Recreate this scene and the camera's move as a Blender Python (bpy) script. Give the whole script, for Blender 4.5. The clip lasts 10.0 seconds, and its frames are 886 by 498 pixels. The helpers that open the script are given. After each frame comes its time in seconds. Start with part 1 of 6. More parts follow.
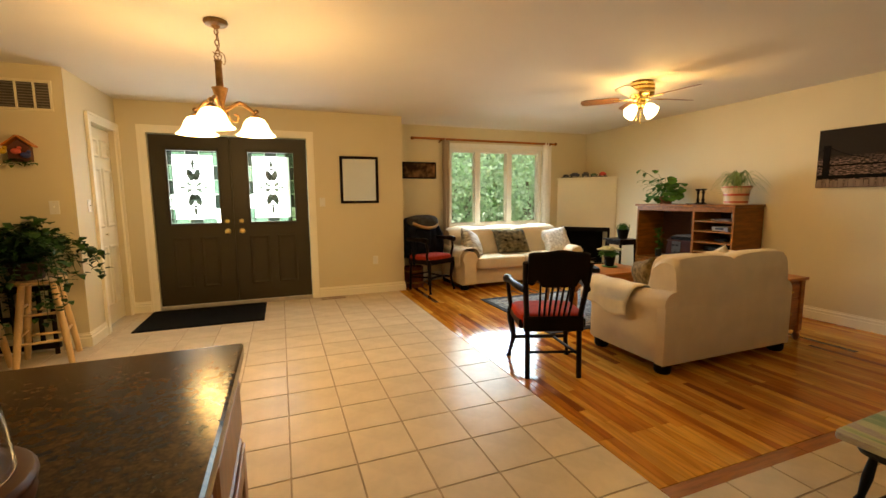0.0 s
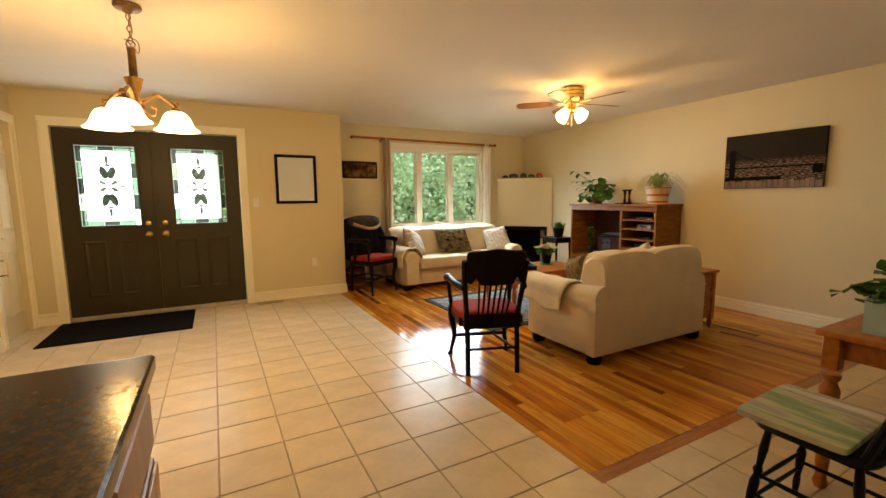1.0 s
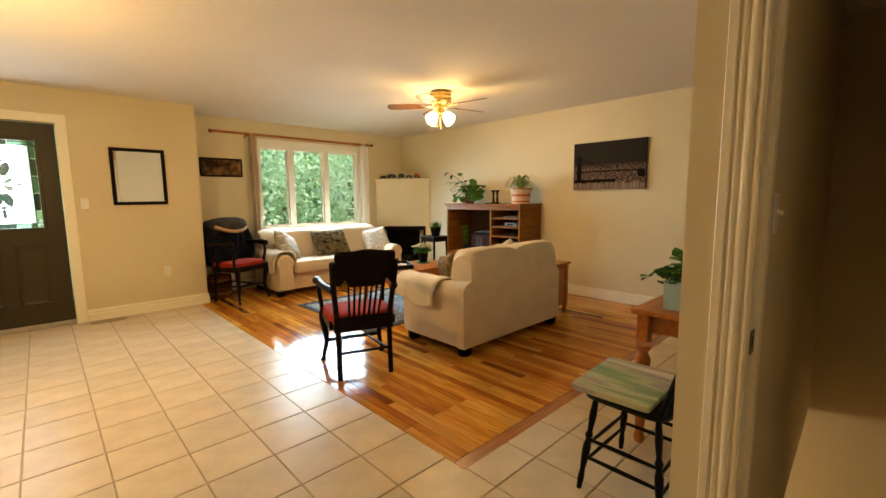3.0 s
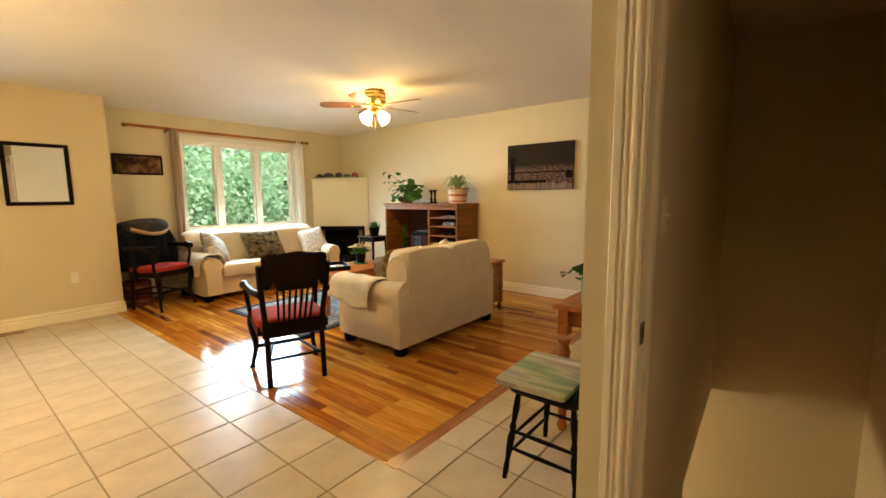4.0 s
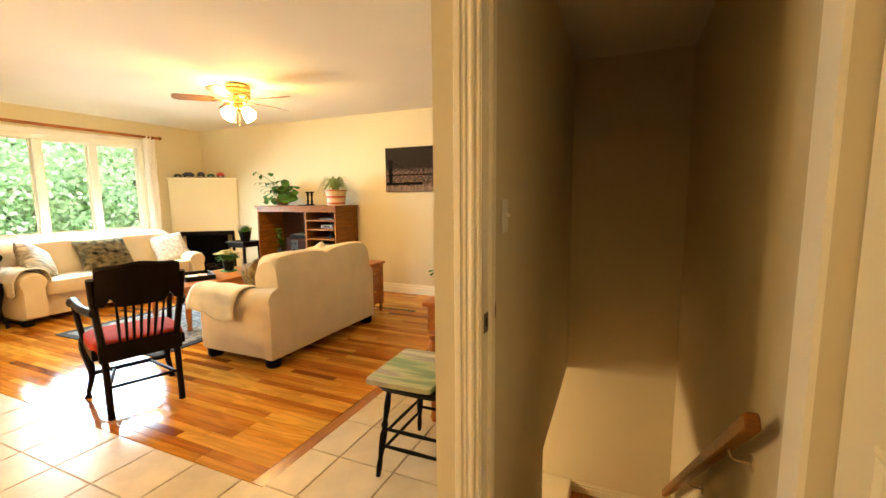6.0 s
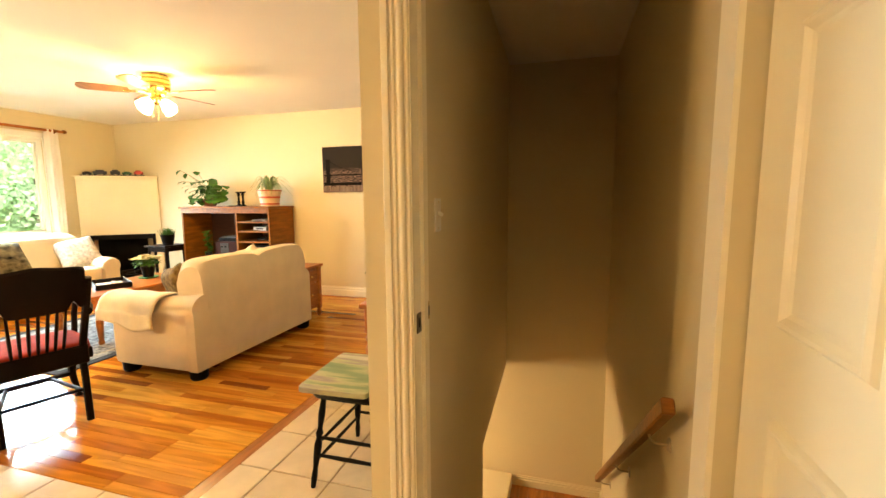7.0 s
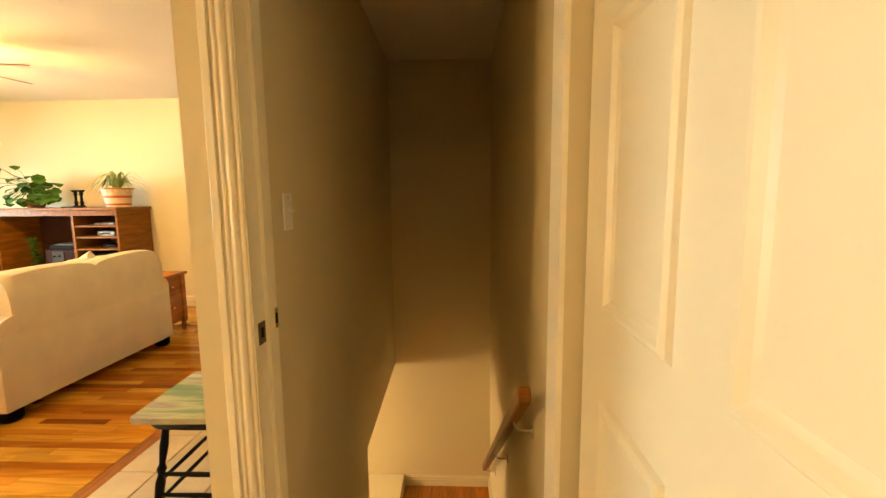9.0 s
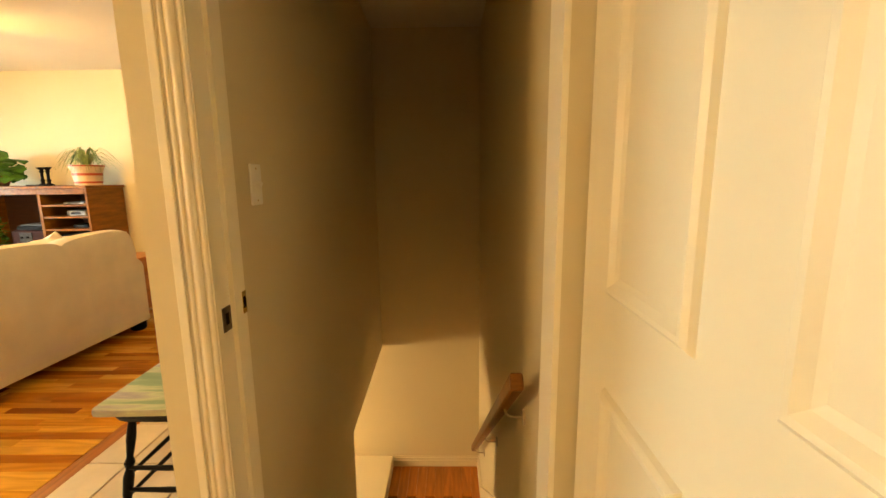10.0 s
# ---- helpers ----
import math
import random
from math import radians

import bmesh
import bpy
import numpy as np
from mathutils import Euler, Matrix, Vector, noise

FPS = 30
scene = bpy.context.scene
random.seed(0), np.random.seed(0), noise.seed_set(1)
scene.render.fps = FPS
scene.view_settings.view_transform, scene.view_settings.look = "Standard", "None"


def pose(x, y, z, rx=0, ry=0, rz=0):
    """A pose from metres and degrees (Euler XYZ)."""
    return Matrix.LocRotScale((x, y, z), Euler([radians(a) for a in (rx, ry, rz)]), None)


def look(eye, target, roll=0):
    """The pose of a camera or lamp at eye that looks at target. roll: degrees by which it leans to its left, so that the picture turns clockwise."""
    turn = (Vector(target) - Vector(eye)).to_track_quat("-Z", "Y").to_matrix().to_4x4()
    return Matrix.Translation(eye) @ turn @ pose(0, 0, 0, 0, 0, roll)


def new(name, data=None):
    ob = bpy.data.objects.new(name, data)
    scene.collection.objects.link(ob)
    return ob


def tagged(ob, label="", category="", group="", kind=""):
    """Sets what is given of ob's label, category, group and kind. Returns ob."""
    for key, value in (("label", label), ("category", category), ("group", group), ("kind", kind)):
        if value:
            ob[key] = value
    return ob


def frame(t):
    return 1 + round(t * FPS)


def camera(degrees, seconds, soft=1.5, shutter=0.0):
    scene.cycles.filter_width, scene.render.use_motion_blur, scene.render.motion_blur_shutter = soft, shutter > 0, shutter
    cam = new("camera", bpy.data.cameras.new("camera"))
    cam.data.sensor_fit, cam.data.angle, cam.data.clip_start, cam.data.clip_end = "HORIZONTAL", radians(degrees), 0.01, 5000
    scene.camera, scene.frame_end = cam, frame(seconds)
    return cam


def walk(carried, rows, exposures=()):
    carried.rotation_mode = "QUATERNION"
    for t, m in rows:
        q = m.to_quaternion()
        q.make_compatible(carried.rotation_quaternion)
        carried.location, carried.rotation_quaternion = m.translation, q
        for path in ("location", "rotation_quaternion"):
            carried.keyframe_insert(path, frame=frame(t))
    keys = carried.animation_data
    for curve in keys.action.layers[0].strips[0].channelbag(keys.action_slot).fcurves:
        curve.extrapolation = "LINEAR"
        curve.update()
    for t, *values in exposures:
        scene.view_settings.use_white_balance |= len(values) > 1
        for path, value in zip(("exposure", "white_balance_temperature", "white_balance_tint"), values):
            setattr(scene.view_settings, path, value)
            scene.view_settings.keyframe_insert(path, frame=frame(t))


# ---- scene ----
cam = camera(92.7, 10.0)
# seconds, stops, kelvin, tint
EXPOSURES = [(0, 0.37, 6850, 9), (2, 0.4, 6550, 8), (2.5, 0.52, 6400, 7), (4, 0.9, 6150, 5), (4.5, 0.97, 6150, 5), (5, 1.12, 6150, 5), (5.5, 1.38, 6300, 5), (7, 1.88, 6900, 7), (8, 1.85, 7200, 5), (9, 1.85, 7450, 5), (10, 1.8, 7450, 5)]
PATH = [
    (0, (0.144, 0.001, 1.298), (0.852, 1.857, 1.061), -0.5),
    (0.5, (0.162, -0.006, 1.297), (0.991, 1.799, 1.059), -0.5),
    (1, (0.184, -0.011, 1.295), (1.127, 1.737, 1.057), -0.5),
    (1.5, (0.213, -0.017, 1.296), (1.269, 1.665, 1.056), -0.5),
    (2, (0.245, -0.027, 1.294), (1.41, 1.581, 1.054), -0.6),
    (2.5, (0.273, -0.049, 1.285), (1.543, 1.478, 1.047), -0.6),
    (4, (0.344, -0.154, 1.303), (1.888, 1.093, 1.054), -0.5),
    (4.5, (0.356, -0.189, 1.306), (1.979, 0.952, 1.057), -0.5),
    (5, (0.367, -0.213, 1.303), (2.061, 0.82, 1.056), -0.4),
    (5.5, (0.366, -0.239, 1.307), (2.125, 0.681, 1.059), -0.5),
    (7, (0.401, -0.287, 1.296), (2.308, 0.264, 1.054), -0.4),
    (7.5, (0.414, -0.305, 1.298), (2.353, 0.121, 1.052), -0.4),
    (8, (0.421, -0.334, 1.294), (2.382, -0.027, 1.051), -0.4),
    (8.5, (0.45, -0.37, 1.285), (2.427, -0.192, 1.043), -0.5),
    (9, (0.499, -0.406, 1.277), (2.482, -0.322, 1.031), -0.6),
    (9.5, (0.547, -0.417, 1.265), (2.527, -0.375, 0.981), -0.7),
    (10, (0.609, -0.41, 1.252), (2.58, -0.379, 0.914), -0.6),
]
walk(cam, [(t, look(eye, target, roll)) for t, eye, target, roll in PATH],
     exposures=EXPOSURES)

# ---- world, sun and large lights ----
world = bpy.data.worlds.new("sky")
scene.world = world
world.use_nodes = True
wn = world.node_tree.nodes
sky = wn.new("ShaderNodeTexSky")
sky.sky_type, sky.sun_disc = "NISHITA", False
sky.sun_elevation, sky.sun_rotation = radians(51), radians(190)
world.node_tree.links.new(sky.outputs[0], wn["Background"].inputs[0])
wn["Background"].inputs[1].default_value = 0.15

sun = new("sun", bpy.data.lights.new("sun", "SUN"))
sun.data.energy, sun.data.angle, sun.data.color = 5.0, radians(10), (1.0, 0.97, 0.92)
sun.matrix_world = look((0, 0, 10), (0.5, 3.0, 6.2))


def area_lamp(name, m, sx, sy, watts, colour):
    ob = new(name, bpy.data.lights.new(name, "AREA"))
    ob.data.shape, ob.data.size, ob.data.size_y = "RECTANGLE", sx, sy
    ob.data.energy, ob.data.color = watts, colour
    ob.matrix_world = m
    return ob


def bulb(name, p, watts, radius=0.03, colour=(1.0, 0.57, 0.19)):
    ob = new(name, bpy.data.lights.new(name, "POINT"))
    ob.data.energy, ob.data.color, ob.data.shadow_soft_size = watts, colour, radius
    ob.location = p
    return ob


YWIN = 6.37
# daylight of the window in three strips that lean like the light of the sky
for z in (1.1, 1.47, 1.84):
    area_lamp("window_daylight", look((3.54, YWIN - 0.1, z), (3.54, 0, z - 3.4)), 1.55, 0.36, 16.5, (0.72, 0.89, 1.0)).data.spread = radians(125)
area_lamp("door_daylight", look((-0.42, 5.95, 1.45), (-0.42, 0, 1.0)), 1.3, 0.85, 22, (0.92, 0.97, 1.0))
# ceiling light of the kitchen behind the camera
area_lamp("kitchen_ceiling_light", look((-1.2, -0.45, 2.38), (-1.2, -0.45, 0)), 0.4, 0.4, 4.8, (1.0, 0.57, 0.17))
# light of the basement room at the foot of the stairs
area_lamp("basement_light", look((3.3, 1.9, -0.45), (3.4, 0.6, -1.3)), 0.5, 0.5, 13, (1.0, 0.71, 0.38))

# ---- materials ----


def mat(name, colour, rough=0.6, metal=0.0, vary=0.12, scale=8.0, bump=0.0, bump_scale=60.0, fine=0.0, per_object=0.0, per_island=0.0, spec=0.5, coat=0.0, stretch=(1, 1, 1), colour2=None):
    """Surface with variation at two scales and fine relief."""
    m = bpy.data.materials.new(name)
    m.use_nodes = True
    nt = m.node_tree
    b = nt.nodes["Principled BSDF"]
    b.inputs["Roughness"].default_value = rough
    b.inputs["Metallic"].default_value = metal
    b.inputs["Specular IOR Level"].default_value = spec
    b.inputs["Coat Weight"].default_value = coat
    b.inputs["Coat Roughness"].default_value = 0.08
    tc = nt.nodes.new("ShaderNodeTexCoord")
    mp = nt.nodes.new("ShaderNodeMapping")
    mp.inputs["Scale"].default_value = stretch
    nt.links.new(tc.outputs["Object"], mp.inputs["Vector"])
    n1 = nt.nodes.new("ShaderNodeTexNoise")
    n1.inputs["Scale"].default_value, n1.inputs["Detail"].default_value = scale, 6
    nt.links.new(mp.outputs[0], n1.inputs["Vector"])
    ramp = nt.nodes.new("ShaderNodeValToRGB")
    c = Vector(colour)
    d = Vector(colour2) if colour2 else c * (1 + vary)
    lo = c if colour2 else c * (1 - vary)
    ramp.color_ramp.elements[0].position, ramp.color_ramp.elements[1].position = 0.32, 0.68
    ramp.color_ramp.elements[0].color, ramp.color_ramp.elements[1].color = (*lo, 1), (*[min(1, v) for v in d], 1)
    nt.links.new(n1.outputs["Fac"], ramp.inputs[0])
    out = ramp.outputs[0]
    n2 = nt.nodes.new("ShaderNodeTexNoise")
    n2.inputs["Scale"].default_value, n2.inputs["Detail"].default_value = bump_scale, 3
    nt.links.new(mp.outputs[0], n2.inputs["Vector"])
    if fine:
        hs = nt.nodes.new("ShaderNodeHueSaturation")
        mr = nt.nodes.new("ShaderNodeMapRange")
        mr.inputs[3].default_value, mr.inputs[4].default_value = 1 - fine, 1 + fine
        nt.links.new(n2.outputs["Fac"], mr.inputs[0])
        nt.links.new(mr.outputs[0], hs.inputs["Value"])
        nt.links.new(out, hs.inputs["Color"])
        out = hs.outputs[0]
    if per_object or per_island:
        oi = nt.nodes.new("ShaderNodeObjectInfo" if per_object else "ShaderNodeNewGeometry")
        per_object = per_object or per_island
        hs = nt.nodes.new("ShaderNodeHueSaturation")
        mr = nt.nodes.new("ShaderNodeMapRange")
        mr.inputs[3].default_value, mr.inputs[4].default_value = 1 - per_object, 1 + per_object
        nt.links.new([o for o in oi.outputs if o.name.startswith("Random")][0], mr.inputs[0])
        nt.links.new(mr.outputs[0], hs.inputs["Value"])
        nt.links.new(out, hs.inputs["Color"])
        out = hs.outputs[0]
    nt.links.new(out, b.inputs["Base Color"])
    if bump:
        bp = nt.nodes.new("ShaderNodeBump")
        bp.inputs["Strength"].default_value, bp.inputs["Distance"].default_value = bump, 0.004
        nt.links.new(n2.outputs["Fac"], bp.inputs["Height"])
        nt.links.new(bp.outputs[0], b.inputs["Normal"])
    return m


def glow(name, colour, strength):
    m = bpy.data.materials.new(name)
    m.use_nodes = True
    b = m.node_tree.nodes["Principled BSDF"]
    b.inputs["Base Color"].default_value = (0.9, 0.85, 0.75, 1)
    b.inputs["Emission Color"].default_value = (*colour, 1)
    b.inputs["Emission Strength"].default_value = strength
    return m


def glass(name, colour=(1, 1, 1), rough=0.0):
    m = bpy.data.materials.new(name)
    m.use_nodes = True
    b = m.node_tree.nodes["Principled BSDF"]
    b.inputs["Base Color"].default_value = (*colour, 1)
    b.inputs["Roughness"].default_value = rough
    b.inputs["Transmission Weight"].default_value = 1.0
    b.inputs["IOR"].default_value = 1.45
    return m


M_WALL = mat("wall_paint", (0.66, 0.57, 0.37), 0.75, vary=0.02, scale=1.5, bump=0.08, bump_scale=220)
M_CEIL = mat("ceiling_paint", (0.74, 0.68, 0.58), 0.9, vary=0.015, scale=2, bump=0.25, bump_scale=160)
M_TRIM = mat("cream_trim_paint", (0.74, 0.66, 0.46), 0.4, vary=0.02, scale=3, bump=0.03)
M_TILE = mat("ceramic_tile", (0.61, 0.505, 0.36), 0.27, spec=0.09, vary=0.08, scale=5, bump=0.05, bump_scale=25, fine=0.06, per_object=0.05)
M_GROUT = mat("grout", (0.36, 0.27, 0.18), 0.9, vary=0.2, scale=20, bump=0.2)


def oak(name, source):
    """Varnished oak: a colour of its own for each strip, arched grain and fine pores along y."""
    m = bpy.data.materials.new(name)
    m.use_nodes = True
    nt = m.node_tree
    link, add = nt.links.new, nt.nodes.new
    b = nt.nodes["Principled BSDF"]
    b.inputs["Coat Weight"].default_value, b.inputs["Coat Roughness"].default_value = 0.05, 0.06
    b.inputs["Specular IOR Level"].default_value = 0.16
    rnd = [o for o in add(source).outputs if o.name.startswith("Random")][0]
    tone = add("ShaderNodeValToRGB")
    e = tone.color_ramp.elements
    e[0].position, e[0].color = 0.0, (0.15, 0.038, 0.006, 1)
    e[1].position, e[1].color = 1.0, (0.63, 0.31, 0.045, 1)
    for p, c in ((0.06, (0.22, 0.06, 0.008)), (0.12, (0.34, 0.105, 0.012)), (0.4, (0.46, 0.175, 0.02)), (0.75, (0.55, 0.245, 0.03))):
        e.new(p).color = (*c, 1)
    link(rnd, tone.inputs[0])
    geo = add("ShaderNodeNewGeometry")
    far = add("ShaderNodeVectorMath")
    far.operation = "MULTIPLY_ADD"
    far.inputs[1].default_value = (37, 53, 11)
    link(rnd, far.inputs[0])
    link(geo.outputs["Position"], far.inputs[2])

    def noise(stretch, scale, detail):
        mp, n = add("ShaderNodeMapping"), add("ShaderNodeTexNoise")
        mp.inputs["Scale"].default_value = stretch
        n.inputs["Scale"].default_value, n.inputs["Detail"].default_value = scale, detail
        link(far.outputs[0], mp.inputs[0])
        link(mp.outputs[0], n.inputs["Vector"])
        return n.outputs["Fac"]

    def calc(op, a, v, w=None):
        n = add("ShaderNodeMath")
        n.operation = op
        link(a, n.inputs[0])
        if isinstance(v, (int, float)):
            n.inputs[1].default_value = v
        else:
            link(v, n.inputs[1])
        if w is not None:
            n.inputs[2].default_value = w
        return n.outputs[0]

    rings = calc("SINE", calc("MULTIPLY", noise((9, 1.1, 1), 1.0, 1.5), 46.0), 0.0)
    pores = noise((220, 6, 1), 1.0, 3)
    cloud = noise((3, 1, 1), 1.3, 3)
    v = calc("MULTIPLY_ADD", rings, 0.13, 0.62)
    v = calc("ADD", v, calc("MULTIPLY", pores, 0.34))
    v = calc("ADD", v, calc("MULTIPLY", cloud, 0.4))
    hs = add("ShaderNodeHueSaturation")
    link(tone.outputs[0], hs.inputs["Color"])
    link(v, hs.inputs["Value"])
    link(hs.outputs[0], b.inputs["Base Color"])
    link(calc("MULTIPLY_ADD", cloud, 0.08, 0.06), b.inputs["Roughness"])
    bp = add("ShaderNodeBump")
    bp.inputs["Strength"].default_value, bp.inputs["Distance"].default_value = 0.05, 0.002
    link(pores, bp.inputs["Height"])
    link(bp.outputs[0], b.inputs["Normal"])
    return m


M_OAK = oak("oak_plank", "ShaderNodeObjectInfo")
M_OAKFAR = oak("oak_plank_far", "ShaderNodeNewGeometry")
M_OAKB = mat("oak_border", (0.32, 0.1, 0.015), 0.25, vary=0.25, scale=6, fine=0.25, bump=0.05, bump_scale=30, per_object=0.1, stretch=(0.7, 8, 1), coat=0.3)
M_CASING = mat("white_casing_paint", (0.86, 0.79, 0.62), 0.4, vary=0.02, scale=3, bump=0.03)
M_DOOR = mat("olive_grey_door_paint", (0.036, 0.027, 0.0105), 0.4, spec=0.35, vary=0.05, scale=4, bump=0.03)
M_WHITE = mat("white_paint", (0.78, 0.75, 0.68), 0.45, vary=0.02, scale=4, bump=0.03)
M_BRASS = mat("brass", (0.78, 0.6, 0.24), 0.25, 1.0, vary=0.1, scale=20)
M_BRONZE = mat("antique_bronze", (0.24, 0.13, 0.045), 0.4, 0.7, vary=0.3, scale=25, bump=0.1)
M_BLACK = mat("black_frame", (0.005, 0.004, 0.0035), 0.45, spec=0.07, vary=0.3, scale=10)
M_FABRIC = mat("cream_upholstery", (0.67, 0.56, 0.4), 0.9, spec=0.15, vary=0.06, scale=5, bump=0.35, bump_scale=350, fine=0.05)
M_DARKWOOD = mat("dark_stained_wood", (0.007, 0.0032, 0.002), 0.4, spec=0.1, vary=0.4, scale=8, bump=0.05, stretch=(1, 1, 0.2))
M_RED = mat("red_seat_fabric", (0.3, 0.03, 0.016), 0.85, spec=0.1, vary=0.15, scale=12, bump=0.3, bump_scale=300)
M_CHERRY = mat("reddish_brown_wood", (0.21, 0.075, 0.009), 0.35, spec=0.25, vary=0.3, scale=5, fine=0.2, bump=0.04, bump_scale=40, stretch=(6, 0.8, 6))
M_PINE = mat("orange_pine_wood", (0.34, 0.105, 0.016), 0.35, spec=0.3, vary=0.25, scale=5, fine=0.2, bump=0.04, bump_scale=40, stretch=(1, 6, 6))
M_COUNTER = mat("dark_speckled_laminate", (0.009, 0.0045, 0.0016), 0.17, vary=0.2, scale=60, fine=0.7, bump=0.0, bump_scale=150, colour2=(0.085, 0.043, 0.014), spec=0.08)
M_CAB = mat("maple_cabinet", (0.3, 0.13, 0.055), 0.4, vary=0.2, scale=5, fine=0.15, stretch=(6, 6, 0.8))
M_MATBLACK = mat("black_floor_mat", (0.005, 0.0045, 0.004), 0.95, spec=0.1, vary=0.3, scale=40, bump=0.8, bump_scale=200)
M_LEAF = mat("green_leaf", (0.045, 0.13, 0.015), 0.55, spec=0.2, vary=0.4, scale=12, per_object=0.3)
M_LEAF2 = mat("dark_ivy_leaf", (0.018, 0.055, 0.01), 0.6, spec=0.2, vary=0.5, scale=14)
M_RAW = mat("pale_pine_wood", (0.66, 0.45, 0.22), 0.5, vary=0.15, scale=6, fine=0.1, stretch=(6, 6, 0.7))
M_SHADE = glow("lit_frosted_glass", (1.0, 0.74, 0.36), 7.0)
M_CLEAR = glass("clear_glass")

# ---- mesh helpers ----


def thing(name, label, category, x=0, y=0, z=0, rz=0, group=""):
    ob = new(name)
    ob.empty_display_size = 0.1
    ob.matrix_world = pose(x, y, z, 0, 0, rz)
    return tagged(ob, label, category, group)


def part(name, bm, material, parent=None, label="", smooth=False, m=None):
    me = bpy.data.meshes.new(name)
    bm.normal_update()
    bm.to_mesh(me)
    bm.free()
    if smooth:
        for p in me.polygons:
            p.use_smooth = True
        me.set_sharp_from_angle(angle=radians(40))
    me.materials.append(material)
    ob = new(name, me)
    if m is not None:
        ob.matrix_basis = m
    if parent is not None:
        ob.parent = parent
    return tagged(ob, label)


def structure(name, bm, material, label="", category="", smooth=False):
    return tagged(part(name, bm, material, None, label, smooth), "", category, "", "structure")


def box(bm, c, s, bevel=0.0, m=None, seg=1):
    """Adds a box of size s round c."""
    g = bmesh.ops.create_cube(bm, size=1.0, matrix=(m or Matrix()) @ Matrix.Translation(c) @ Matrix.Diagonal((*s, 1)))
    if bevel:
        edges = list({e for v in g["verts"] for e in v.link_edges})
        bmesh.ops.bevel(bm, geom=edges, offset=bevel, segments=seg, affect="EDGES", profile=0.7)
    return bm


def boxes(*items, bevel=0.0):
    bm = bmesh.new()
    for c, s in items:
        box(bm, c, s, bevel)
    return bm


def span(bm, x0, x1, y0, y1, z0, z1, bevel=0.0):
    return box(bm, ((x0 + x1) / 2, (y0 + y1) / 2, (z0 + z1) / 2), (x1 - x0, y1 - y0, z1 - z0), bevel)


def lathe(bm, profile, seg=24, m=None):
    """Turns a profile of (radius, height) round z."""
    m = m or Matrix()
    rings = []
    for r, z in profile:
        rings.append([bm.verts.new(m @ Vector((r * math.cos(6.283185 * k / seg), r * math.sin(6.283185 * k / seg), z))) for k in range(seg)])
    for a, b in zip(rings, rings[1:]):
        for k in range(seg):
            bm.faces.new((a[k], a[(k + 1) % seg], b[(k + 1) % seg], b[k]))
    if profile[0][0] > 1e-4:
        bm.faces.new(rings[0][::-1])
    if profile[-1][0] > 1e-4:
        bm.faces.new(rings[-1])
    return bm


def tube(bm, pts, radius, seg=8):
    """A rod along points; radius is a number or one for each point."""
    pts = [Vector(p) for p in pts]
    rings = []
    for i, p in enumerate(pts):
        d = (pts[min(i + 1, len(pts) - 1)] - pts[max(i - 1, 0)]).normalized()
        u = d.cross(Vector((0, 0, 1)) if abs(d.z) < 0.95 else Vector((1, 0, 0))).normalized()
        v = d.cross(u)
        r = radius[i] if isinstance(radius, (list, tuple)) else radius
        rings.append([bm.verts.new(p + (u * math.cos(6.283185 * k / seg) + v * math.sin(6.283185 * k / seg)) * r) for k in range(seg)])
    for a, b in zip(rings, rings[1:]):
        for k in range(seg):
            bm.faces.new((a[k], b[k], b[(k + 1) % seg], a[(k + 1) % seg]))
    bm.faces.new(rings[0])
    bm.faces.new(rings[-1][::-1])
    return bm


def curve(pts, n=8):
    """Smooth points through a few control points."""
    pts = [Vector(p) for p in pts]
    out = []
    for i in range(len(pts) - 1):
        a, b, c, d = pts[max(i - 1, 0)], pts[i], pts[i + 1], pts[min(i + 2, len(pts) - 1)]
        for k in range(n):
            t = k / n
            out.append(0.5 * ((2 * b) + (c - a) * t + (2 * a - 5 * b + 4 * c - d) * t * t + (3 * b - a - 3 * c + d) * t ** 3))
    return out + [pts[-1]]


def puff(bm, c, half, e=0.35, nu=28, nv=14, m=None, sag=0.0):
    """A soft padded block (superellipsoid)."""
    m = (m or Matrix()) @ Matrix.Translation(c)
    pw = lambda v, q: math.copysign(abs(v) ** q, v)
    rings = []
    for j in range(nv + 1):
        v = -math.pi / 2 + math.pi * j / nv
        rings.append([bm.verts.new(m @ Vector((half[0] * pw(math.cos(v), e) * pw(math.cos(u), e), half[1] * pw(math.cos(v), e) * pw(math.sin(u), e), half[2] * pw(math.sin(v), e)))) for u in [2 * math.pi * k / nu for k in range(nu)]])
    for a, b in zip(rings, rings[1:]):
        for k in range(nu):
            bm.faces.new((a[k], a[(k + 1) % nu], b[(k + 1) % nu], b[k]))
    bmesh.ops.remove_doubles(bm, verts=bm.verts, dist=0.0004)
    return bm


def prism(bm, outline, y0, y1, m=None):
    """Pulls an outline of (x, z) from y0 to y1."""
    m = m or Matrix()
    a = [bm.verts.new(m @ Vector((x, y0, z))) for x, z in outline]
    b = [bm.verts.new(m @ Vector((x, y1, z))) for x, z in outline]
    n = len(outline)
    for k in range(n):
        bm.faces.new((a[k], a[(k + 1) % n], b[(k + 1) % n], b[k]))
    bm.faces.new(a[::-1])
    bm.faces.new(b)
    bmesh.ops.recalc_face_normals(bm, faces=bm.faces)
    return bm


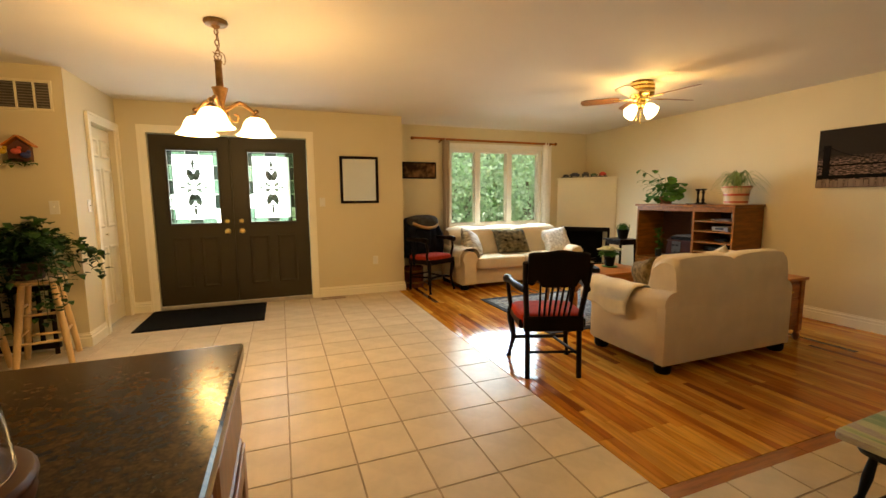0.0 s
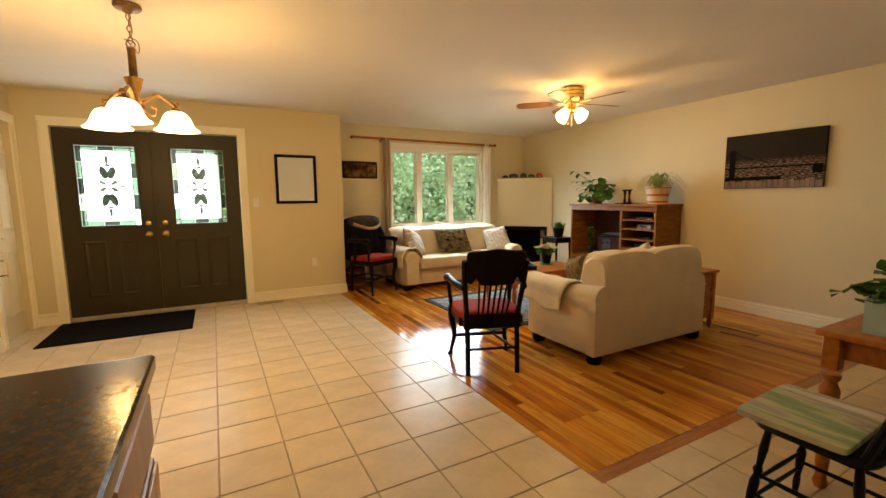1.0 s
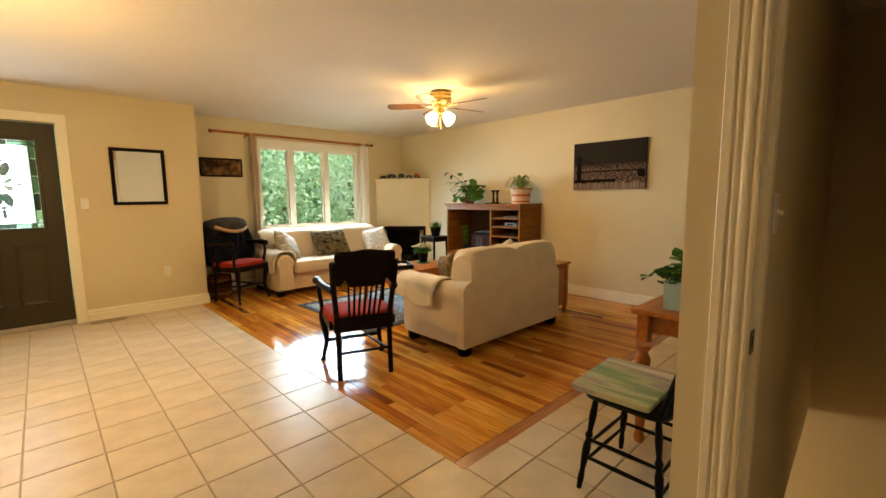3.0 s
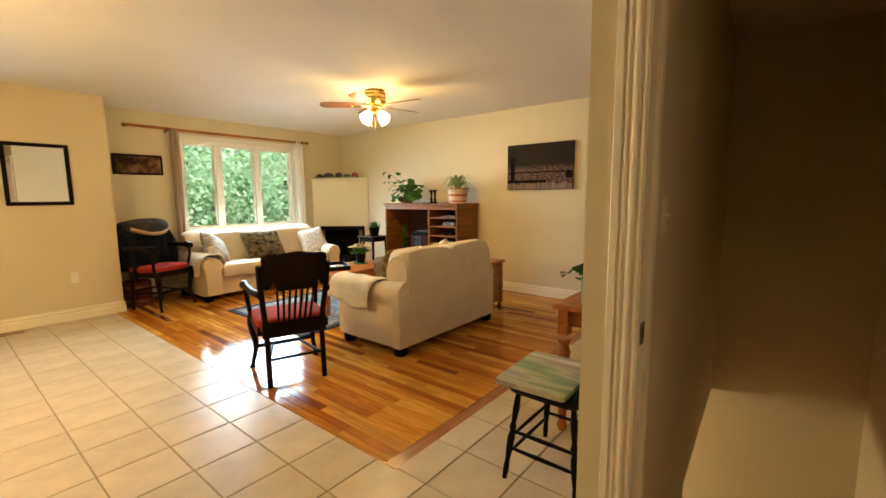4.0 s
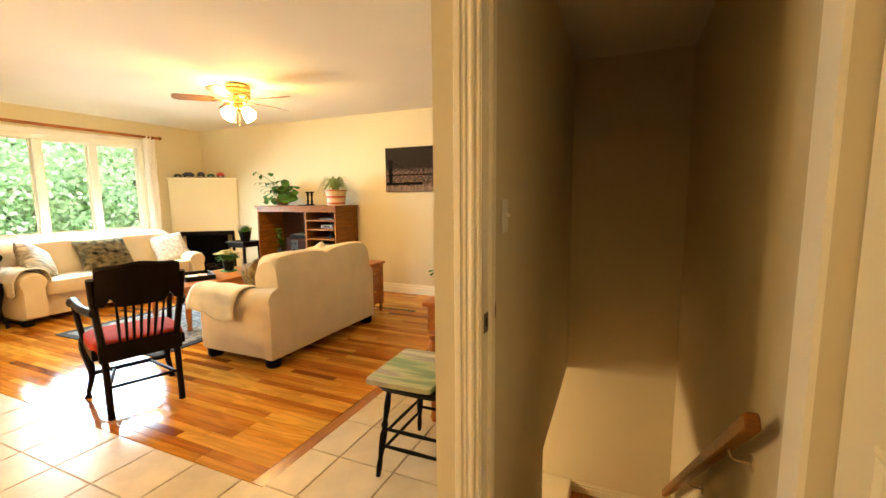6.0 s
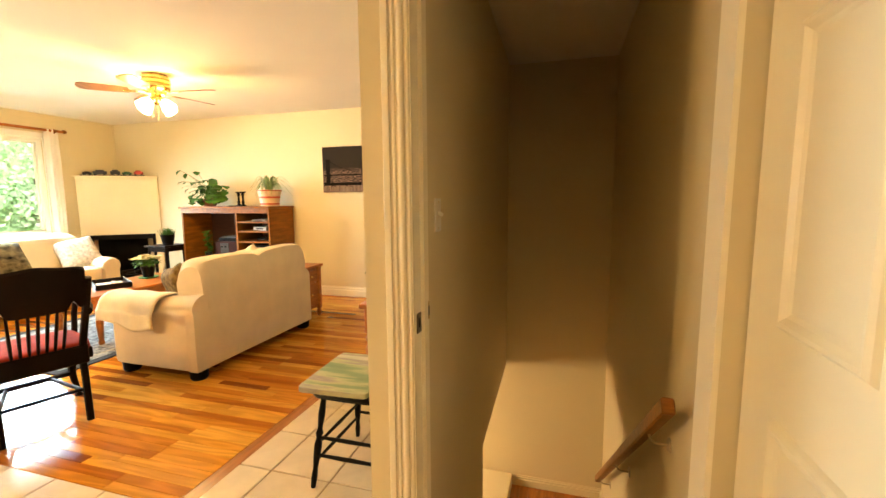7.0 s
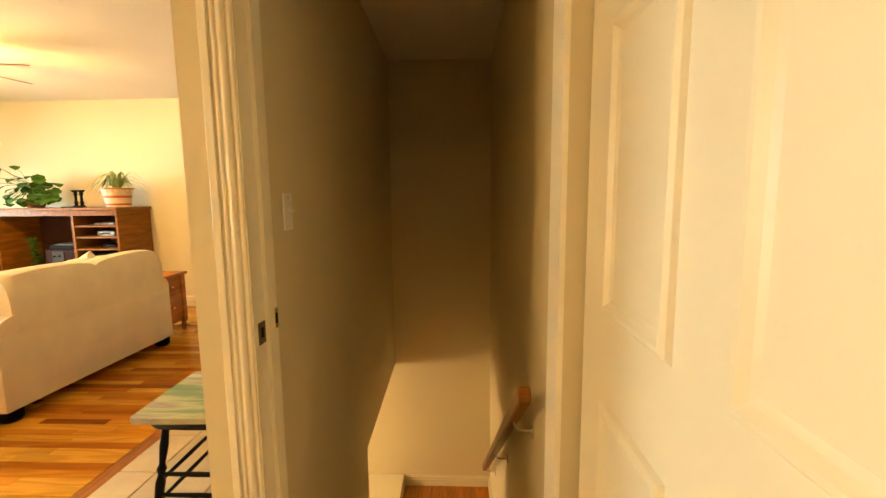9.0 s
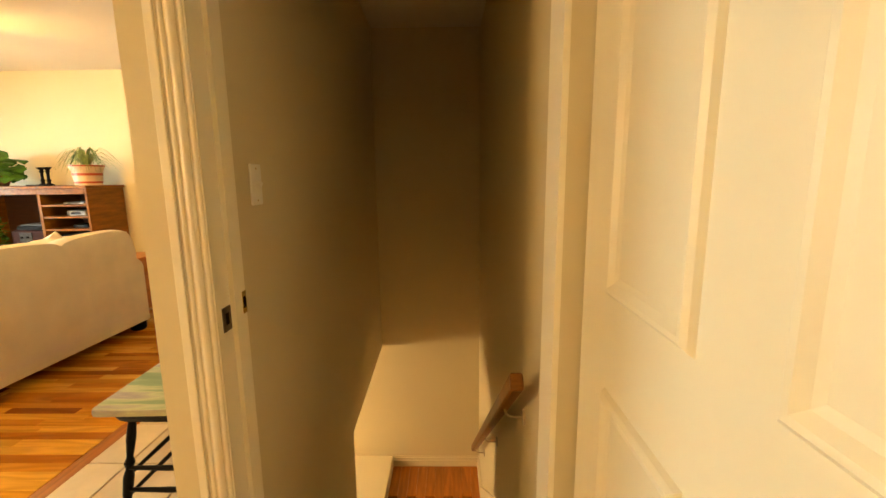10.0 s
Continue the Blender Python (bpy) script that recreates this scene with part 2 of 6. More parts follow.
def pane_leaf(bm, p, d, size, rng, droop=0.3, wide=1.0):
    """One leaf: a folded pointed blade of six faces at p towards d."""
    d = Vector(d).normalized()
    side = d.cross(Vector((0, 0, 1)))
    side = (side if side.length > 0.1 else Vector((1, 0, 0))).normalized()
    up = side.cross(d)
    mid = [p, p + d * size * 0.5 + up * size * 0.1, p + d * size - up * size * droop]
    w = size * rng.uniform(0.3, 0.42) * wide
    l1, r1 = mid[1] * 0.5 + p * 0.5 + side * w, mid[1] * 0.5 + p * 0.5 - side * w
    l2, r2 = mid[1] + side * w * 0.85 + d * size * 0.15, mid[1] - side * w * 0.85 + d * size * 0.15
    v = [bm.verts.new(q) for q in (mid[0], mid[1], mid[2], l1, r1, l2, r2)]
    bm.faces.new((v[0], v[3], v[1]))
    bm.faces.new((v[0], v[1], v[4]))
    bm.faces.new((v[3], v[5], v[1]))
    bm.faces.new((v[1], v[6], v[4]))
    bm.faces.new((v[5], v[2], v[1]))
    bm.faces.new((v[1], v[2], v[6]))


# ---- the large structure ----
CEIL = 2.42
XE, YD, YW, XR, YL, XC = 5.35, 5.77, 6.34, 1.75, 4.59, -1.515
XS, YS0, YS1, XF = 1.57, 0.20, -0.67, 4.21

# wall with the front door
bm = bmesh.new()
span(bm, -1.67, -1.24, YD, YD + 0.16, 0, CEIL)
span(bm, -1.24, 0.49, YD, YD + 0.16, 2.07, CEIL)
span(bm, 0.49, XR, YD, YD + 0.16, 0, CEIL)
structure("wall_north", bm, M_WALL, "cream painted wall with the double front door", "wall")
bm = bmesh.new()
span(bm, XR - 0.16, XR, YD + 0.16, YW + 0.16, 0, CEIL)
structure("wall_return", bm, M_WALL, "short cream painted return wall beside the window bay", "wall")
# wall with the window
bm = bmesh.new()
span(bm, XR, 2.68, YW, YW + 0.16, 0, CEIL)
span(bm, 4.40, XE + 0.16, YW, YW + 0.16, 0, CEIL)
span(bm, 2.68, 4.40, YW, YW + 0.16, 0, 0.84)
span(bm, 2.68, 4.40, YW, YW + 0.16, 2.10, CEIL)
structure("wall_window", bm, M_WALL, "cream painted wall with a three-light window", "wall")
bm = bmesh.new()
span(bm, XE, XE + 0.16, -3.0, YW, 0, CEIL)
structure("wall_east", bm, M_WALL, "long plain cream painted living room wall", "wall")
# closet wall and the wall with the grille
bm = bmesh.new()
span(bm, XC - 0.12, XC, YL, 5.04, 0, CEIL)
span(bm, XC - 0.12, XC, 5.69, YD, 0, CEIL)
span(bm, XC - 0.12, XC, 5.04, 5.69, 2.06, CEIL)
span(bm, -2.4, -2.3, YL + 0.12, YD, 0, CEIL)
structure("wall_closet", bm, M_WALL, "cream painted wall with a closet door", "wall")
bm = bmesh.new()
span(bm, -4.6, XC - 0.12, YL, YL + 0.12, 0, CEIL)
structure("wall_grille", bm, M_WALL, "cream painted wall with an air grille", "wall")
bm = bmesh.new()
span(bm, -4.76, -4.6, -3.0, YL + 0.12, 0, CEIL)
structure("wall_west", bm, M_WALL, "plain cream painted kitchen wall", "wall")
bm = bmesh.new()
span(bm, -4.76, XE + 0.16, -3.16, -3.0, 0, CEIL)
structure("wall_south", bm, M_WALL, "plain cream painted wall behind the kitchen", "wall")
# walls of the stairwell
bm = bmesh.new()
o = [(XS, 0.15), (XS + 0.124, 0.15), (XS + 0.124, 0.141), (XF, YS0 + 0.005), (XF, YS0 + 0.1), (XS, YS0 + 0.1)]
a = [bm.verts.new((x, y, -0.25)) for x, y in o]
b = [bm.verts.new((x, y, CEIL)) for x, y in o]
for k in range(6):
    bm.faces.new((a[k], a[(k + 1) % 6], b[(k + 1) % 6], b[k]))
bm.faces.new(a[::-1])
bm.faces.new(b)
structure("wall_stair_north", bm, M_WALL, "cream painted stairwell wall with a light switch", "wall")
bm = bmesh.new()
span(bm, XS, XF + 0.12, YS1 - 0.12, YS1, -2.8, CEIL)
structure("wall_stair_south", bm, M_WALL, "cream painted stairwell wall with a handrail", "wall")
bm = bmesh.new()
span(bm, XF, XF + 0.12, YS1, 2.6, -2.8, -0.252)
span(bm, XF, XF + 0.12, YS1, YS0 + 0.1, -0.252, CEIL)
structure("wall_stair_end", bm, M_WALL, "cream painted end wall of the stairwell", "wall")
bm = bmesh.new()
span(bm, XS, XS + 0.12, YS1, 0.15, 2.06, CEIL)
span(bm, XS, XS + 0.12, -3.0, YS1 - 0.12, 0, CEIL)
structure("wall_stair_door", bm, M_WALL, "cream painted wall round the stair doorway", "wall")
bm = bmesh.new()
span(bm, -4.76, XE + 0.16, -3.16, YW + 0.16, CEIL, CEIL + 0.12)
structure("ceiling", bm, M_CEIL, "matt off-white painted ceiling", "ceiling")

# floors: a bed of grout below the tiles, a subfloor below the planks
XW, YT = 1.665, 1.215
bm = bmesh.new()
span(bm, -4.6, XS, -3.0, YD + 0.16, -0.25, -0.004)
span(bm, XS, XE, YS0 + 0.1, YT, -0.25, -0.004)
span(bm, XS, XW, YT, YD, -0.25, -0.004)
floor_tiles = structure("floor", bm, M_GROUT, "beige square ceramic floor tiles with dark grout", "floor")
bm = bmesh.new()
span(bm, XW, XE, YT, YW, -0.25, -0.012)
floor_wood = structure("floor_wood", bm, M_OAKB, "glossy golden oak strip flooring with a dark border", "floor")


def mould(bm, p, q, n, h=0.13, d=0.017):
    """A baseboard with a stepped top from p to q, standing out along n."""
    p, q, n = Vector((*p, 0)), Vector((*q, 0)), Vector((*n, 0))
    along = q - p
    prof = [(0, 0), (d, 0), (d, h * 0.62), (d * 0.55, h * 0.66), (d * 0.55, h * 0.72), (d * 0.8, h * 0.76), (d * 0.8, h * 0.84), (d * 0.3, h * 0.88), (d * 0.3, h), (0, h)]
    a = [bm.verts.new(p + n * u + Vector((0, 0, w))) for u, w in prof]
    b = [bm.verts.new(q + n * u + Vector((0, 0, w))) for u, w in prof]
    k = len(prof)
    for i in range(k):
        bm.faces.new((a[i], a[(i + 1) % k], b[(i + 1) % k], b[i]))
    bm.faces.new(a)
    bm.faces.new(b[::-1])
    bmesh.ops.recalc_face_normals(bm, faces=bm.faces)


bm = bmesh.new()
for p, q, n in (((0.58, YD), (XR, YD), (0, -1)), ((XR, YD - 0.014), (XR, YW), (1, 0)), ((XR + 0.014, YW), (XE, YW), (0, -1)),
                ((XE, YW - 0.8), (XE, -0.7), (-1, 0)), ((XC, YD), (-1.33, YD), (0, -1)), ((-4.6, YL), (XC, YL), (0, -1)),
                ((XC, YL - 0.014), (XC, 4.95), (1, 0)), ((XS - 0.014, YS0 + 0.1), (XF, YS0 + 0.1), (0, 1))):
    mould(bm, p, q, n)
structure("baseboard", bm, M_CASING, "cream painted moulded baseboard", "baseboard")


def casing(bm, x0, x1, z1, w=0.085, d=0.018, z0=0.0):
    """Door casing round an opening in the xz plane, standing out towards -y, with a raised outer bead."""
    for a, b in ((x0 - w, x0), (x1, x1 + w)):
        span(bm, a, b, -d, 0, z0, z1)
        o = a if a < x0 else b - 0.022
        span(bm, o, o + 0.022, -d - 0.007, -d, z0, z1 + w)
    span(bm, x0 - w, x1 + w, -d, 0, z1, z1 + w)
    span(bm, x0 - w + 0.022, x1 + w - 0.022, -d - 0.007, -d, z1 + w - 0.022, z1 + w)


def raised_panel(bm, x0, x1, z0, z1, y, d=0.012, s=1):
    """A moulded panel: a rounded ridge round a slightly raised field, facing -y (s = -1: facing +y)."""
    rings = []
    for inset, lift in ((0.0, 0.0), (0.006, 0.55), (0.014, 0.95), (0.022, 0.9), (0.034, 0.35), (0.044, 0.1)):
        rings.append([bm.verts.new((px, y - s * d * lift, pz)) for px, pz in ((x0 + inset, z0 + inset), (x1 - inset, z0 + inset), (x1 - inset, z1 - inset), (x0 + inset, z1 - inset))])
    for a, b in zip(rings, rings[1:]):
        for k in range(4):
            f = (a[k], a[(k + 1) % 4], b[(k + 1) % 4], b[k])
            bm.faces.new(f if s > 0 else f[::-1])
    bm.faces.new(rings[-1] if s > 0 else rings[-1][::-1])


# ---- entrance ----
bm = bmesh.new()
casing(bm, -1.24, 0.49, 2.07)
ob = structure("trim_front_door", bm, M_CASING, "cream moulded casing of the front door", "trim")
ob.location = (0, YD, 0)
bm = boxes(((-0.375, YD + 0.06, 0.022), (1.72, 0.13, 0.044)), bevel=0.006)
structure("door_sill", bm, mat("aluminium_sill", (0.55, 0.5, 0.42), 0.35, 0.6, vary=0.1), "pale metal threshold of the front door", "threshold")

M_FROST = glass("textured_door_glass", (0.95, 0.98, 0.96), 0.45)
M_BEVEL = glass("green_bevelled_glass", (0.2, 0.34, 0.24), 0.12)
M_BEVEL.node_tree.nodes["Principled BSDF"].inputs["Transmission Weight"].default_value = 0.6
M_SMOKE = glass("smoky_bevelled_glass", (0.06, 0.09, 0.07), 0.15)
M_SMOKE.node_tree.nodes["Principled BSDF"].inputs["Transmission Weight"].default_value = 0.45
M_MOTIF = glass("grey_green_bevelled_glass", (0.16, 0.24, 0.17), 0.2)
M_MOTIF.node_tree.nodes["Principled BSDF"].inputs["Transmission Weight"].default_value = 0.55
M_CAME = mat("dark_lead_came", (0.02, 0.022, 0.02), 0.5, 0.6)


def front_door(name, x0, x1, gx0, gx1, knob_x):
    y = YD + 0.035
    t = tagged(new(name), "olive-grey panelled front door with a leaded glass light", "door", "", "structure")
    t.matrix_world = pose((x0 + x1) / 2, y, 0.045)
    o = -(x0 + x1) / 2
    a, b, ga, gb = x0 + o + 0.003, x1 + o - 0.003, gx0 + o, gx1 + o
    z0, z1, ztop = 0.985, 1.84, 2.015
    bm = bmesh.new()
    span(bm, a, ga, 0, 0.045, 0, ztop)
    span(bm, gb, b, 0, 0.045, 0, ztop)
    span(bm, ga, gb, 0, 0.045, 0, z0)
    span(bm, ga, gb, 0, 0.045, z1, ztop)
    mid = (a + b) / 2
    for p0, p1 in ((a + 0.16, mid - 0.045), (mid + 0.045, b - 0.16)):
        raised_panel(bm, p0, p1, 0.2, 0.82, 0.0, 0.009)
    part("door_leaf", bm, M_DOOR, t)
    bm = bmesh.new()
    for q in ((ga - 0.03, ga, z0 - 0.03, z1 + 0.03), (gb, gb + 0.03, z0 - 0.03, z1 + 0.03)):
        span(bm, q[0], q[1], -0.012, 0, q[2], q[3], 0.004)
    span(bm, ga, gb, -0.012, 0, z0 - 0.03, z0, 0.004)
    span(bm, ga, gb, -0.012, 0, z1, z1 + 0.03, 0.004)
    part("glazing_frame", bm, M_DOOR, t)
    e = 0.045
    pane = part("pane", boxes((((ga + gb) / 2, 0.02, (z0 + z1) / 2), (gb - ga - 2 * e, 0.006, z1 - z0 - 2 * e))), M_FROST, t, "white textured glass pane")
    pane.visible_shadow = False
    # bevelled border strips, each a piece of glass
    zs = [z0 + (z1 - z0) * k / 5 for k in range(6)]
    for k in range(5):
        for u in (ga + e / 2, gb - e / 2):
            p = part("border_pane", boxes(((u, 0.02, (zs[k] + zs[k + 1]) / 2), (e - 0.004, 0.008, zs[k + 1] - zs[k] - 0.006)), bevel=0.002), (M_BEVEL, M_CLEAR, M_SMOKE, M_BEVEL, M_SMOKE)[(k + (u > 0)) % 5], t)
            p.visible_shadow = False
    for k in range(3):
        w = (gb - ga - 2 * e) / 3
        for zz in (z0 + e / 2, z1 - e / 2):
            p = part("border_pane", boxes(((ga + e + w * (k + 0.5), 0.02, zz), (w - 0.005, 0.008, e - 0.004)), bevel=0.002), M_SMOKE if k % 2 else M_BEVEL, t)
            p.visible_shadow = False
    # lead lines with a scrolled vase motif
    bm = bmesh.new()
    for u in (ga + e, gb - e):
        span(bm, u - 0.004, u + 0.004, 0.012, 0.028, z0, z1)
    for zz in (z0 + e, z1 - e):
        span(bm, ga, gb, 0.012, 0.028, zz - 0.004, zz + 0.004)
    cx, cz = (ga + gb) / 2, (z0 + z1) / 2
    for sx in (-1, 1):
        tube(bm, curve([(cx, 0.018, cz + 0.3), (cx + sx * 0.055, 0.018, cz + 0.22), (cx + sx * 0.02, 0.018, cz + 0.12), (cx + sx * 0.075, 0.018, cz + 0.02), (cx + sx * 0.03, 0.018, cz - 0.09), (cx + sx * 0.07, 0.018, cz - 0.18), (cx, 0.018, cz - 0.28)], 6), 0.006, 6)
        tube(bm, curve([(cx + sx * 0.03, 0.018, cz + 0.06), (cx + sx * 0.14, 0.018, cz + 0.08), (cx + sx * 0.13, 0.018, cz - 0.01), (cx + sx * 0.04, 0.018, cz - 0.03)], 6), 0.004, 6)
        tube(bm, [(cx + sx * 0.02, 0.018, cz - 0.02), (cx + sx * 0.19, 0.018, cz - 0.02)], 0.003, 5)
    part("came", bm, M_CAME, t, "dark lead scroll pattern")
    # domed glass pieces: a spade above and below, two hearts, a cross of petals and round jewels between
    bm = bmesh.new()
    for q in (1, -1):
        puff(bm, (cx, 0.012, cz + q * 0.285), (0.016, 0.004, 0.05), 1.0, 12, 6)
        puff(bm, (cx, 0.012, cz + q * 0.225), (0.03, 0.004, 0.014), 1.0, 12, 6)
        for sx in (-1, 1):
            puff(bm, (0, 0, 0), (0.036, 0.004, 0.07), 1.0, 14, 6, Matrix.Translation((cx + sx * 0.034, 0.012, cz + q * 0.145)) @ pose(0, 0, 0, 0, sx * q * 16))
    p = part("motif", bm, M_SMOKE, t, "smoky bevelled glass hearts and spades")
    p.visible_shadow = False
    bm = bmesh.new()
    for sx in (-1, 1):
        puff(bm, (cx + sx * 0.115, 0.012, cz), (0.05, 0.004, 0.011), 1.0, 12, 6)
        for q in (1, -1):
            puff(bm, (0, 0, 0), (0.04, 0.004, 0.017), 1.0, 12, 6, Matrix.Translation((cx + sx * 0.05, 0.012, cz + q * 0.035)) @ pose(0, 0, 0, 0, -sx * q * 35))
    p = part("petals", bm, M_MOTIF, t, "green bevelled glass petals")
    p.visible_shadow = False
    for zz, r in ((1.0, 0.026), (0.875, 0.03)):
        bm = bmesh.new()
        m = pose(knob_x + o, 0, zz, 90)
        lathe(bm, [(r * 1.1, 0), (r * 1.1, 0.006), (r * 0.5, 0.012), (r * 0.45, 0.035), (r, 0.045), (r * 0.95, 0.062), (r * 0.5, 0.07), (0, 0.071)] if zz < 0.95 else [(r * 1.1, 0), (r * 1.05, 0.012), (r * 0.7, 0.018), (0, 0.019)], 16, m)
        part("door_knob" if zz < 0.95 else "deadbolt", bm, M_BRASS, t, "polished brass", True)


front_door("door_1", -1.235, -0.41, -1.065, -0.545, -0.475)
front_door("door_2", -0.40, 0.485, -0.205, 0.32, -0.315)
bm = boxes(((-0.405, YD + 0.03, 1.05), (0.02, 0.02, 2.0)), bevel=0.004)
structure("trim_astragal", bm, M_DOOR, "dark strip between the two door leaves", "trim")

# closet door in its casing
bm = bmesh.new()
casing(bm, 5.04, 5.69, 2.06, 0.08)
ob = structure("trim_closet", bm, M_CASING, "cream moulded casing of the closet door", "trim")
ob.matrix_world = Matrix.Translation((XC, 0, 0)) @ pose(0, 0, 0, 0, 0, 90) @ Matrix.Diagonal((1, 1, 1, 1))


def panel_door(name, width, label, kind="structure", cols=((0.115, 0.345), (0.425, 0.655))):
    """A moulded six-panel door in the xz plane, hinge at x = 0, face towards -y."""
    t = tagged(new(name), label, "door", "", kind)
    bm = bmesh.new()
    span(bm, 0, width, 0, 0.035, 0.008, 2.03)
    for x0, x1 in cols:
        for z0, z1 in ((0.2, 0.83), (1.02, 1.63), (1.73, 1.92)):
            raised_panel(bm, x0, x1, z0, z1, 0.0, 0.016)
            raised_panel(bm, x0, x1, z0, z1, 0.035, 0.009, -1)
    part("door_leaf", bm, M_TRIM, t)
    return t


d = panel_door("door_3", 0.64, "closed cream bifold closet door", "structure", ((0.06, 0.29), (0.35, 0.58)))
d.matrix_world = pose(XC - 0.05, 5.045, 0.01, 0, 0, 90)
bm = bmesh.new()
lathe(bm, [(0.012, 0), (0.01, 0.012), (0.018, 0.02), (0.012, 0.03), (0, 0.032)], 12, pose(0.3, 0, 0.95, 90))
part("door_knob", bm, M_TRIM, d, "", True)

# black mat before the door
t = thing("door_mat", "thin black ribbed rubber mat lying on the tiles", "mat", -0.68, 5.28, 0)
bm = bmesh.new()
span(bm, -0.62, 0.6, -0.4, 0.44, 0.0, 0.012, 0.004)
part("pad", bm, M_MATBLACK, t)
bm = bmesh.new()
for k in range(40):
    x = -0.59 + k * 0.0295
    span(bm, x, x + 0.012, -0.37, 0.41, 0.012, 0.0145)
tagged(part("ribs", bm, M_MATBLACK, t), kind="stuff")

# floor register
t = thing("floor_register", "brown metal floor register set in the tiles", "vent", 0.74, 5.66, 0)
bm = bmesh.new()
for q in ((-0.15, 0.15, -0.055, -0.043), (-0.15, 0.15, 0.043, 0.055), (-0.15, -0.138, -0.043, 0.043), (0.138, 0.15, -0.043, 0.043)):
    span(bm, *q, 0, 0.005)
part("frame", bm, M_BRONZE, t)
for k in range(18):
    part("slat", boxes(((-0.13 + k * 0.0153, 0, 0.002), (0.005, 0.086, 0.004))), M_BRONZE, t)


def switch(name, m, label, outlet=False):
    t = thing(name, label, "outlet" if outlet else "switch")
    t.matrix_world = m
    part("plate", box(bmesh.new(), (0, -0.003, 0), (0.072, 0.006, 0.116), 0.003), M_WHITE, t)
    if outlet:
        for s in (-1, 1):
            part("socket", box(bmesh.new(), (0, -0.0075, s * 0.024), (0.034, 0.003, 0.03), 0.001), M_WHITE, t)
    else:
        part("lever", box(bmesh.new(), (0, 0, 0), (0.01, 0.02, 0.012), 0.002, Matrix.Translation((0, -0.012, 0.004)) @ pose(0, 0, 0, 25)), M_WHITE, t)
        for s in (-1, 1):
            bm = bmesh.new()
            lathe(bm, [(0.003, 0), (0.003, 0.001), (0, 0.0012)], 8, pose(0, -0.006, s * 0.045, 90))
            part("screw", bm, M_BRASS, t)
    return t


switch("light_switch", pose(0.66, YD, 1.265), "white plastic light switch on the entrance wall")
switch("wall_outlet", pose(1.34, YD, 0.46), "white plastic wall outlet above the baseboard", True)
switch("light_switch", pose(-1.665, YL, 1.25), "white plastic light switch on the wall under the grille")
switch("light_switch", pose(XC, 4.86, 1.26, 0, 0, 90), "white plastic light switch beside the closet door")
switch("light_switch", pose(1.822, 0.1445, 1.235, 0, 0, 1.5), "white plastic light switch on the stairwell wall")

# framed mirror on the entrance wall
M_MIRROR = mat("silvered_mirror", (0.85, 0.83, 0.78), 0.02, 1.0, vary=0.005)


def frame_bm(w, h, b, d, bevel=0.006):
    bm = bmesh.new()
    span(bm, -w / 2, w / 2, -d, 0, h / 2 - b, h / 2, bevel)
    span(bm, -w / 2, w / 2, -d, 0, -h / 2, -h / 2 + b, bevel)
    span(bm, -w / 2, -w / 2 + b, -d, 0, -h / 2 + b, h / 2 - b, bevel)
    span(bm, w / 2 - b, w / 2, -d, 0, -h / 2 + b, h / 2 - b, bevel)
    return bm


t = thing("wall_mirror", "rectangular wall mirror in a dark wooden frame", "mirror", 1.15, YD, 1.555)
part("frame", frame_bm(0.51, 0.62, 0.035, 0.028), M_DARKWOOD, t)
part("glass", boxes(((0, -0.008, 0), (0.44, 0.004, 0.55))), M_MIRROR, t, "silvered mirror glass")

# air grille, wall ornament
t = thing("air_grille", "cream return air grille with dark openings on the wall", "vent", -1.83, YL, 2.175)
part("frame", frame_bm(0.48, 0.25, 0.022, 0.012, 0.003), M_TRIM, t)
part("backing", boxes(((0, -0.001, 0), (0.44, 0.002, 0.21))), mat("dark_duct", (0.1, 0.08, 0.06), 0.9), t)
for k in range(9):
    part("slat", box(bmesh.new(), (0, 0, 0), (0.436, 0.012, 0.003), 0, pose(0, -0.006, -0.09 + k * 0.0225, 35)), mat("grille_slat", (0.22, 0.18, 0.13), 0.6) if k == 0 else bpy.data.materials["grille_slat"], t)
for x in (-0.12, 0.0, 0.12):
    part("divider", boxes(((x, -0.008, 0), (0.014, 0.014, 0.206))), M_TRIM, t)

rng = random.Random(5)
t = thing("bird_house", "small painted birdhouse ornament with orange roof and blue and yellow birds", "ornament", -1.83, YL, 1.71)
bm = bmesh.new()
prism(bm, [(-0.07, -0.08), (0.07, -0.08), (0.07, 0.04), (0.0, 0.1), (-0.07, 0.04)], -0.07, -0.01)
part("body", bm, mat("painted_brown", (0.1, 0.03, 0.015), 0.6, vary=0.3), t)
bm = bmesh.new()
for s in (-1, 1):
    box(bm, (0, 0, 0), (0.13, 0.1, 0.012), 0.002, Matrix.Translation((s * 0.05, -0.045, 0.085)) @ pose(0, 0, 0, 0, s * 40))
part("roof", bm, mat("painted_orange", (0.45, 0.14, 0.02), 0.6, vary=0.3), t)
for k, (c, x, z) in enumerate((((0.5, 0.33, 0.02), -0.1, 0.0), ((0.03, 0.05, 0.2), 0.05, -0.03), ((0.5, 0.08, 0.05), -0.01, 0.0))):
    bm = bmesh.new()
    puff(bm, (x, -0.085, z), (0.035, 0.022, 0.024), 1.0, 12, 8)
    puff(bm, (x + 0.025, -0.09, z + 0.025), (0.016, 0.015, 0.015), 1.0, 10, 6)
    part("bird", bm, mat("painted_bird", c, 0.5, vary=0.2), t, "", True)
bm = bmesh.new()
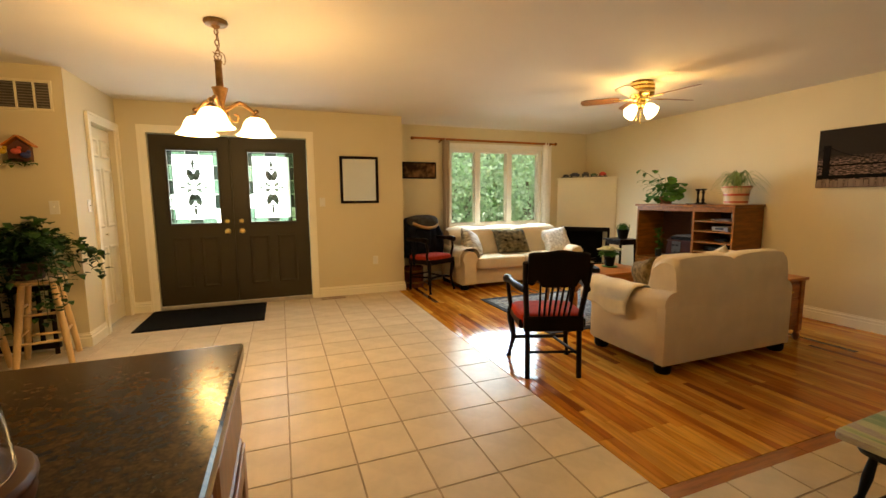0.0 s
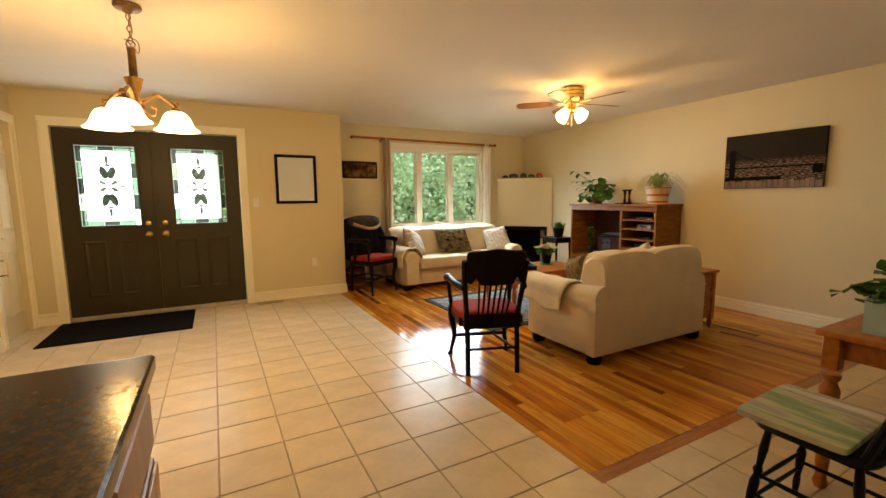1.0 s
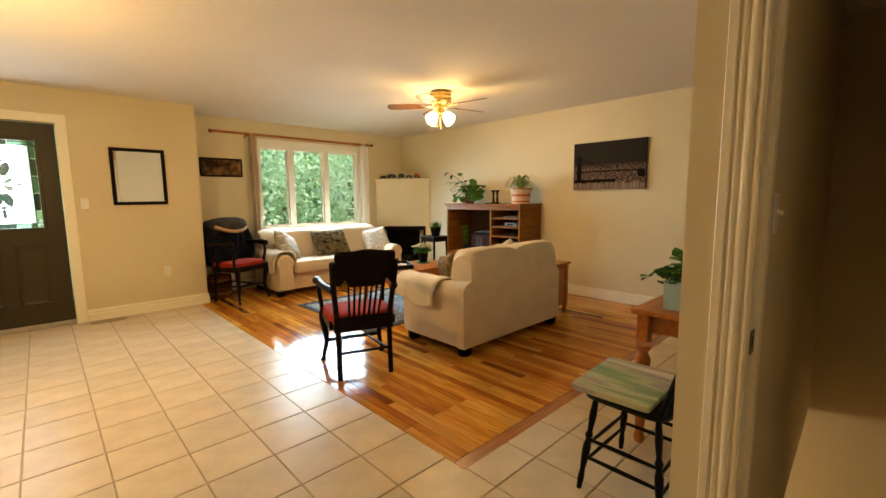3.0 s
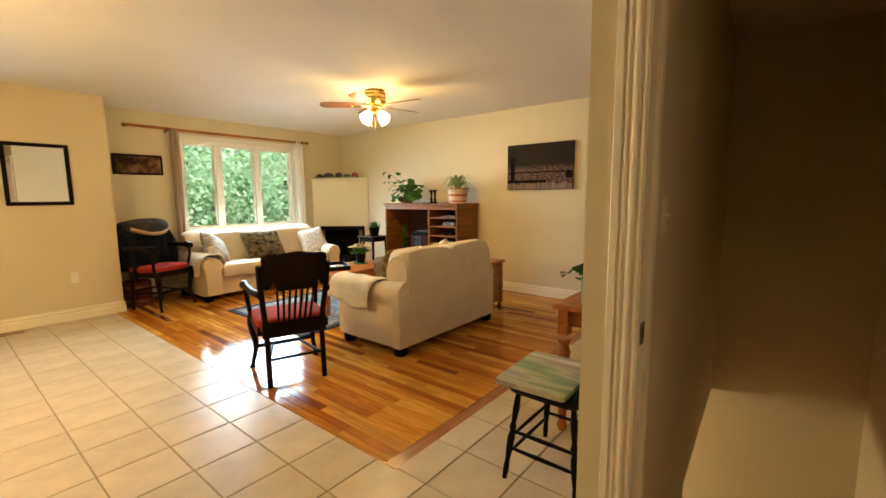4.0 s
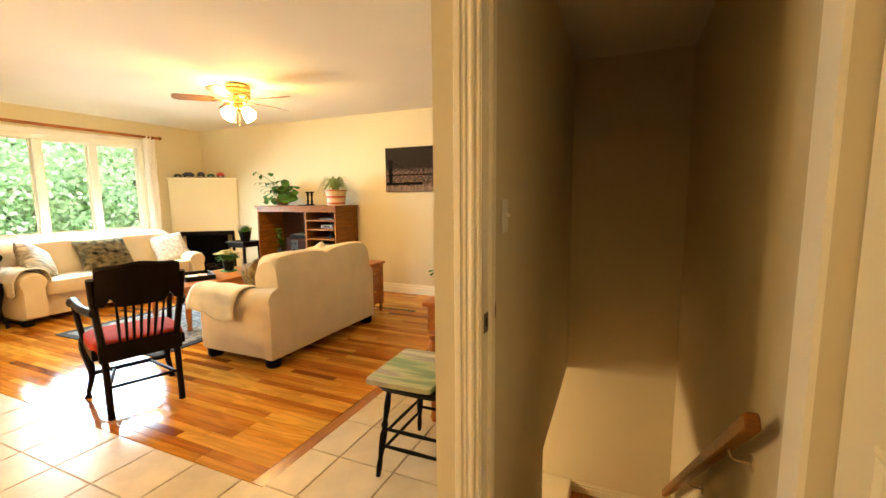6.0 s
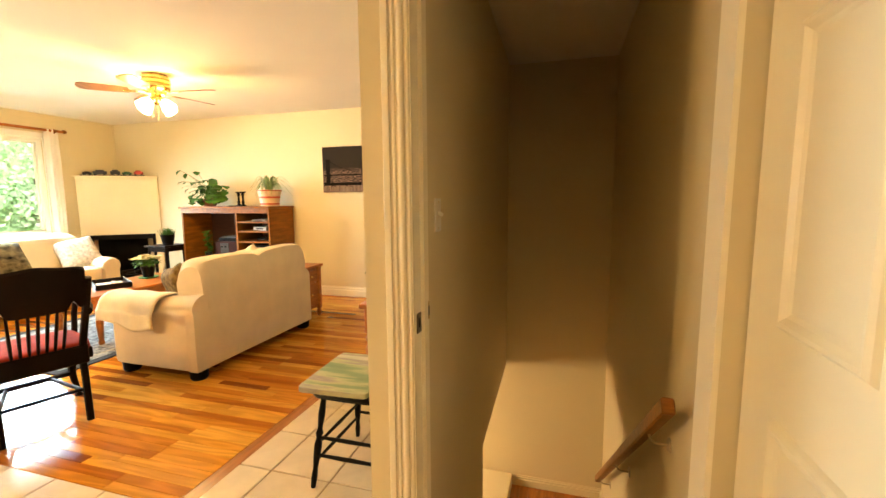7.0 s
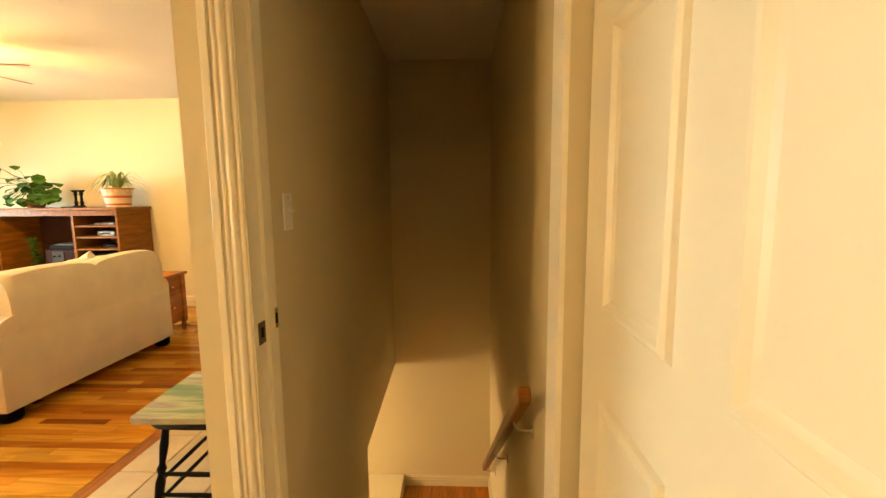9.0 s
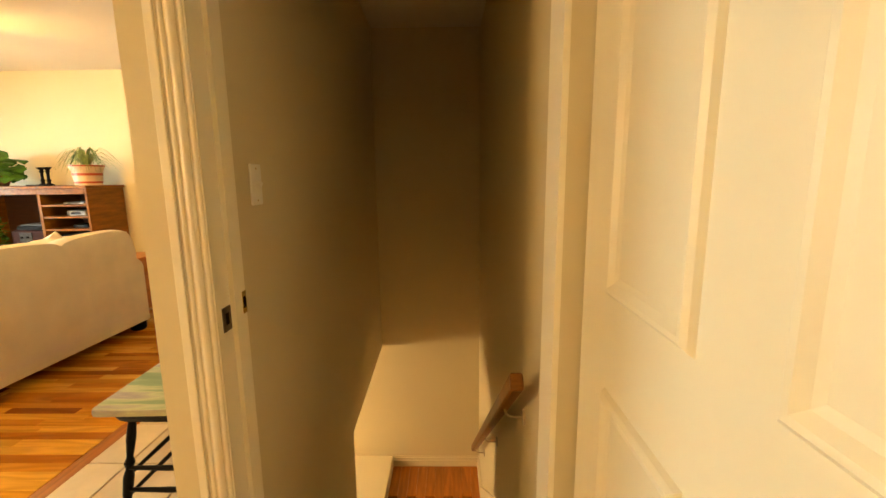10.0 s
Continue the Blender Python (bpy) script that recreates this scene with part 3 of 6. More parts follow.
for k in range(30):
    p = Vector((rng.uniform(-0.09, 0.09), -0.05 + rng.uniform(-0.03, 0.01), -0.095 + rng.uniform(-0.02, 0.02)))
    pane_leaf(bm, p, (rng.uniform(-1, 1), rng.uniform(-1, 0.2), rng.uniform(-0.3, 0.6)), 0.045, rng)
part("leaves", bm, M_LEAF, t)

# ---- chandelier over the kitchen island ----
t = thing("pendant_lamp", "bronze three-arm pendant lamp with lit white bell shades", "lamp", -0.18, 3.13, CEIL)
t.scale.z = 0.95
bm = bmesh.new()
lathe(bm, [(0.0, -0.055), (0.016, -0.05), (0.026, -0.035), (0.062, -0.027), (0.072, -0.014), (0.068, 0.0)], 24)
part("canopy", bm, M_BRONZE, t, "", True)
for k in range(5):
    bm = bmesh.new()
    zc = -0.07 - k * 0.034
    a = [(0.011 * math.cos(u), 0, 0.021 * math.sin(u)) for u in [6.283185 * i / 12 for i in range(13)]]
    tube(bm, a, 0.003, 5)
    part("chain_link", bm, M_BRONZE, t, "", True, pose(0, 0, zc, 0, 0, 90 * (k % 2)))
bm = bmesh.new()
lathe(bm, [(0.0, -0.7), (0.012, -0.69), (0.02, -0.66), (0.012, -0.64), (0.024, -0.6), (0.03, -0.57), (0.02, -0.54), (0.03, -0.5), (0.046, -0.44), (0.05, -0.43), (0.022, -0.425), (0.02, -0.265), (0.026, -0.255), (0.012, -0.245), (0.0, -0.245)], 20)
tube(bm, [(0.022 * math.cos(k * 0.5236), 0.0, -0.228 + 0.022 * math.sin(k * 0.5236)) for k in range(13)], 0.0035, 6)
part("stem", bm, M_BRONZE, t, "", True)
bm = bmesh.new()
tube(bm, curve([(0.0, 0.012, -0.05), (0.012, 0.01, -0.14), (0.01, -0.012, -0.19), (0.038, 0.0, -0.215), (0.036, 0.01, -0.27), (0.014, 0.006, -0.255), (-0.014, 0.0, -0.21), (-0.03, 0.0, -0.2)], 5), 0.0028, 5)
part("cord", bm, M_BRONZE, t, "thin dark lamp cord", True)
for k, ang in enumerate((21.6, 141.6, 261.6)):
    u = Vector((math.cos(radians(ang)), math.sin(radians(ang)), 0))
    z = Vector((0, 0, 1))
    bm = bmesh.new()
    tube(bm, curve([u * 0.02 - z * 0.58, u * 0.08 - z * 0.53, u * 0.12 - z * 0.51, u * 0.185 - z * 0.55, u * 0.21 - z * 0.585], 6), [0.011] * 25, 8)
    tube(bm, curve([u * 0.03 - z * 0.57, u * 0.05 - z * 0.63, u * 0.09 - z * 0.64, u * 0.1 - z * 0.6, u * 0.075 - z * 0.59], 5), 0.007, 6)
    puff(bm, tuple(u * 0.218 - z * 0.555), (0.016, 0.016, 0.016), 1.0, 10, 6)
    lathe(bm, [(0.0, -0.575), (0.02, -0.58), (0.034, -0.595), (0.036, -0.61), (0.03, -0.612)], 16, Matrix.Translation(u * 0.21))
    part("arm", bm, M_BRONZE, t, "", True)
    bm = bmesh.new()
    lathe(bm, [(0.032, -0.6), (0.056, -0.612), (0.075, -0.64), (0.086, -0.672), (0.1, -0.7), (0.126, -0.722), (0.122, -0.724), (0.096, -0.704), (0.082, -0.675), (0.07, -0.645), (0.051, -0.62), (0.032, -0.606)], 28, Matrix.Translation(u * 0.21))
    sh = part("shade", bm, M_SHADE, t, "lit white frosted glass bell shade", True)
    sh.visible_shadow = False
    c = Vector((-0.18, 3.13, CEIL)) + u * 0.21 - z * 0.637
    bulb("pendant_bulb", c, 11.5)

# ---- kitchen island ----
t = thing("kitchen_island", "maple kitchen island cabinet with panelled sides", "cabinet", 0, 0, 0)
bm = bmesh.new()
span(bm, -1.2, 0.0, -1.6, 1.21, 0.09, 0.868)
span(bm, -1.14, -0.06, -1.54, 1.15, 0.0, 0.09)
part("body", bm, M_CAB, t)
for k in range(5):
    y = 1.18 - k * 0.46
    d = part("door", boxes(((0.009, y - 0.21, 0.4), (0.018, 0.4, 0.56)), bevel=0.004), M_CAB, t)
    bm = bmesh.new()
    for q in ((y - 0.4, y - 0.34), (y - 0.08, y - 0.02)):
        span(bm, 0.018, 0.026, q[0], q[1], 0.13, 0.67, 0.002)
    span(bm, 0.018, 0.026, y - 0.34, y - 0.08, 0.61, 0.67, 0.002)
    span(bm, 0.018, 0.026, y - 0.34, y - 0.08, 0.13, 0.19, 0.002)
    part("door_frame", bm, M_CAB, d)
    part("drawer_front", boxes(((0.011, y - 0.21, 0.78), (0.022, 0.4, 0.13)), bevel=0.006), M_CAB, t)
t = thing("worktop", "dark speckled laminate worktop with a rounded front edge", "worktop", 0, 0, 0.868)
bm = bmesh.new()
box(bm, (-0.585, -0.175, 0.021), (1.23, 2.85, 0.042), 0.014, None, 3)
part("slab", bm, M_COUNTER, t, "", True)
t = thing("glass_jar", "clear glass dome jar on a turned wooden base", "jar", -0.29, 0.645, 0.911)
bm = bmesh.new()
lathe(bm, [(0.112, 0.0), (0.118, 0.004), (0.12, 0.012), (0.118, 0.02), (0.119, 0.026), (0.123, 0.032), (0.123, 0.038), (0.119, 0.044), (0.112, 0.046), (0.09, 0.046), (0.0, 0.046)], 32)
part("base", bm, mat("walnut_base", (0.1, 0.034, 0.008), 0.45, spec=0.2, vary=0.3, stretch=(1, 1, 6)), t, "", True)
bm = bmesh.new()
lathe(bm, [(0.1, 0.047), (0.103, 0.047), (0.099, 0.1), (0.089, 0.17), (0.06, 0.225), (0.001, 0.244), (0.001, 0.241), (0.058, 0.222), (0.086, 0.168), (0.096, 0.1), (0.1, 0.047)], 32)
bmesh.ops.delete(bm, geom=[f for f in bm.faces if len(f.verts) > 4], context="FACES")
bmesh.ops.remove_doubles(bm, verts=bm.verts, dist=0.00001)
bmesh.ops.recalc_face_normals(bm, faces=bm.faces)
g = part("dome", bm, M_CLEAR, t, "clear glass", True)

# ---- stools with ivy ----


def bar_stool(x, y, rz):
    t = thing("bar_stool", "pale unfinished pine bar stool with round seat and rungs", "stool", x, y, 0, rz, "pine stools")
    bm = bmesh.new()
    lathe(bm, [(0.0, 0.655), (0.14, 0.655), (0.165, 0.665), (0.168, 0.68), (0.155, 0.69), (0.0, 0.69)], 24)
    part("seat", bm, M_RAW, t, "", True)
    for k in range(4):
        u = Vector((math.cos(radians(45 + 90 * k)), math.sin(radians(45 + 90 * k)), 0))
        bm = bmesh.new()
        tube(bm, [u * 0.235, u * 0.19 + Vector((0, 0, 0.3)), u * 0.13 + Vector((0, 0, 0.656))], [0.021, 0.025, 0.022], 10)
        part("leg", bm, M_RAW, t, "", True)
        w = Vector((math.cos(radians(135 + 90 * k)), math.sin(radians(135 + 90 * k)), 0))
        for z in (0.2 + 0.05 * (k % 2), 0.42 + 0.05 * (k % 2)):
            r = 0.235 - 0.105 * z / 0.656
            bm = bmesh.new()
            tube(bm, [u * r + Vector((0, 0, z)), w * r + Vector((0, 0, z))], 0.011, 8)
            part("rung", bm, M_RAW, t, "", True)
    return t


bar_stool(-1.69, 4.28, 12)
bar_stool(-2.15, 4.26, 40)


def ivy(x, y, z, n, spread, seed, trails):
    t = thing("ivy_plant", "bushy trailing dark green ivy in a basket on a stool", "plant", x, y, z)
    r = random.Random(seed)
    bm = bmesh.new()
    lathe(bm, [(0.09, 0.0), (0.12, 0.1), (0.13, 0.14), (0.12, 0.14), (0.0, 0.12)], 20)
    part("pot", bm, mat("dark_basket", (0.04, 0.022, 0.012), 0.8, vary=0.4, scale=40, bump=0.8, bump_scale=120), t)
    bm = bmesh.new()
    vines = []
    for k in range(trails):
        a = r.uniform(0, 6.28)
        u = Vector((math.cos(a), math.sin(a), 0))
        L = spread * r.uniform(0.7, 1.25)
        up = r.uniform(0.05, 0.3)
        drop = r.uniform(-0.05, 0.1) if k % 3 else r.uniform(0.2, 0.5)
        vines.append(curve([Vector((0, 0, 0.12)), u * L * 0.4 + Vector((0, 0, 0.14 + up)), u * L * 0.8 + Vector((0, 0, 0.12 + up * 0.6)), u * L + Vector((0, 0, 0.08 - drop))], 7))
        tube(bm, vines[-1], 0.0025, 4)
    part("stem", bm, M_LEAF2, t)
    bm = bmesh.new()
    for v in vines:
        for k in range(n):
            p = v[r.randrange(2, len(v))] + Vector((r.gauss(0, 0.025), r.gauss(0, 0.025), r.gauss(0, 0.02)))
            pane_leaf(bm, p, (r.uniform(-1, 1), r.uniform(-1, 1), r.uniform(-0.6, 0.7)), r.uniform(0.045, 0.08), r, 0.2, 1.2)
    tagged(part("foliage", bm, M_LEAF2, t), kind="stuff")


ivy(-1.75, 4.27, 0.69, 32, 0.4, 3, 42)
ivy(-2.2, 4.27, 0.69, 30, 0.38, 4, 32)

t = thing("slatted_stand", "low dark wooden slatted stand against the wall behind stools", "stand", -1.93, 4.47, 0)
part("top_rail", boxes(((0, 0, 0.58), (0.5, 0.06, 0.04)), bevel=0.006), M_DARKWOOD, t)
part("bottom_rail", boxes(((0, 0, 0.08), (0.5, 0.05, 0.05)), bevel=0.006), M_DARKWOOD, t)
part("middle_rail", boxes(((0, 0.004, 0.33), (0.46, 0.03, 0.04)), bevel=0.006), M_DARKWOOD, t)
for k in range(6):
    bm = bmesh.new()
    tube(bm, [(-0.22 + 0.088 * k, 0, 0.0 if k in (0, 5) else 0.1), (-0.22 + 0.088 * k, 0, 0.56)], 0.018, 8)
    part("post", bm, M_DARKWOOD, t, "", True)

# ---- stair doorway ----
bm = bmesh.new()
span(bm, -0.086, 0.0, -0.02, 0, 0, 2.05)
span(bm, -0.086, -0.064, -0.027, -0.02, 0, 2.136, 0.002)
span(bm, -0.086, 0.806, -0.02, 0, 2.05, 2.136)
span(bm, -0.064, 0.806, -0.027, -0.02, 2.114, 2.136, 0.002)
# reeded face of the casing
for x, r in ((-0.052, 0.006), (-0.03, 0.011), (-0.009, 0.006)):
    tube(bm, [(x, -0.0195, 0.0), (x, -0.0195, 2.05)], r, 16)
span(bm, -0.014, 0.0, 0, 0.124, 0, 2.05)
span(bm, 0.791, 0.806, 0, 0.125, 0, 2.05)
span(bm, -0.014, 0.806, 0, 0.124, 2.05, 2.06)
span(bm, 0.0, 0.012, 0.045, 0.08, 0, 2.05)
ob = structure("trim_stair_door", bm, M_CASING, "cream moulded casing and jamb of the stair doorway", "trim")
ob.matrix_world = pose(XS, 0.136, 0, 0, 0, -90)
t = thing("strike_plate", "brushed metal strike plate on the door jamb", "strike plate", XS + 0.018, 0.136, 0.915)
bm = bmesh.new()
for q in ((-0.016, 0.02, -0.03, -0.015), (-0.016, 0.02, 0.015, 0.03), (-0.016, -0.006, -0.015, 0.015), (0.012, 0.02, -0.015, 0.015)):
    span(bm, q[0], q[1], -0.003, 0, q[2], q[3])
part("plate", bm, mat("worn_nickel", (0.16, 0.12, 0.08), 0.4, 0.9), t)
part("latch_hole", boxes(((0.003, -0.001, 0), (0.018, 0.002, 0.03))), M_BLACK, t)
t = thing("strike_plate", "small worn metal strike plate with a screw on the jamb edge", "strike plate", XS + 0.112, 0.1355, 0.93)
bm = bmesh.new()
box(bm, (0, -0.001, 0), (0.02, 0.002, 0.06), 0.001)
part("plate", bm, M_BRASS, t)
part("latch_hole", boxes(((0, -0.0028, 0), (0.01, 0.0015, 0.03))), M_BLACK, t)

d = panel_door("door_4", 0.92, "open cream six-panel door to the basement stairs", "structure", ((0.155, 0.445), (0.585, 0.82)))
d.matrix_world = pose(XS - 0.008, -0.72, 0.0, 0, 0, 180)
bm = bmesh.new()
lathe(bm, [(0.03, 0), (0.03, 0.006), (0.014, 0.012), (0.013, 0.03), (0.027, 0.045), (0.024, 0.06), (0, 0.066)], 16, pose(0.86, 0.035, 0.93, -90))
part("door_knob", bm, M_BRASS, d, "brass", True)
for z in (0.25, 1.02, 1.8):
    bm = bmesh.new()
    lathe(bm, [(0.007, -0.045), (0.007, 0.045)], 10, Matrix.Translation((-0.01, 0.035, z)))
    part("hinge", bm, M_BRASS, d)

# ---- stairs down ----
STEP, RUN, X0 = 0.1805, 0.255, XS + 0.16
stairs = tagged(new("stairs"), "carpeted basement stairs with white risers going down", "stairs", "", "structure")
M_TREAD = mat("beige_stair_tread", (0.4, 0.26, 0.12), 0.4, vary=0.2, fine=0.15, stretch=(1, 6, 1))
for k in range(8):
    z = -STEP * k
    x = X0 + RUN * (k - 1)
    if k:
        part("tread", boxes(((x + RUN / 2 - 0.01, (YS0 + YS1) / 2, z - 0.015), (RUN + 0.02, YS0 - YS1 - 0.03, 0.03)), bevel=0.005), M_TREAD, stairs)
    part("riser", boxes(((x + RUN + (0.004 if k else 0.0), (YS0 + YS1) / 2, z - STEP / 2 - 0.015), (0.016, YS0 - YS1 - 0.03, STEP - 0.03))), M_WHITE, stairs)
part("threshold", boxes(((XS + 0.08, (YS0 + YS1) / 2, -0.015), (0.18, YS0 - YS1, 0.03)), bevel=0.004), M_OAKB, stairs)
ZL = -1.445
for s, y in ((1, YS1 + 0.009),):
    bm = bmesh.new()
    prism(bm, [(XS + 0.02, -0.25), (XS + 0.02, 0.12), (XS + 0.25, 0.12), (3.75, -1.3), (3.75, -1.6)], y - 0.009, y + 0.009)
    part("skirt_board", bm, M_TRIM, stairs)
bm = bmesh.new()
span(bm, 2.0, XF, YS1, 2.6, ZL - 0.1, ZL - 0.012)
landing = structure("floor_landing", bm, M_OAKB, "orange laminate floor of the stair landing", "floor")
M_LAM = mat("orange_laminate", (0.42, 0.15, 0.03), 0.3, vary=0.25, scale=5, fine=0.2, per_object=0.15, stretch=(0.8, 8, 1))
for k in range(11):
    for j in range(2):
        part("plank", boxes(((3.35 + j * 0.72 + 0.18 * (k % 2) - 0.18, YS1 + 0.045 + 0.08 * k, ZL - 0.006), (0.716 if j == 0 or k % 2 == 0 else 0.5, 0.0785, 0.012))), M_LAM, landing)
bm = bmesh.new()
mould(bm, (XF, YS1), (XF, 0.133), (-1, 0), 0.1)
mould(bm, (3.75, YS1), (XF - 0.014, YS1), (0, 1), 0.1)
ob = structure("baseboard_landing", bm, M_TRIM, "cream baseboard of the stair landing", "baseboard")
ob.location.z = ZL
bm = bmesh.new()
span(bm, 2.0, XF + 0.12, 2.6, 2.72, -2.8, -0.25)
span(bm, 1.9, 2.0, YS0, 2.72, -2.8, -0.25)
structure("wall_basement", bm, M_WALL, "plain painted wall of the basement room", "wall")
bm = bmesh.new()
span(bm, 3.3, XF - 0.016, 0.135, 1.5, ZL - 0.1, -1.33, 0.006)
structure("trim_ledge", bm, M_TRIM, "white painted ledge beside the stair landing", "ledge")
# half wall on the open side of the lower steps
bm = bmesh.new()
span(bm, 1.9, 3.02, YS0, YS0 + 0.1, -2.8, -0.25)
structure("wall_half", bm, M_WALL, "painted wall closing the side of the upper steps", "wall")

t = thing("handrail", "brown wooden handrail on metal brackets along the stairwell wall", "handrail", 0, 0, 0)
a, b = Vector((1.74, YS1 + 0.07, 0.672)), Vector((3.83, YS1 + 0.07, -1.0))
bm = bmesh.new()
d0 = (b - a).normalized()
m = Matrix.Translation((a + b) / 2) @ d0.to_track_quat("Y", "Z").to_matrix().to_4x4()
box(bm, (0, 0, 0), (0.04, (b - a).length, 0.052), 0.014, m, 3)
part("rail", bm, M_CHERRY, t, "", True)
for f in (0.12, 0.5, 0.88):
    p = a.lerp(b, f) - Vector((0, 0, 0.03))
    bm = bmesh.new()
    tube(bm, curve([p, p + Vector((0, -0.014, -0.03)), p + Vector((0, -0.066, -0.035))], 5), 0.0045, 8)
    lathe(bm, [(0.028, 0), (0.024, 0.006), (0, 0.008)], 14, Matrix.Translation(p + Vector((0, -0.07, -0.035))) @ pose(0, 0, 0, -90))
    part("bracket", bm, mat("nickel_bracket", (0.5, 0.42, 0.3), 0.35, 0.9), t, "pale metal bracket", True)

# ---- window bay ----
w = tagged(new("window_1"), "white three-light window with green trees outside", "window", "", "structure")
w.location = (3.54, YW, 0)
WX0, WX1, WZ0, WZ1 = -0.86, 0.86, 0.84, 2.10
bm = bmesh.new()
for a, b in ((WX0, WX0 + 0.05), (WX1 - 0.05, WX1)):
    span(bm, a, b, 0.02, 0.13, WZ0, WZ1)
span(bm, WX0 + 0.05, WX1 - 0.05, 0.02, 0.13, WZ1 - 0.05, WZ1)
span(bm, WX0 + 0.05, WX1 - 0.05, 0.02, 0.13, WZ0, WZ0 + 0.05)
for x in (-0.35, 0.24):
    span(bm, x - 0.05, x + 0.05, 0.02, 0.13, WZ0 + 0.05, WZ1 - 0.05, 0.006)
part("window_frame", bm, M_WHITE, w)
bm = bmesh.new()
casing(bm, WX0, WX1, WZ1, 0.07, 0.016, WZ0 - 0.02)
part("casing", bm, M_WHITE, w)
part("window_sill", boxes(((0, -0.02, WZ0 - 0.012), (1.9, 0.1, 0.024)), bevel=0.005), M_WHITE, w)
for a, b in ((WX0 + 0.05, -0.4), (-0.3, 0.19), (0.29, WX1 - 0.05)):
    bm = frame_bm(b - a, WZ1 - WZ0 - 0.1, 0.018, 0.03, 0.004)
    s = part("sash", bm, M_WHITE, w, "", False, pose((a + b) / 2, 0.09, (WZ0 + WZ1) / 2))
    g = part("pane", boxes((((a + b) / 2, 0.085, (WZ0 + WZ1) / 2), (b - a - 0.036, 0.004, WZ1 - WZ0 - 0.136))), M_CLEAR, w)
    g.visible_shadow = False

t = thing("curtain_rod", "reddish wooden curtain rod on brackets with round finials", "curtain rod", 3.33, YW - 0.085, 2.205)
bm = bmesh.new()
tube(bm, [(-1.26, 0, 0.01), (1.27, 0, 0)], 0.018, 12)
part("rod", bm, M_PINE, t, "", True)
for x in (-1.28, 1.29):
    bm = bmesh.new()
    puff(bm, (x, 0, 0.004), (0.03, 0.026, 0.026), 1.0, 14, 8)
    part("finial", bm, M_CHERRY, t, "", True)
for x in (-0.82, 1.18):
    bm = bmesh.new()
    tube(bm, [(x, 0.085, -0.03), (x, 0.0, -0.022)], 0.012, 8)
    lathe(bm, [(0.022, -0.02), (0.022, 0.02)], 12, pose(x, 0, 0, 0, 90))
    part("bracket", bm, M_CHERRY, t, "", True)


def curtain(x0, x1, folds, label, material):
    t = thing("curtain", label, "curtain", (x0 + x1) / 2, YW - 0.085, 0)
    bm = bmesh.new()
    n, rows = folds * 8, 14
    w = (x1 - x0)
    grid = []
    for j in range(rows + 1):
        z = 2.22 - 2.14 * j / rows
        row = []
        for i in range(n + 1):
            u = i / n
            amp = 0.03 * (0.6 + 0.4 * math.sin(3 * u + 1))
            row.append(bm.verts.new(((u - 0.5) * w * (1 + 0.06 * math.sin(j * 0.5)), amp * math.sin(2 * math.pi * folds * u + 0.2 * math.sin(j * 0.7)), z)))
        grid.append(row)
    for j in range(rows):
        for i in range(n):
            bm.faces.new((grid[j][i], grid[j][i + 1], grid[j + 1][i + 1], grid[j + 1][i]))
    ob = part("panel", bm, material, t, "", True)
    md = ob.modifiers.new("thick", "SOLIDIFY")
    md.thickness = 0.003


M_CURT = mat("taupe_curtain", (0.46, 0.36, 0.25), 0.9, vary=0.08, scale=3, bump=0.2, bump_scale=400, stretch=(1, 1, 0.3))
M_SHEER = mat("white_curtain", (0.84, 0.8, 0.75), 0.9, vary=0.05, scale=3, bump=0.2, bump_scale=400, stretch=(1, 1, 0.3))
curtain(2.535, 2.65, 2, "gathered taupe curtain panel hanging from the rod", M_CURT)
curtain(4.38, 4.54, 3, "gathered pale curtain panel hanging from the rod", M_SHEER)


def picture(name, m, wd, hg, border, depth, label, draw):
    t = thing(name, label, "picture")
    t.matrix_world = m
    if border:
        part("frame", frame_bm(wd, hg, border, depth), M_BLACK, t)
        part("print", boxes(((0, -depth * 0.4, 0), (wd - 2 * border, 0.004, hg - 2 * border))), draw, t)
    else:
        part("canvas", box(bmesh.new(), (0, -depth / 2, 0), (wd, depth, hg), 0.003), draw, t)
    return t


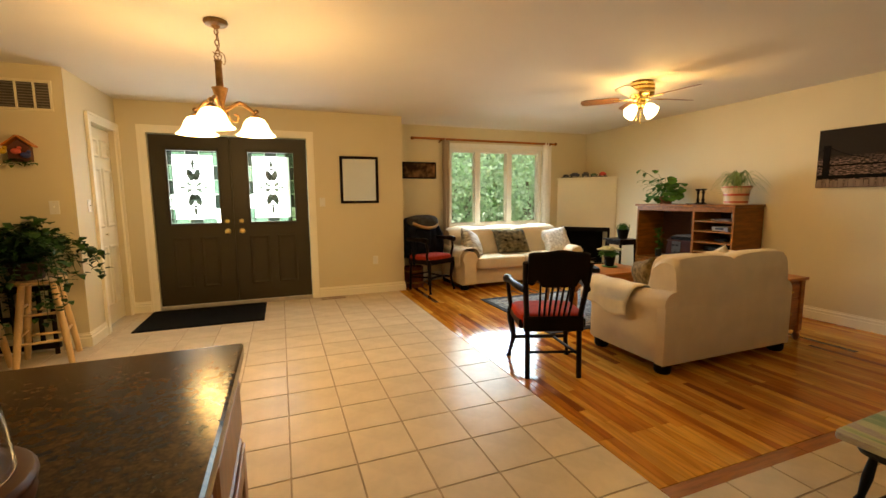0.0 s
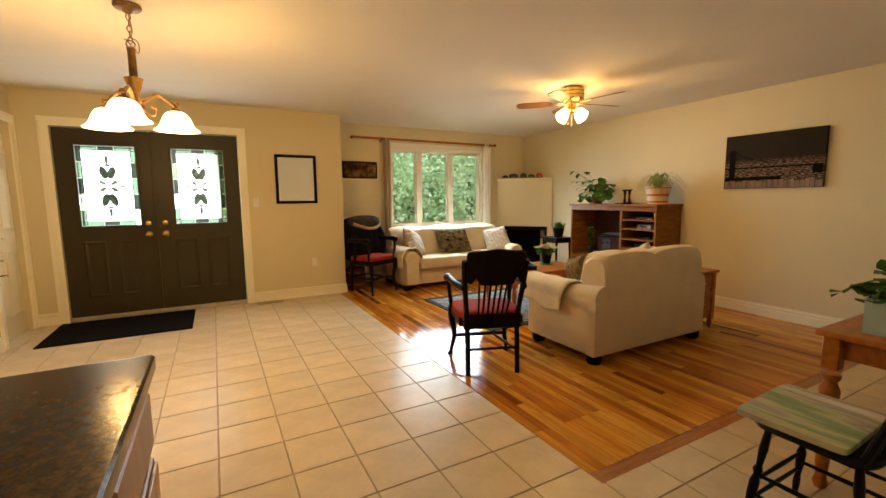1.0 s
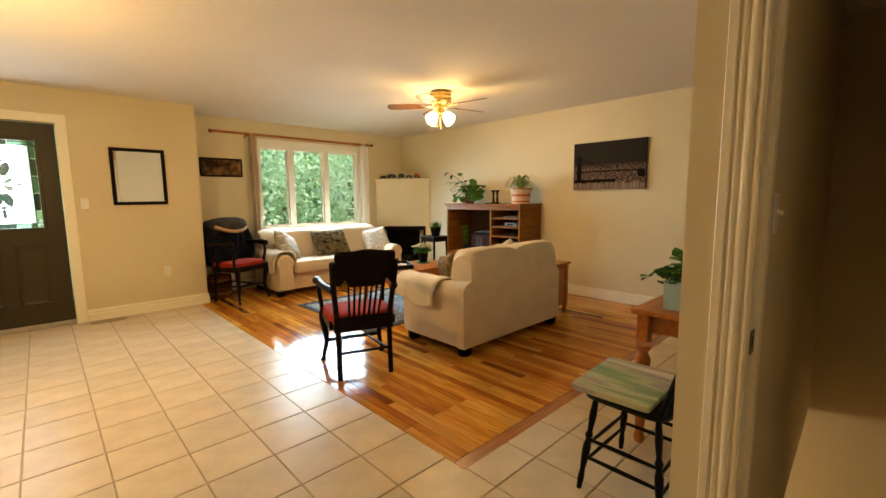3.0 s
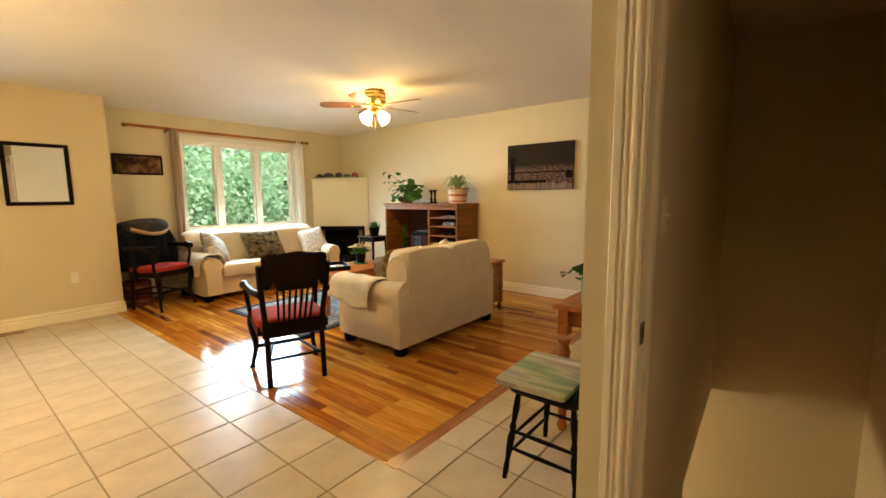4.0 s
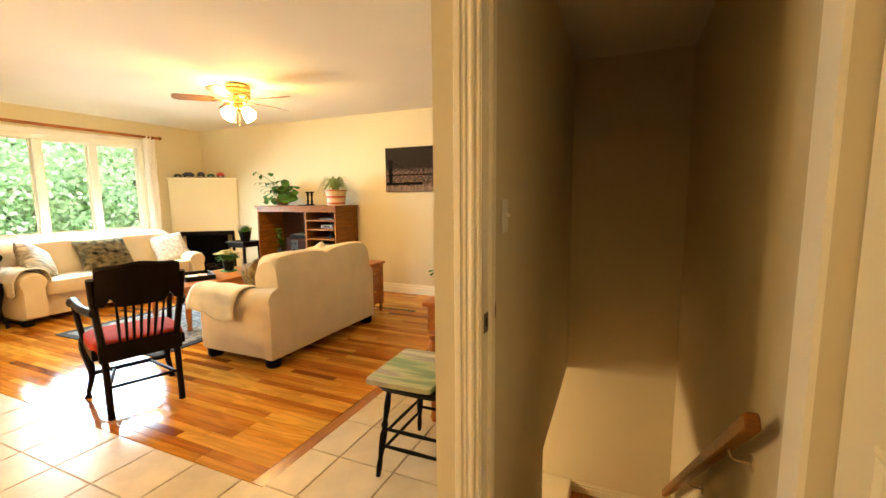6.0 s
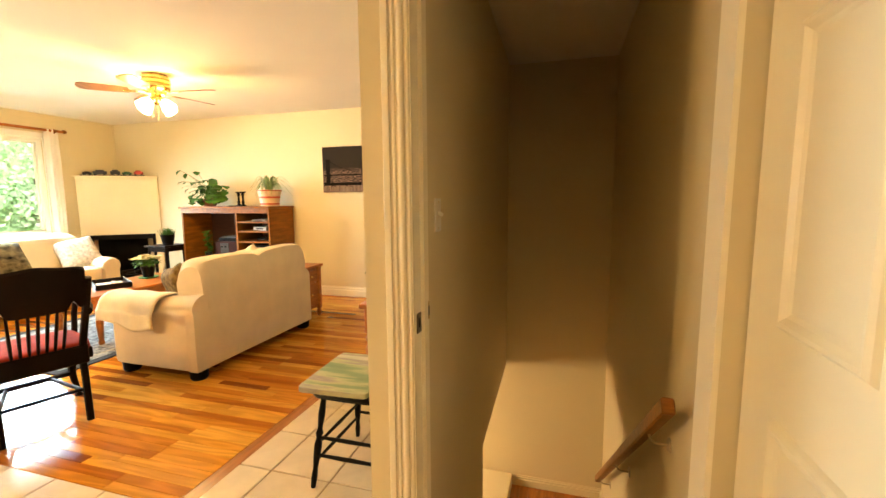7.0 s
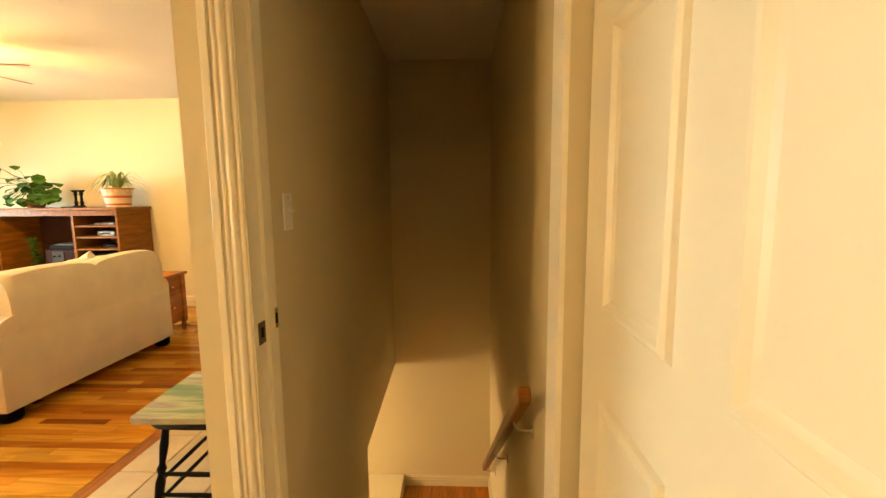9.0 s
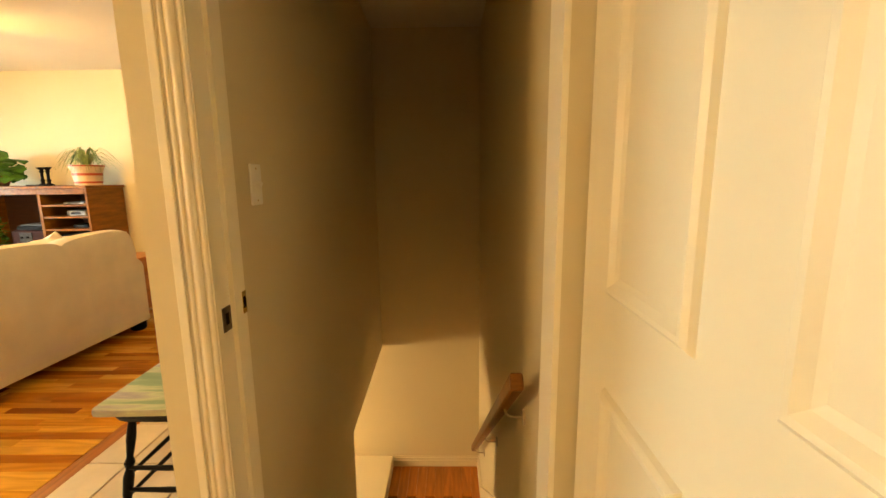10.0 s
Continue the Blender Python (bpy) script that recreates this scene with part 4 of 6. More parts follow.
def photo_material(name, dark, light, cut, stretch, scale):
    """A dim photograph: dark sky over a band of lit detail."""
    m = mat(name, dark, 0.5, vary=0.2, scale=3)
    nt = m.node_tree
    b = nt.nodes["Principled BSDF"]
    tc = nt.nodes.new("ShaderNodeTexCoord")
    sp = nt.nodes.new("ShaderNodeSeparateXYZ")
    nt.links.new(tc.outputs["Object"], sp.inputs[0])
    mp = nt.nodes.new("ShaderNodeMapping")
    mp.inputs["Scale"].default_value = stretch
    nt.links.new(tc.outputs["Object"], mp.inputs[0])
    n = nt.nodes.new("ShaderNodeTexNoise")
    n.inputs["Scale"].default_value, n.inputs["Detail"].default_value = scale, 8
    nt.links.new(mp.outputs[0], n.inputs["Vector"])
    r = nt.nodes.new("ShaderNodeValToRGB")
    e = r.color_ramp.elements
    e[0].position, e[0].color = 0.45, (*dark, 1)
    e[1].position, e[1].color = 0.72, (*light, 1)
    nt.links.new(n.outputs["Fac"], r.inputs[0])
    band = nt.nodes.new("ShaderNodeMapRange")
    band.inputs[1].default_value, band.inputs[2].default_value = cut, cut - 0.06
    nt.links.new(sp.outputs["Z"], band.inputs[0])
    mx = nt.nodes.new("ShaderNodeMix")
    mx.data_type = "RGBA"
    mx.inputs[6].default_value = (*dark, 1)
    nt.links.new(band.outputs[0], mx.inputs[0])
    nt.links.new(r.outputs[0], mx.inputs[7])
    nt.links.new(mx.outputs[2], b.inputs["Base Color"])
    m.node_tree.nodes["Principled BSDF"].inputs["Specular IOR Level"].default_value = 0.05
    return m


picture("framed_picture", pose(2.18, YW, 1.735), 0.55, 0.255, 0.022, 0.02, "small dark framed landscape photograph on the wall", photo_material("dark_landscape_print", (0.03, 0.014, 0.006), (0.3, 0.16, 0.07), 0.2, (1, 1, 1), 6))
M_CITY = photo_material("night_city_print", (0.024, 0.018, 0.014), (0.4, 0.25, 0.19), 0.03, (3, 3, 12), 10)
city = picture("canvas_picture", pose(XE, 2.3, 1.66, 0, 0, -90), 0.9, 0.575, 0, 0.035, "unframed dark night skyline photograph on canvas", M_CITY)
M_GREYB = mat("print_pale_grey", (0.22, 0.16, 0.12), 0.6, spec=0.03, vary=0.35, scale=20, stretch=(1, 1, 0.1))
M_GREYD = mat("print_dark_grey", (0.008, 0.006, 0.005), 0.6, spec=0.03, vary=0.3, scale=8)
bm = bmesh.new()
rng = random.Random(9)
x = -0.44
while x < 0.42:
    wd = rng.uniform(0.03, 0.07)
    span(bm, x, min(0.445, x + wd - 0.006), -0.0368, -0.035, -0.283, -0.2 + rng.uniform(-0.02, 0.01))
    x += wd
part("print_reflection", bm, M_GREYB, city, "pale reflections printed on canvas")
bm = bmesh.new()
tube(bm, curve([(-0.37, -0.0365, 0.12), (-0.2, -0.0365, 0.03), (0.05, -0.0365, -0.04)], 8), 0.003, 4)
tube(bm, [(-0.44, -0.0365, 0.06), (-0.37, -0.0365, 0.12)], 0.003, 4)
span(bm, -0.44, 0.44, -0.0375, -0.035, -0.075, -0.06)
span(bm, -0.4, -0.34, -0.0385, -0.035, -0.19, 0.13)
span(bm, 0.36, 0.44, -0.0385, -0.035, -0.15, -0.06)
span(bm, -0.44, 0.1, -0.0372, -0.035, -0.2, -0.165)
part("print_bridge", bm, M_GREYD, city, "dark bridge printed on canvas")

# corner fireplace
fp = tagged(new("corner_fireplace"), "cream panelled corner fireplace with a black firebox", "fireplace")
A, B = Vector((4.71, YW, 0)), Vector((XE, 5.53, 0))
along = (B - A).normalized()
mid = (A + B) / 2
L = (B - A).length
fp.matrix_world = Matrix.Translation(mid) @ pose(0, 0, 0, 0, 0, math.degrees(math.atan2(along.y, along.x)))
H1 = 1.615
fw, fz0, fz1 = 0.41, 0.12, 0.79
for name, q in (("side_panel", (-L / 2 + 0.03, -fw, 0.0, 0.05, 0, H1)), ("side_panel", (fw, L / 2 - 0.03, 0.0, 0.05, 0, H1)), ("overmantel", (-fw, fw, 0.0, 0.05, fz1, H1)), ("base_panel", (-fw, fw, 0.0, 0.05, 0, fz0))):
    part(name, span(bmesh.new(), *q), M_TRIM, fp)
bm = bmesh.new()
span(bm, -L / 2 + 0.03, L / 2 - 0.03, -0.006, 0, H1 - 0.05, H1, 0.003)
part("moulding", bm, M_TRIM, fp)
bm = bmesh.new()
o = [(-L / 2 + 0.005, -0.03), (L / 2 - 0.005, -0.03), (L / 2 - 0.06, 0.03), (0, 0.46), (-L / 2 + 0.06, 0.03)]
a = [bm.verts.new((x, y, H1)) for x, y in o]
b = [bm.verts.new((x, y, H1 + 0.022)) for x, y in o]
for k in range(5):
    bm.faces.new((a[k], a[(k + 1) % 5], b[(k + 1) % 5], b[k]))
bm.faces.new(a[::-1])
bm.faces.new(b)
part("mantel_shelf", bm, M_TRIM, fp)
M_SOOT = mat("black_firebox", (0.005, 0.005, 0.005), 0.8, spec=0.05, vary=0.3)
bm = bmesh.new()
span(bm, -fw, fw, 0.2, 0.22, fz0, fz1)
span(bm, -fw, -fw + 0.02, 0.03, 0.2, fz0, fz1)
span(bm, fw - 0.02, fw, 0.03, 0.2, fz0, fz1)
span(bm, -fw + 0.02, fw - 0.02, 0.03, 0.2, fz1 - 0.02, fz1)
span(bm, -fw + 0.02, fw - 0.02, 0.03, 0.2, fz0, fz0 + 0.02)
part("firebox", bm, M_SOOT, fp, "black metal firebox")
bm = bmesh.new()
for a, b, c, d in ((-fw, fw, fz1 - 0.07, fz1), (-fw, fw, fz0, fz0 + 0.07), (-fw, -fw + 0.04, fz0 + 0.07, fz1 - 0.07), (fw - 0.04, fw, fz0 + 0.07, fz1 - 0.07)):
    span(bm, a, b, -0.008, 0.02, c, d, 0.003)
part("firebox_frame", bm, M_BLACK, fp, "black metal frame")
rng = random.Random(2)
for k in range(4):
    bm = bmesh.new()
    tube(bm, [(-0.22 + 0.1 * k, 0.1, fz0 + 0.06 + 0.03 * (k % 2)), (0.0 + 0.06 * k, 0.15, fz0 + 0.08 + 0.03 * (k % 2))], 0.03, 8)
    part("log", bm, M_DARKWOOD, fp, "dark log")

# model train on the mantel
t = thing("model_train", "small toy train of dark, green and red wagons on a mantel", "toy train")
t.matrix_world = fp.matrix_world @ Matrix.Translation((-0.05, 0.02, H1 + 0.022))
M_TOY = {n: mat("toy_" + n, c, 0.4, vary=0.15, scale=20) for n, c in (("black", (0.012, 0.012, 0.013)), ("green", (0.02, 0.09, 0.03)), ("red", (0.35, 0.03, 0.015)), ("blue", (0.02, 0.025, 0.05)))}
part("track", boxes(((0.0, 0, 0.006), (0.76, 0.035, 0.012))), M_BLACK, t)
for x, n, wd, hh in ((-0.3, "black", 0.1, 0.035), (-0.15, "blue", 0.16, 0.06), (0.03, "black", 0.11, 0.065), (0.17, "green", 0.11, 0.04), (0.31, "red", 0.11, 0.06)):
    bm = bmesh.new()
    span(bm, x - wd / 2, x + wd / 2, -0.02, 0.02, 0.022, 0.022 + hh * 0.7, 0.004)
    span(bm, x - wd * 0.3, x + wd * 0.3, -0.017, 0.017, 0.022 + hh * 0.7, 0.022 + hh, 0.004)
    wg = part("wagon", bm, M_TOY[n], t)
    for s in (-1, 1):
        bm = bmesh.new()
        lathe(bm, [(0.011, -0.022), (0.011, 0.022)], 10, pose(x + s * wd * 0.32, 0, 0.022, 90))
        part("wheel", bm, M_TOY["black"], wg)

# ---- seating ----


def sofa(name, x, y, rz, width, depth, label, hump=2, seats=2, side=0.06):
    """Upholstered sofa; seat faces +y, back at -y; rolled arms, humped back."""
    t = thing(name, label, "sofa", x, y, 0, rz)
    W, D = width / 2, depth
    aw = 0.22
    bm = bmesh.new()
    box(bm, (0, D / 2 - 0.03, 0.185), (width - 0.1, D - 0.1, 0.23), 0.02, None, 2)
    part("base", bm, M_FABRIC, t, "", True)
    bm = bmesh.new()
    box(bm, (0, 0.04, 0.29), (width - 0.004, 0.08, 0.44), 0.012, None, 2)
    part("rear_panel", bm, M_FABRIC, t, "", True)
    # arms: rounded front, sloping down from the back
    for s in (-1, 1):
        bm = bmesh.new()
        prof = [(0.0, 0.07), (aw - 0.02, 0.07), (aw - 0.02, 0.39)]
        prof += [(aw / 2 - 0.01 + (aw / 2 + 0.012) * math.cos(a), 0.46 + 0.1 * math.sin(a)) for a in [math.pi * k / 10 - 0.3 for k in range(14)]]
        prof += [(0.0, 0.37)]
        rings = []
        ys = [0.004, 0.1, 0.25, 0.45, 0.65, D - 0.06, D - 0.02, D]
        for yy in ys:
            q = 1.0 if yy < D - 0.05 else (0.97 if yy < D - 0.01 else 0.9)
            lift = 0.06 * max(0, 1 - yy / (D * 0.75))
            rings.append([bm.verts.new((s * (W - aw / 2 + (px - aw / 2) * q), yy, 0.32 + (pz - 0.32) * q + (lift if pz > 0.4 else 0))) for px, pz in prof])
        n = len(prof)
        for a, b in zip(rings, rings[1:]):
            for k in range(n):
                bm.faces.new((a[k], a[(k + 1) % n], b[(k + 1) % n], b[k]))
        bm.faces.new(rings[0])
        bm.faces.new(rings[-1][::-1])
        bmesh.ops.recalc_face_normals(bm, faces=bm.faces)
        part("arm", bm, M_FABRIC, t, "", True)
    # back: padded slab with a humped top, leaning slightly
    bm = bmesh.new()
    n, rows = 40, []
    b0, b1 = -W + side, W - 0.05
    def top(u):
        h = 0.825 + 0.045 * abs(math.sin(math.pi * (0.06 + 0.94 * hump * (u + 1) / 2))) ** 0.5
        edge = max(0.0, (abs(u) - 0.9) / 0.1)
        return h - 0.03 * edge ** 3
    sect = [(0.006, 0.07), (0.006, 0.3), (0.001, 0.58), (0.0, 0.82), (0.015, 0.93), (0.045, 0.985), (0.1, 1.0), (0.17, 0.985), (0.235, 0.93), (0.265, 0.84), (0.25, 0.6), (0.22, 0.3)]
    for i in range(n + 1):
        u = -1 + 2 * i / n
        pinch = 1 - 0.12 * max(0.0, (abs(u) - 0.93) / 0.07) ** 2
        rows.append([bm.verts.new((b0 + (b1 - b0) * (u + 1) / 2, 0.12 + (py - 0.12) * pinch, top(u) * pz if pz > 0.2 else pz)) for py, pz in sect])
    for a, b in zip(rows, rows[1:]):
        for k in range(len(sect) - 1):
            bm.faces.new((a[k], b[k], b[k + 1], a[k + 1]))
    bm.faces.new(rows[0][::-1])
    bm.faces.new(rows[-1])
    bmesh.ops.recalc_face_normals(bm, faces=bm.faces)
    part("backrest", bm, M_FABRIC, t, "", True)
    iw = (width - 2 * aw) / seats
    for k in range(seats):
        xc = -W + aw + iw * (k + 0.5)
        bm = bmesh.new()
        puff(bm, (xc, 0.22 + (D - 0.2) / 2, 0.375), (iw / 2 - 0.002, (D - 0.2) / 2, 0.085), 0.22, 32, 14)
        part("seat_cushion", bm, M_FABRIC, t, "", True)
        bm = bmesh.new()
        puff(bm, (0, 0, 0), (iw / 2 - 0.004, 0.1, 0.215), 0.4, 32, 16, Matrix.Translation((xc, 0.3, 0.62)) @ pose(0, 0, 0, 10))
        part("back_cushion", bm, M_FABRIC, t, "", True)
    for sx in (-1, 1):
        for yy in (0.06, D - 0.1):
            bm = bmesh.new()
            lathe(bm, [(0.05, 0.0), (0.06, 0.015), (0.062, 0.072)], 18, Matrix.Translation((sx * (W - 0.07), yy, 0)))
            part("foot", bm, M_BLACK, t, "black wooden foot")
    return t


love = sofa("loveseat", 3.372, 2.18, 0, 1.41, 0.8, "cream upholstered loveseat with rolled arms on black feet", side=0.11)
sofa("sofa", 3.505, 6.2, 180, 2.06, 0.86, "cream upholstered sofa with rolled arms before the window", 3)


def cushion(name, m, s, label, material, thick=0.09):
    t = thing(name, label, "cushion")
    t.matrix_world = m
    bm = bmesh.new()
    n = 14
    for side in (1, -1):
        g = []
        for j in range(n + 1):
            v = -1 + 2 * j / n
            row = []
            for i in range(n + 1):
                u = -1 + 2 * i / n
                h = max(0.0, (1 - u ** 4) * (1 - v ** 4)) ** 0.5
                pin = 1 - 0.07 * (1 - abs(u * v)) * (abs(u) ** 6 + abs(v) ** 6)
                row.append(bm.verts.new((u * s / 2 * pin, side * h * thick, v * s / 2 * pin)))
            g.append(row)
        for j in range(n):
            for i in range(n):
                f = (g[j][i], g[j][i + 1], g[j + 1][i + 1], g[j + 1][i])
                bm.faces.new(f if side < 0 else f[::-1])
    bmesh.ops.remove_doubles(bm, verts=bm.verts, dist=0.0005)
    part("cover", bm, material, t, "", True)
    return t


M_PILDARK = mat("dark_floral_cushion", (0.004, 0.0035, 0.003), 0.85, spec=0.05, scale=13, colour2=(0.22, 0.17, 0.085), bump=0.2, bump_scale=250)
M_PILWHITE = mat("quilted_white_cushion", (0.42, 0.37, 0.3), 0.85, scale=30, colour2=(0.75, 0.7, 0.62), bump=0.6, bump_scale=45)
M_PILSTRIPE = mat("grey_leaf_cushion", (0.2, 0.17, 0.13), 0.85, scale=15, colour2=(0.72, 0.66, 0.55), bump=0.2, bump_scale=250, stretch=(0.5, 1, 3))
M_PILOLIVE = mat("olive_damask_cushion", (0.07, 0.036, 0.008), 0.85, spec=0.04, scale=22, colour2=(0.24, 0.155, 0.05), bump=0.2, bump_scale=200)
cushion("cushion", pose(2.77, 5.68, 0.64, -34, 26, 30), 0.4, "grey and white leaf-patterned cushion leaning on the sofa arm", M_PILSTRIPE)
cushion("cushion", pose(3.46, 5.72, 0.64, -34, 1, 2) @ Matrix.Diagonal((1.15, 1, 0.82, 1)), 0.5, "dark floral cushion leaning against the sofa back", M_PILDARK)
cushion("cushion", pose(4.27, 5.7, 0.61, -34, -10, -14), 0.44, "textured white cushion leaning on the sofa back", M_PILWHITE)
cushion("cushion", pose(3.04, 2.65, 0.575, -18, 14, 66), 0.42, "olive damask cushion leaning in the corner of the loveseat", M_PILOLIVE)
cushion("cushion", pose(3.62, 2.5, 0.66, 18, 45, 0), 0.34, "cream cushion standing on its corner on the loveseat", M_FABRIC)


def throw(name, m, x0, x1, label, colour, hang_out, hang_in, top=0.625, w=0.27):
    """A cloth over an arm that runs along y from x0 to x1 (local y)."""
    t = thing(name, label, "throw")
    t.matrix_world = m
    bm = bmesh.new()
    path = [(-w / 2 - 0.02, top - hang_out), (-w / 2 - 0.02, top - hang_out * 0.5), (-w / 2 - 0.014, top - 0.1), (-w / 2 + 0.02, top - 0.03), (-w / 4, top + 0.004), (0, top + 0.012), (w / 4, top + 0.004), (w / 2 - 0.02, top - 0.03), (w / 2 + 0.01, top - 0.1), (w / 2 + 0.012, top - hang_in)]
    sm = curve([(a, 0, b) for a, b in path], 4)
    n = 16
    g = []
    for i in range(n + 1):
        yy = x0 + (x1 - x0) * i / n
        row = []
        for k, p in enumerate(sm):
            low = max(0.0, (top - 0.08 - p.z))
            row.append(bm.verts.new((p.x + 0.03 * low * math.sin(i * 1.1) * (1 if p.x > 0 else -1), yy + 0.05 * low * math.sin(k), p.z + 0.004 * math.sin(i * 0.9) - (0.03 * math.sin(i * 0.35) if k < 2 else 0))))
        g.append(row)
    for i in range(n):
        for k in range(len(sm) - 1):
            bm.faces.new((g[i][k], g[i + 1][k], g[i + 1][k + 1], g[i][k + 1]))
    ob = part("cloth", bm, mat(name + "_cloth", colour, 0.95, vary=0.08, scale=9, bump=0.5, bump_scale=160), t, "", True)
    md = ob.modifiers.new("thick", "SOLIDIFY")
    md.thickness = 0.008


throw("throw_blanket", pose(2.76, 2.18, 0), 0.3, 0.83, "cream fleece throw folded over the loveseat arm", (0.7, 0.62, 0.46), 0.2, 0.16, 0.59)
throw("throw_blanket", pose(2.6, 5.34, 0), 0.02, 0.34, "cream fleece throw hanging over the sofa arm", (0.7, 0.62, 0.46), 0.24, 0.14, 0.585)


def turned_leg(bm, m, h, r):
    lathe(bm, [(r * 0.7, 0), (r, h * 0.04), (r * 0.7, h * 0.1), (r * 0.8, h * 0.15), (r * 1.15, h * 0.45), (r * 0.95, h * 0.62), (r * 0.7, h * 0.66), (r * 1.2, h * 0.7), (r * 1.3, h * 0.76), (r * 0.8, h * 0.82), (r * 1.2, h * 0.85), (r * 1.2, h * 0.88)], 14, m)


def armchair(x, y, rz, label, spindles=True):
    """Dark wooden open armchair; faces +y."""
    t = thing("armchair", label, "chair", x, y, 0, rz, "dark armchairs")
    bw, fw, db, df = 0.187, 0.23, -0.2, 0.22
    for s in (-1, 1):
        bm = bmesh.new()
        pts = curve([(s * bw, db - 0.015, 0), (s * bw, db, 0.25), (s * bw * 1.02, db + 0.01, 0.42), (s * 0.215, db - 0.04, 0.68), (s * 0.225, db - 0.085, 0.86)], 5)
        tube(bm, pts, [0.019] * 10 + [0.02] * 6 + [0.021] * 5, 8)
        part("back_post", bm, M_DARKWOOD, t, "", True)
        bm = bmesh.new()
        tube(bm, curve([(s * (fw + 0.012), df + 0.03, 0.0), (s * (fw + 0.004), df + 0.012, 0.06), (s * (fw - 0.016), df - 0.008, 0.18), (s * (fw + 0.005), df + 0.004, 0.34), (s * (fw + 0.004), df - 0.006, 0.42)], 5), [0.023, 0.021, 0.016, 0.015, 0.015, 0.015, 0.016, 0.017, 0.018, 0.019, 0.02, 0.022, 0.024, 0.026, 0.027, 0.028, 0.028, 0.027, 0.027, 0.026, 0.026], 8)
        part("front_leg", bm, M_DARKWOOD, t, "", True)
        bm = bmesh.new()
        tube(bm, curve([(s * 0.218, db - 0.045, 0.66), (s * 0.255, db + 0.1, 0.665), (s * 0.268, df - 0.08, 0.67), (s * 0.268, df + 0.01, 0.655)], 5), [0.025] * 10 + [0.033] * 6, 10)
        part("armrest", bm, M_DARKWOOD, t, "", True)
        bm = bmesh.new()
        tube(bm, curve([(s * 0.265, df - 0.03, 0.65), (s * 0.255, df - 0.01, 0.56), (s * 0.245, df - 0.03, 0.47), (s * 0.235, df - 0.03, 0.4)], 5), 0.017, 8)
        part("arm_support", bm, M_DARKWOOD, t, "", True)
        bm = bmesh.new()
        tube(bm, [(s * bw, db, 0.17), (s * 0.1, df - 0.05, 0.182)], 0.011, 8)
        part("stretcher", bm, M_DARKWOOD, t, "", True)
    bm = bmesh.new()
    tube(bm, curve([(-fw + 0.016, df - 0.006, 0.17), (-0.1, df - 0.05, 0.185), (0.1, df - 0.05, 0.185), (fw - 0.016, df - 0.006, 0.17)], 5), 0.015, 8)
    part("stretcher", bm, M_DARKWOOD, t, "", True)
    bm = bmesh.new()
    tube(bm, [(-bw, db, 0.19), (bw, db, 0.19)], 0.01, 8)
    part("stretcher", bm, M_DARKWOOD, t, "", True)
    bm = bmesh.new()
    span(bm, -0.26, 0.26, df - 0.02, df + 0.02, 0.36, 0.425, 0.006)
    span(bm, -0.215, 0.215, db - 0.012, db + 0.028, 0.345, 0.455, 0.006)
    for s in (-1, 1):
        span(bm, s * 0.225 - 0.018, s * 0.225 + 0.018, db + 0.03, df - 0.02, 0.36, 0.425, 0.006)
    part("seat_frame", bm, M_DARKWOOD, t)
    bm = bmesh.new()
    puff(bm, (0, 0.018, 0.43), (0.245, 0.222, 0.045), 0.35, 28, 12)
    part("seat", bm, M_RED, t, "red upholstered seat", True)
    # crest: wide curved board
    bm = bmesh.new()
    n = 40
    rings = []
    for i in range(n + 1):
        u = -1 + 2 * i / n
        yb = db - 0.07 - 0.045 * (1 - u * u)
        zt = 0.945 - 0.03 * u ** 4 + 0.006 * math.cos(u * 6)
        zb = 0.69 + 0.05 * math.exp(-((abs(u) - 0.7) / 0.09) ** 2) + 0.02 * u ** 8
        rings.append([bm.verts.new((u * 0.21, yy + (zz - 0.7) * -0.16, zz)) for yy, zz in ((yb - 0.012, zb), (yb - 0.014, zt - 0.015), (yb, zt), (yb + 0.014, zt - 0.015), (yb + 0.012, zb))])
    for a, b in zip(rings, rings[1:]):
        for k in range(5):
            bm.faces.new((a[k], b[k], b[(k + 1) % 5], a[(k + 1) % 5]))
    bm.faces.new(rings[0][::-1])
    bm.faces.new(rings[-1])
    bmesh.ops.recalc_face_normals(bm, faces=bm.faces)
    part("crest_rail", bm, M_DARKWOOD, t, "", True)
    if spindles:
        for k in range(7):
            u = -1 + 2 * k / 6
            bm = bmesh.new()
            tube(bm, [(u * 0.105, db + 0.01, 0.44), (u * 0.112, db - 0.04, 0.56), (u * 0.12, db - 0.085 - 0.03 * (1 - u * u), 0.715)], [0.007, 0.009, 0.007], 7)
            part("spindle", bm, M_DARKWOOD, t, "", True)
    return t


armchair(2.0, 2.66, -20, "dark-stained wooden armchair with spindle back and red seat")
far_chair = armchair(2.1, 5.66, -154, "dark wooden armchair with a red seat under a coat")
far_chair.scale.z = 1.1

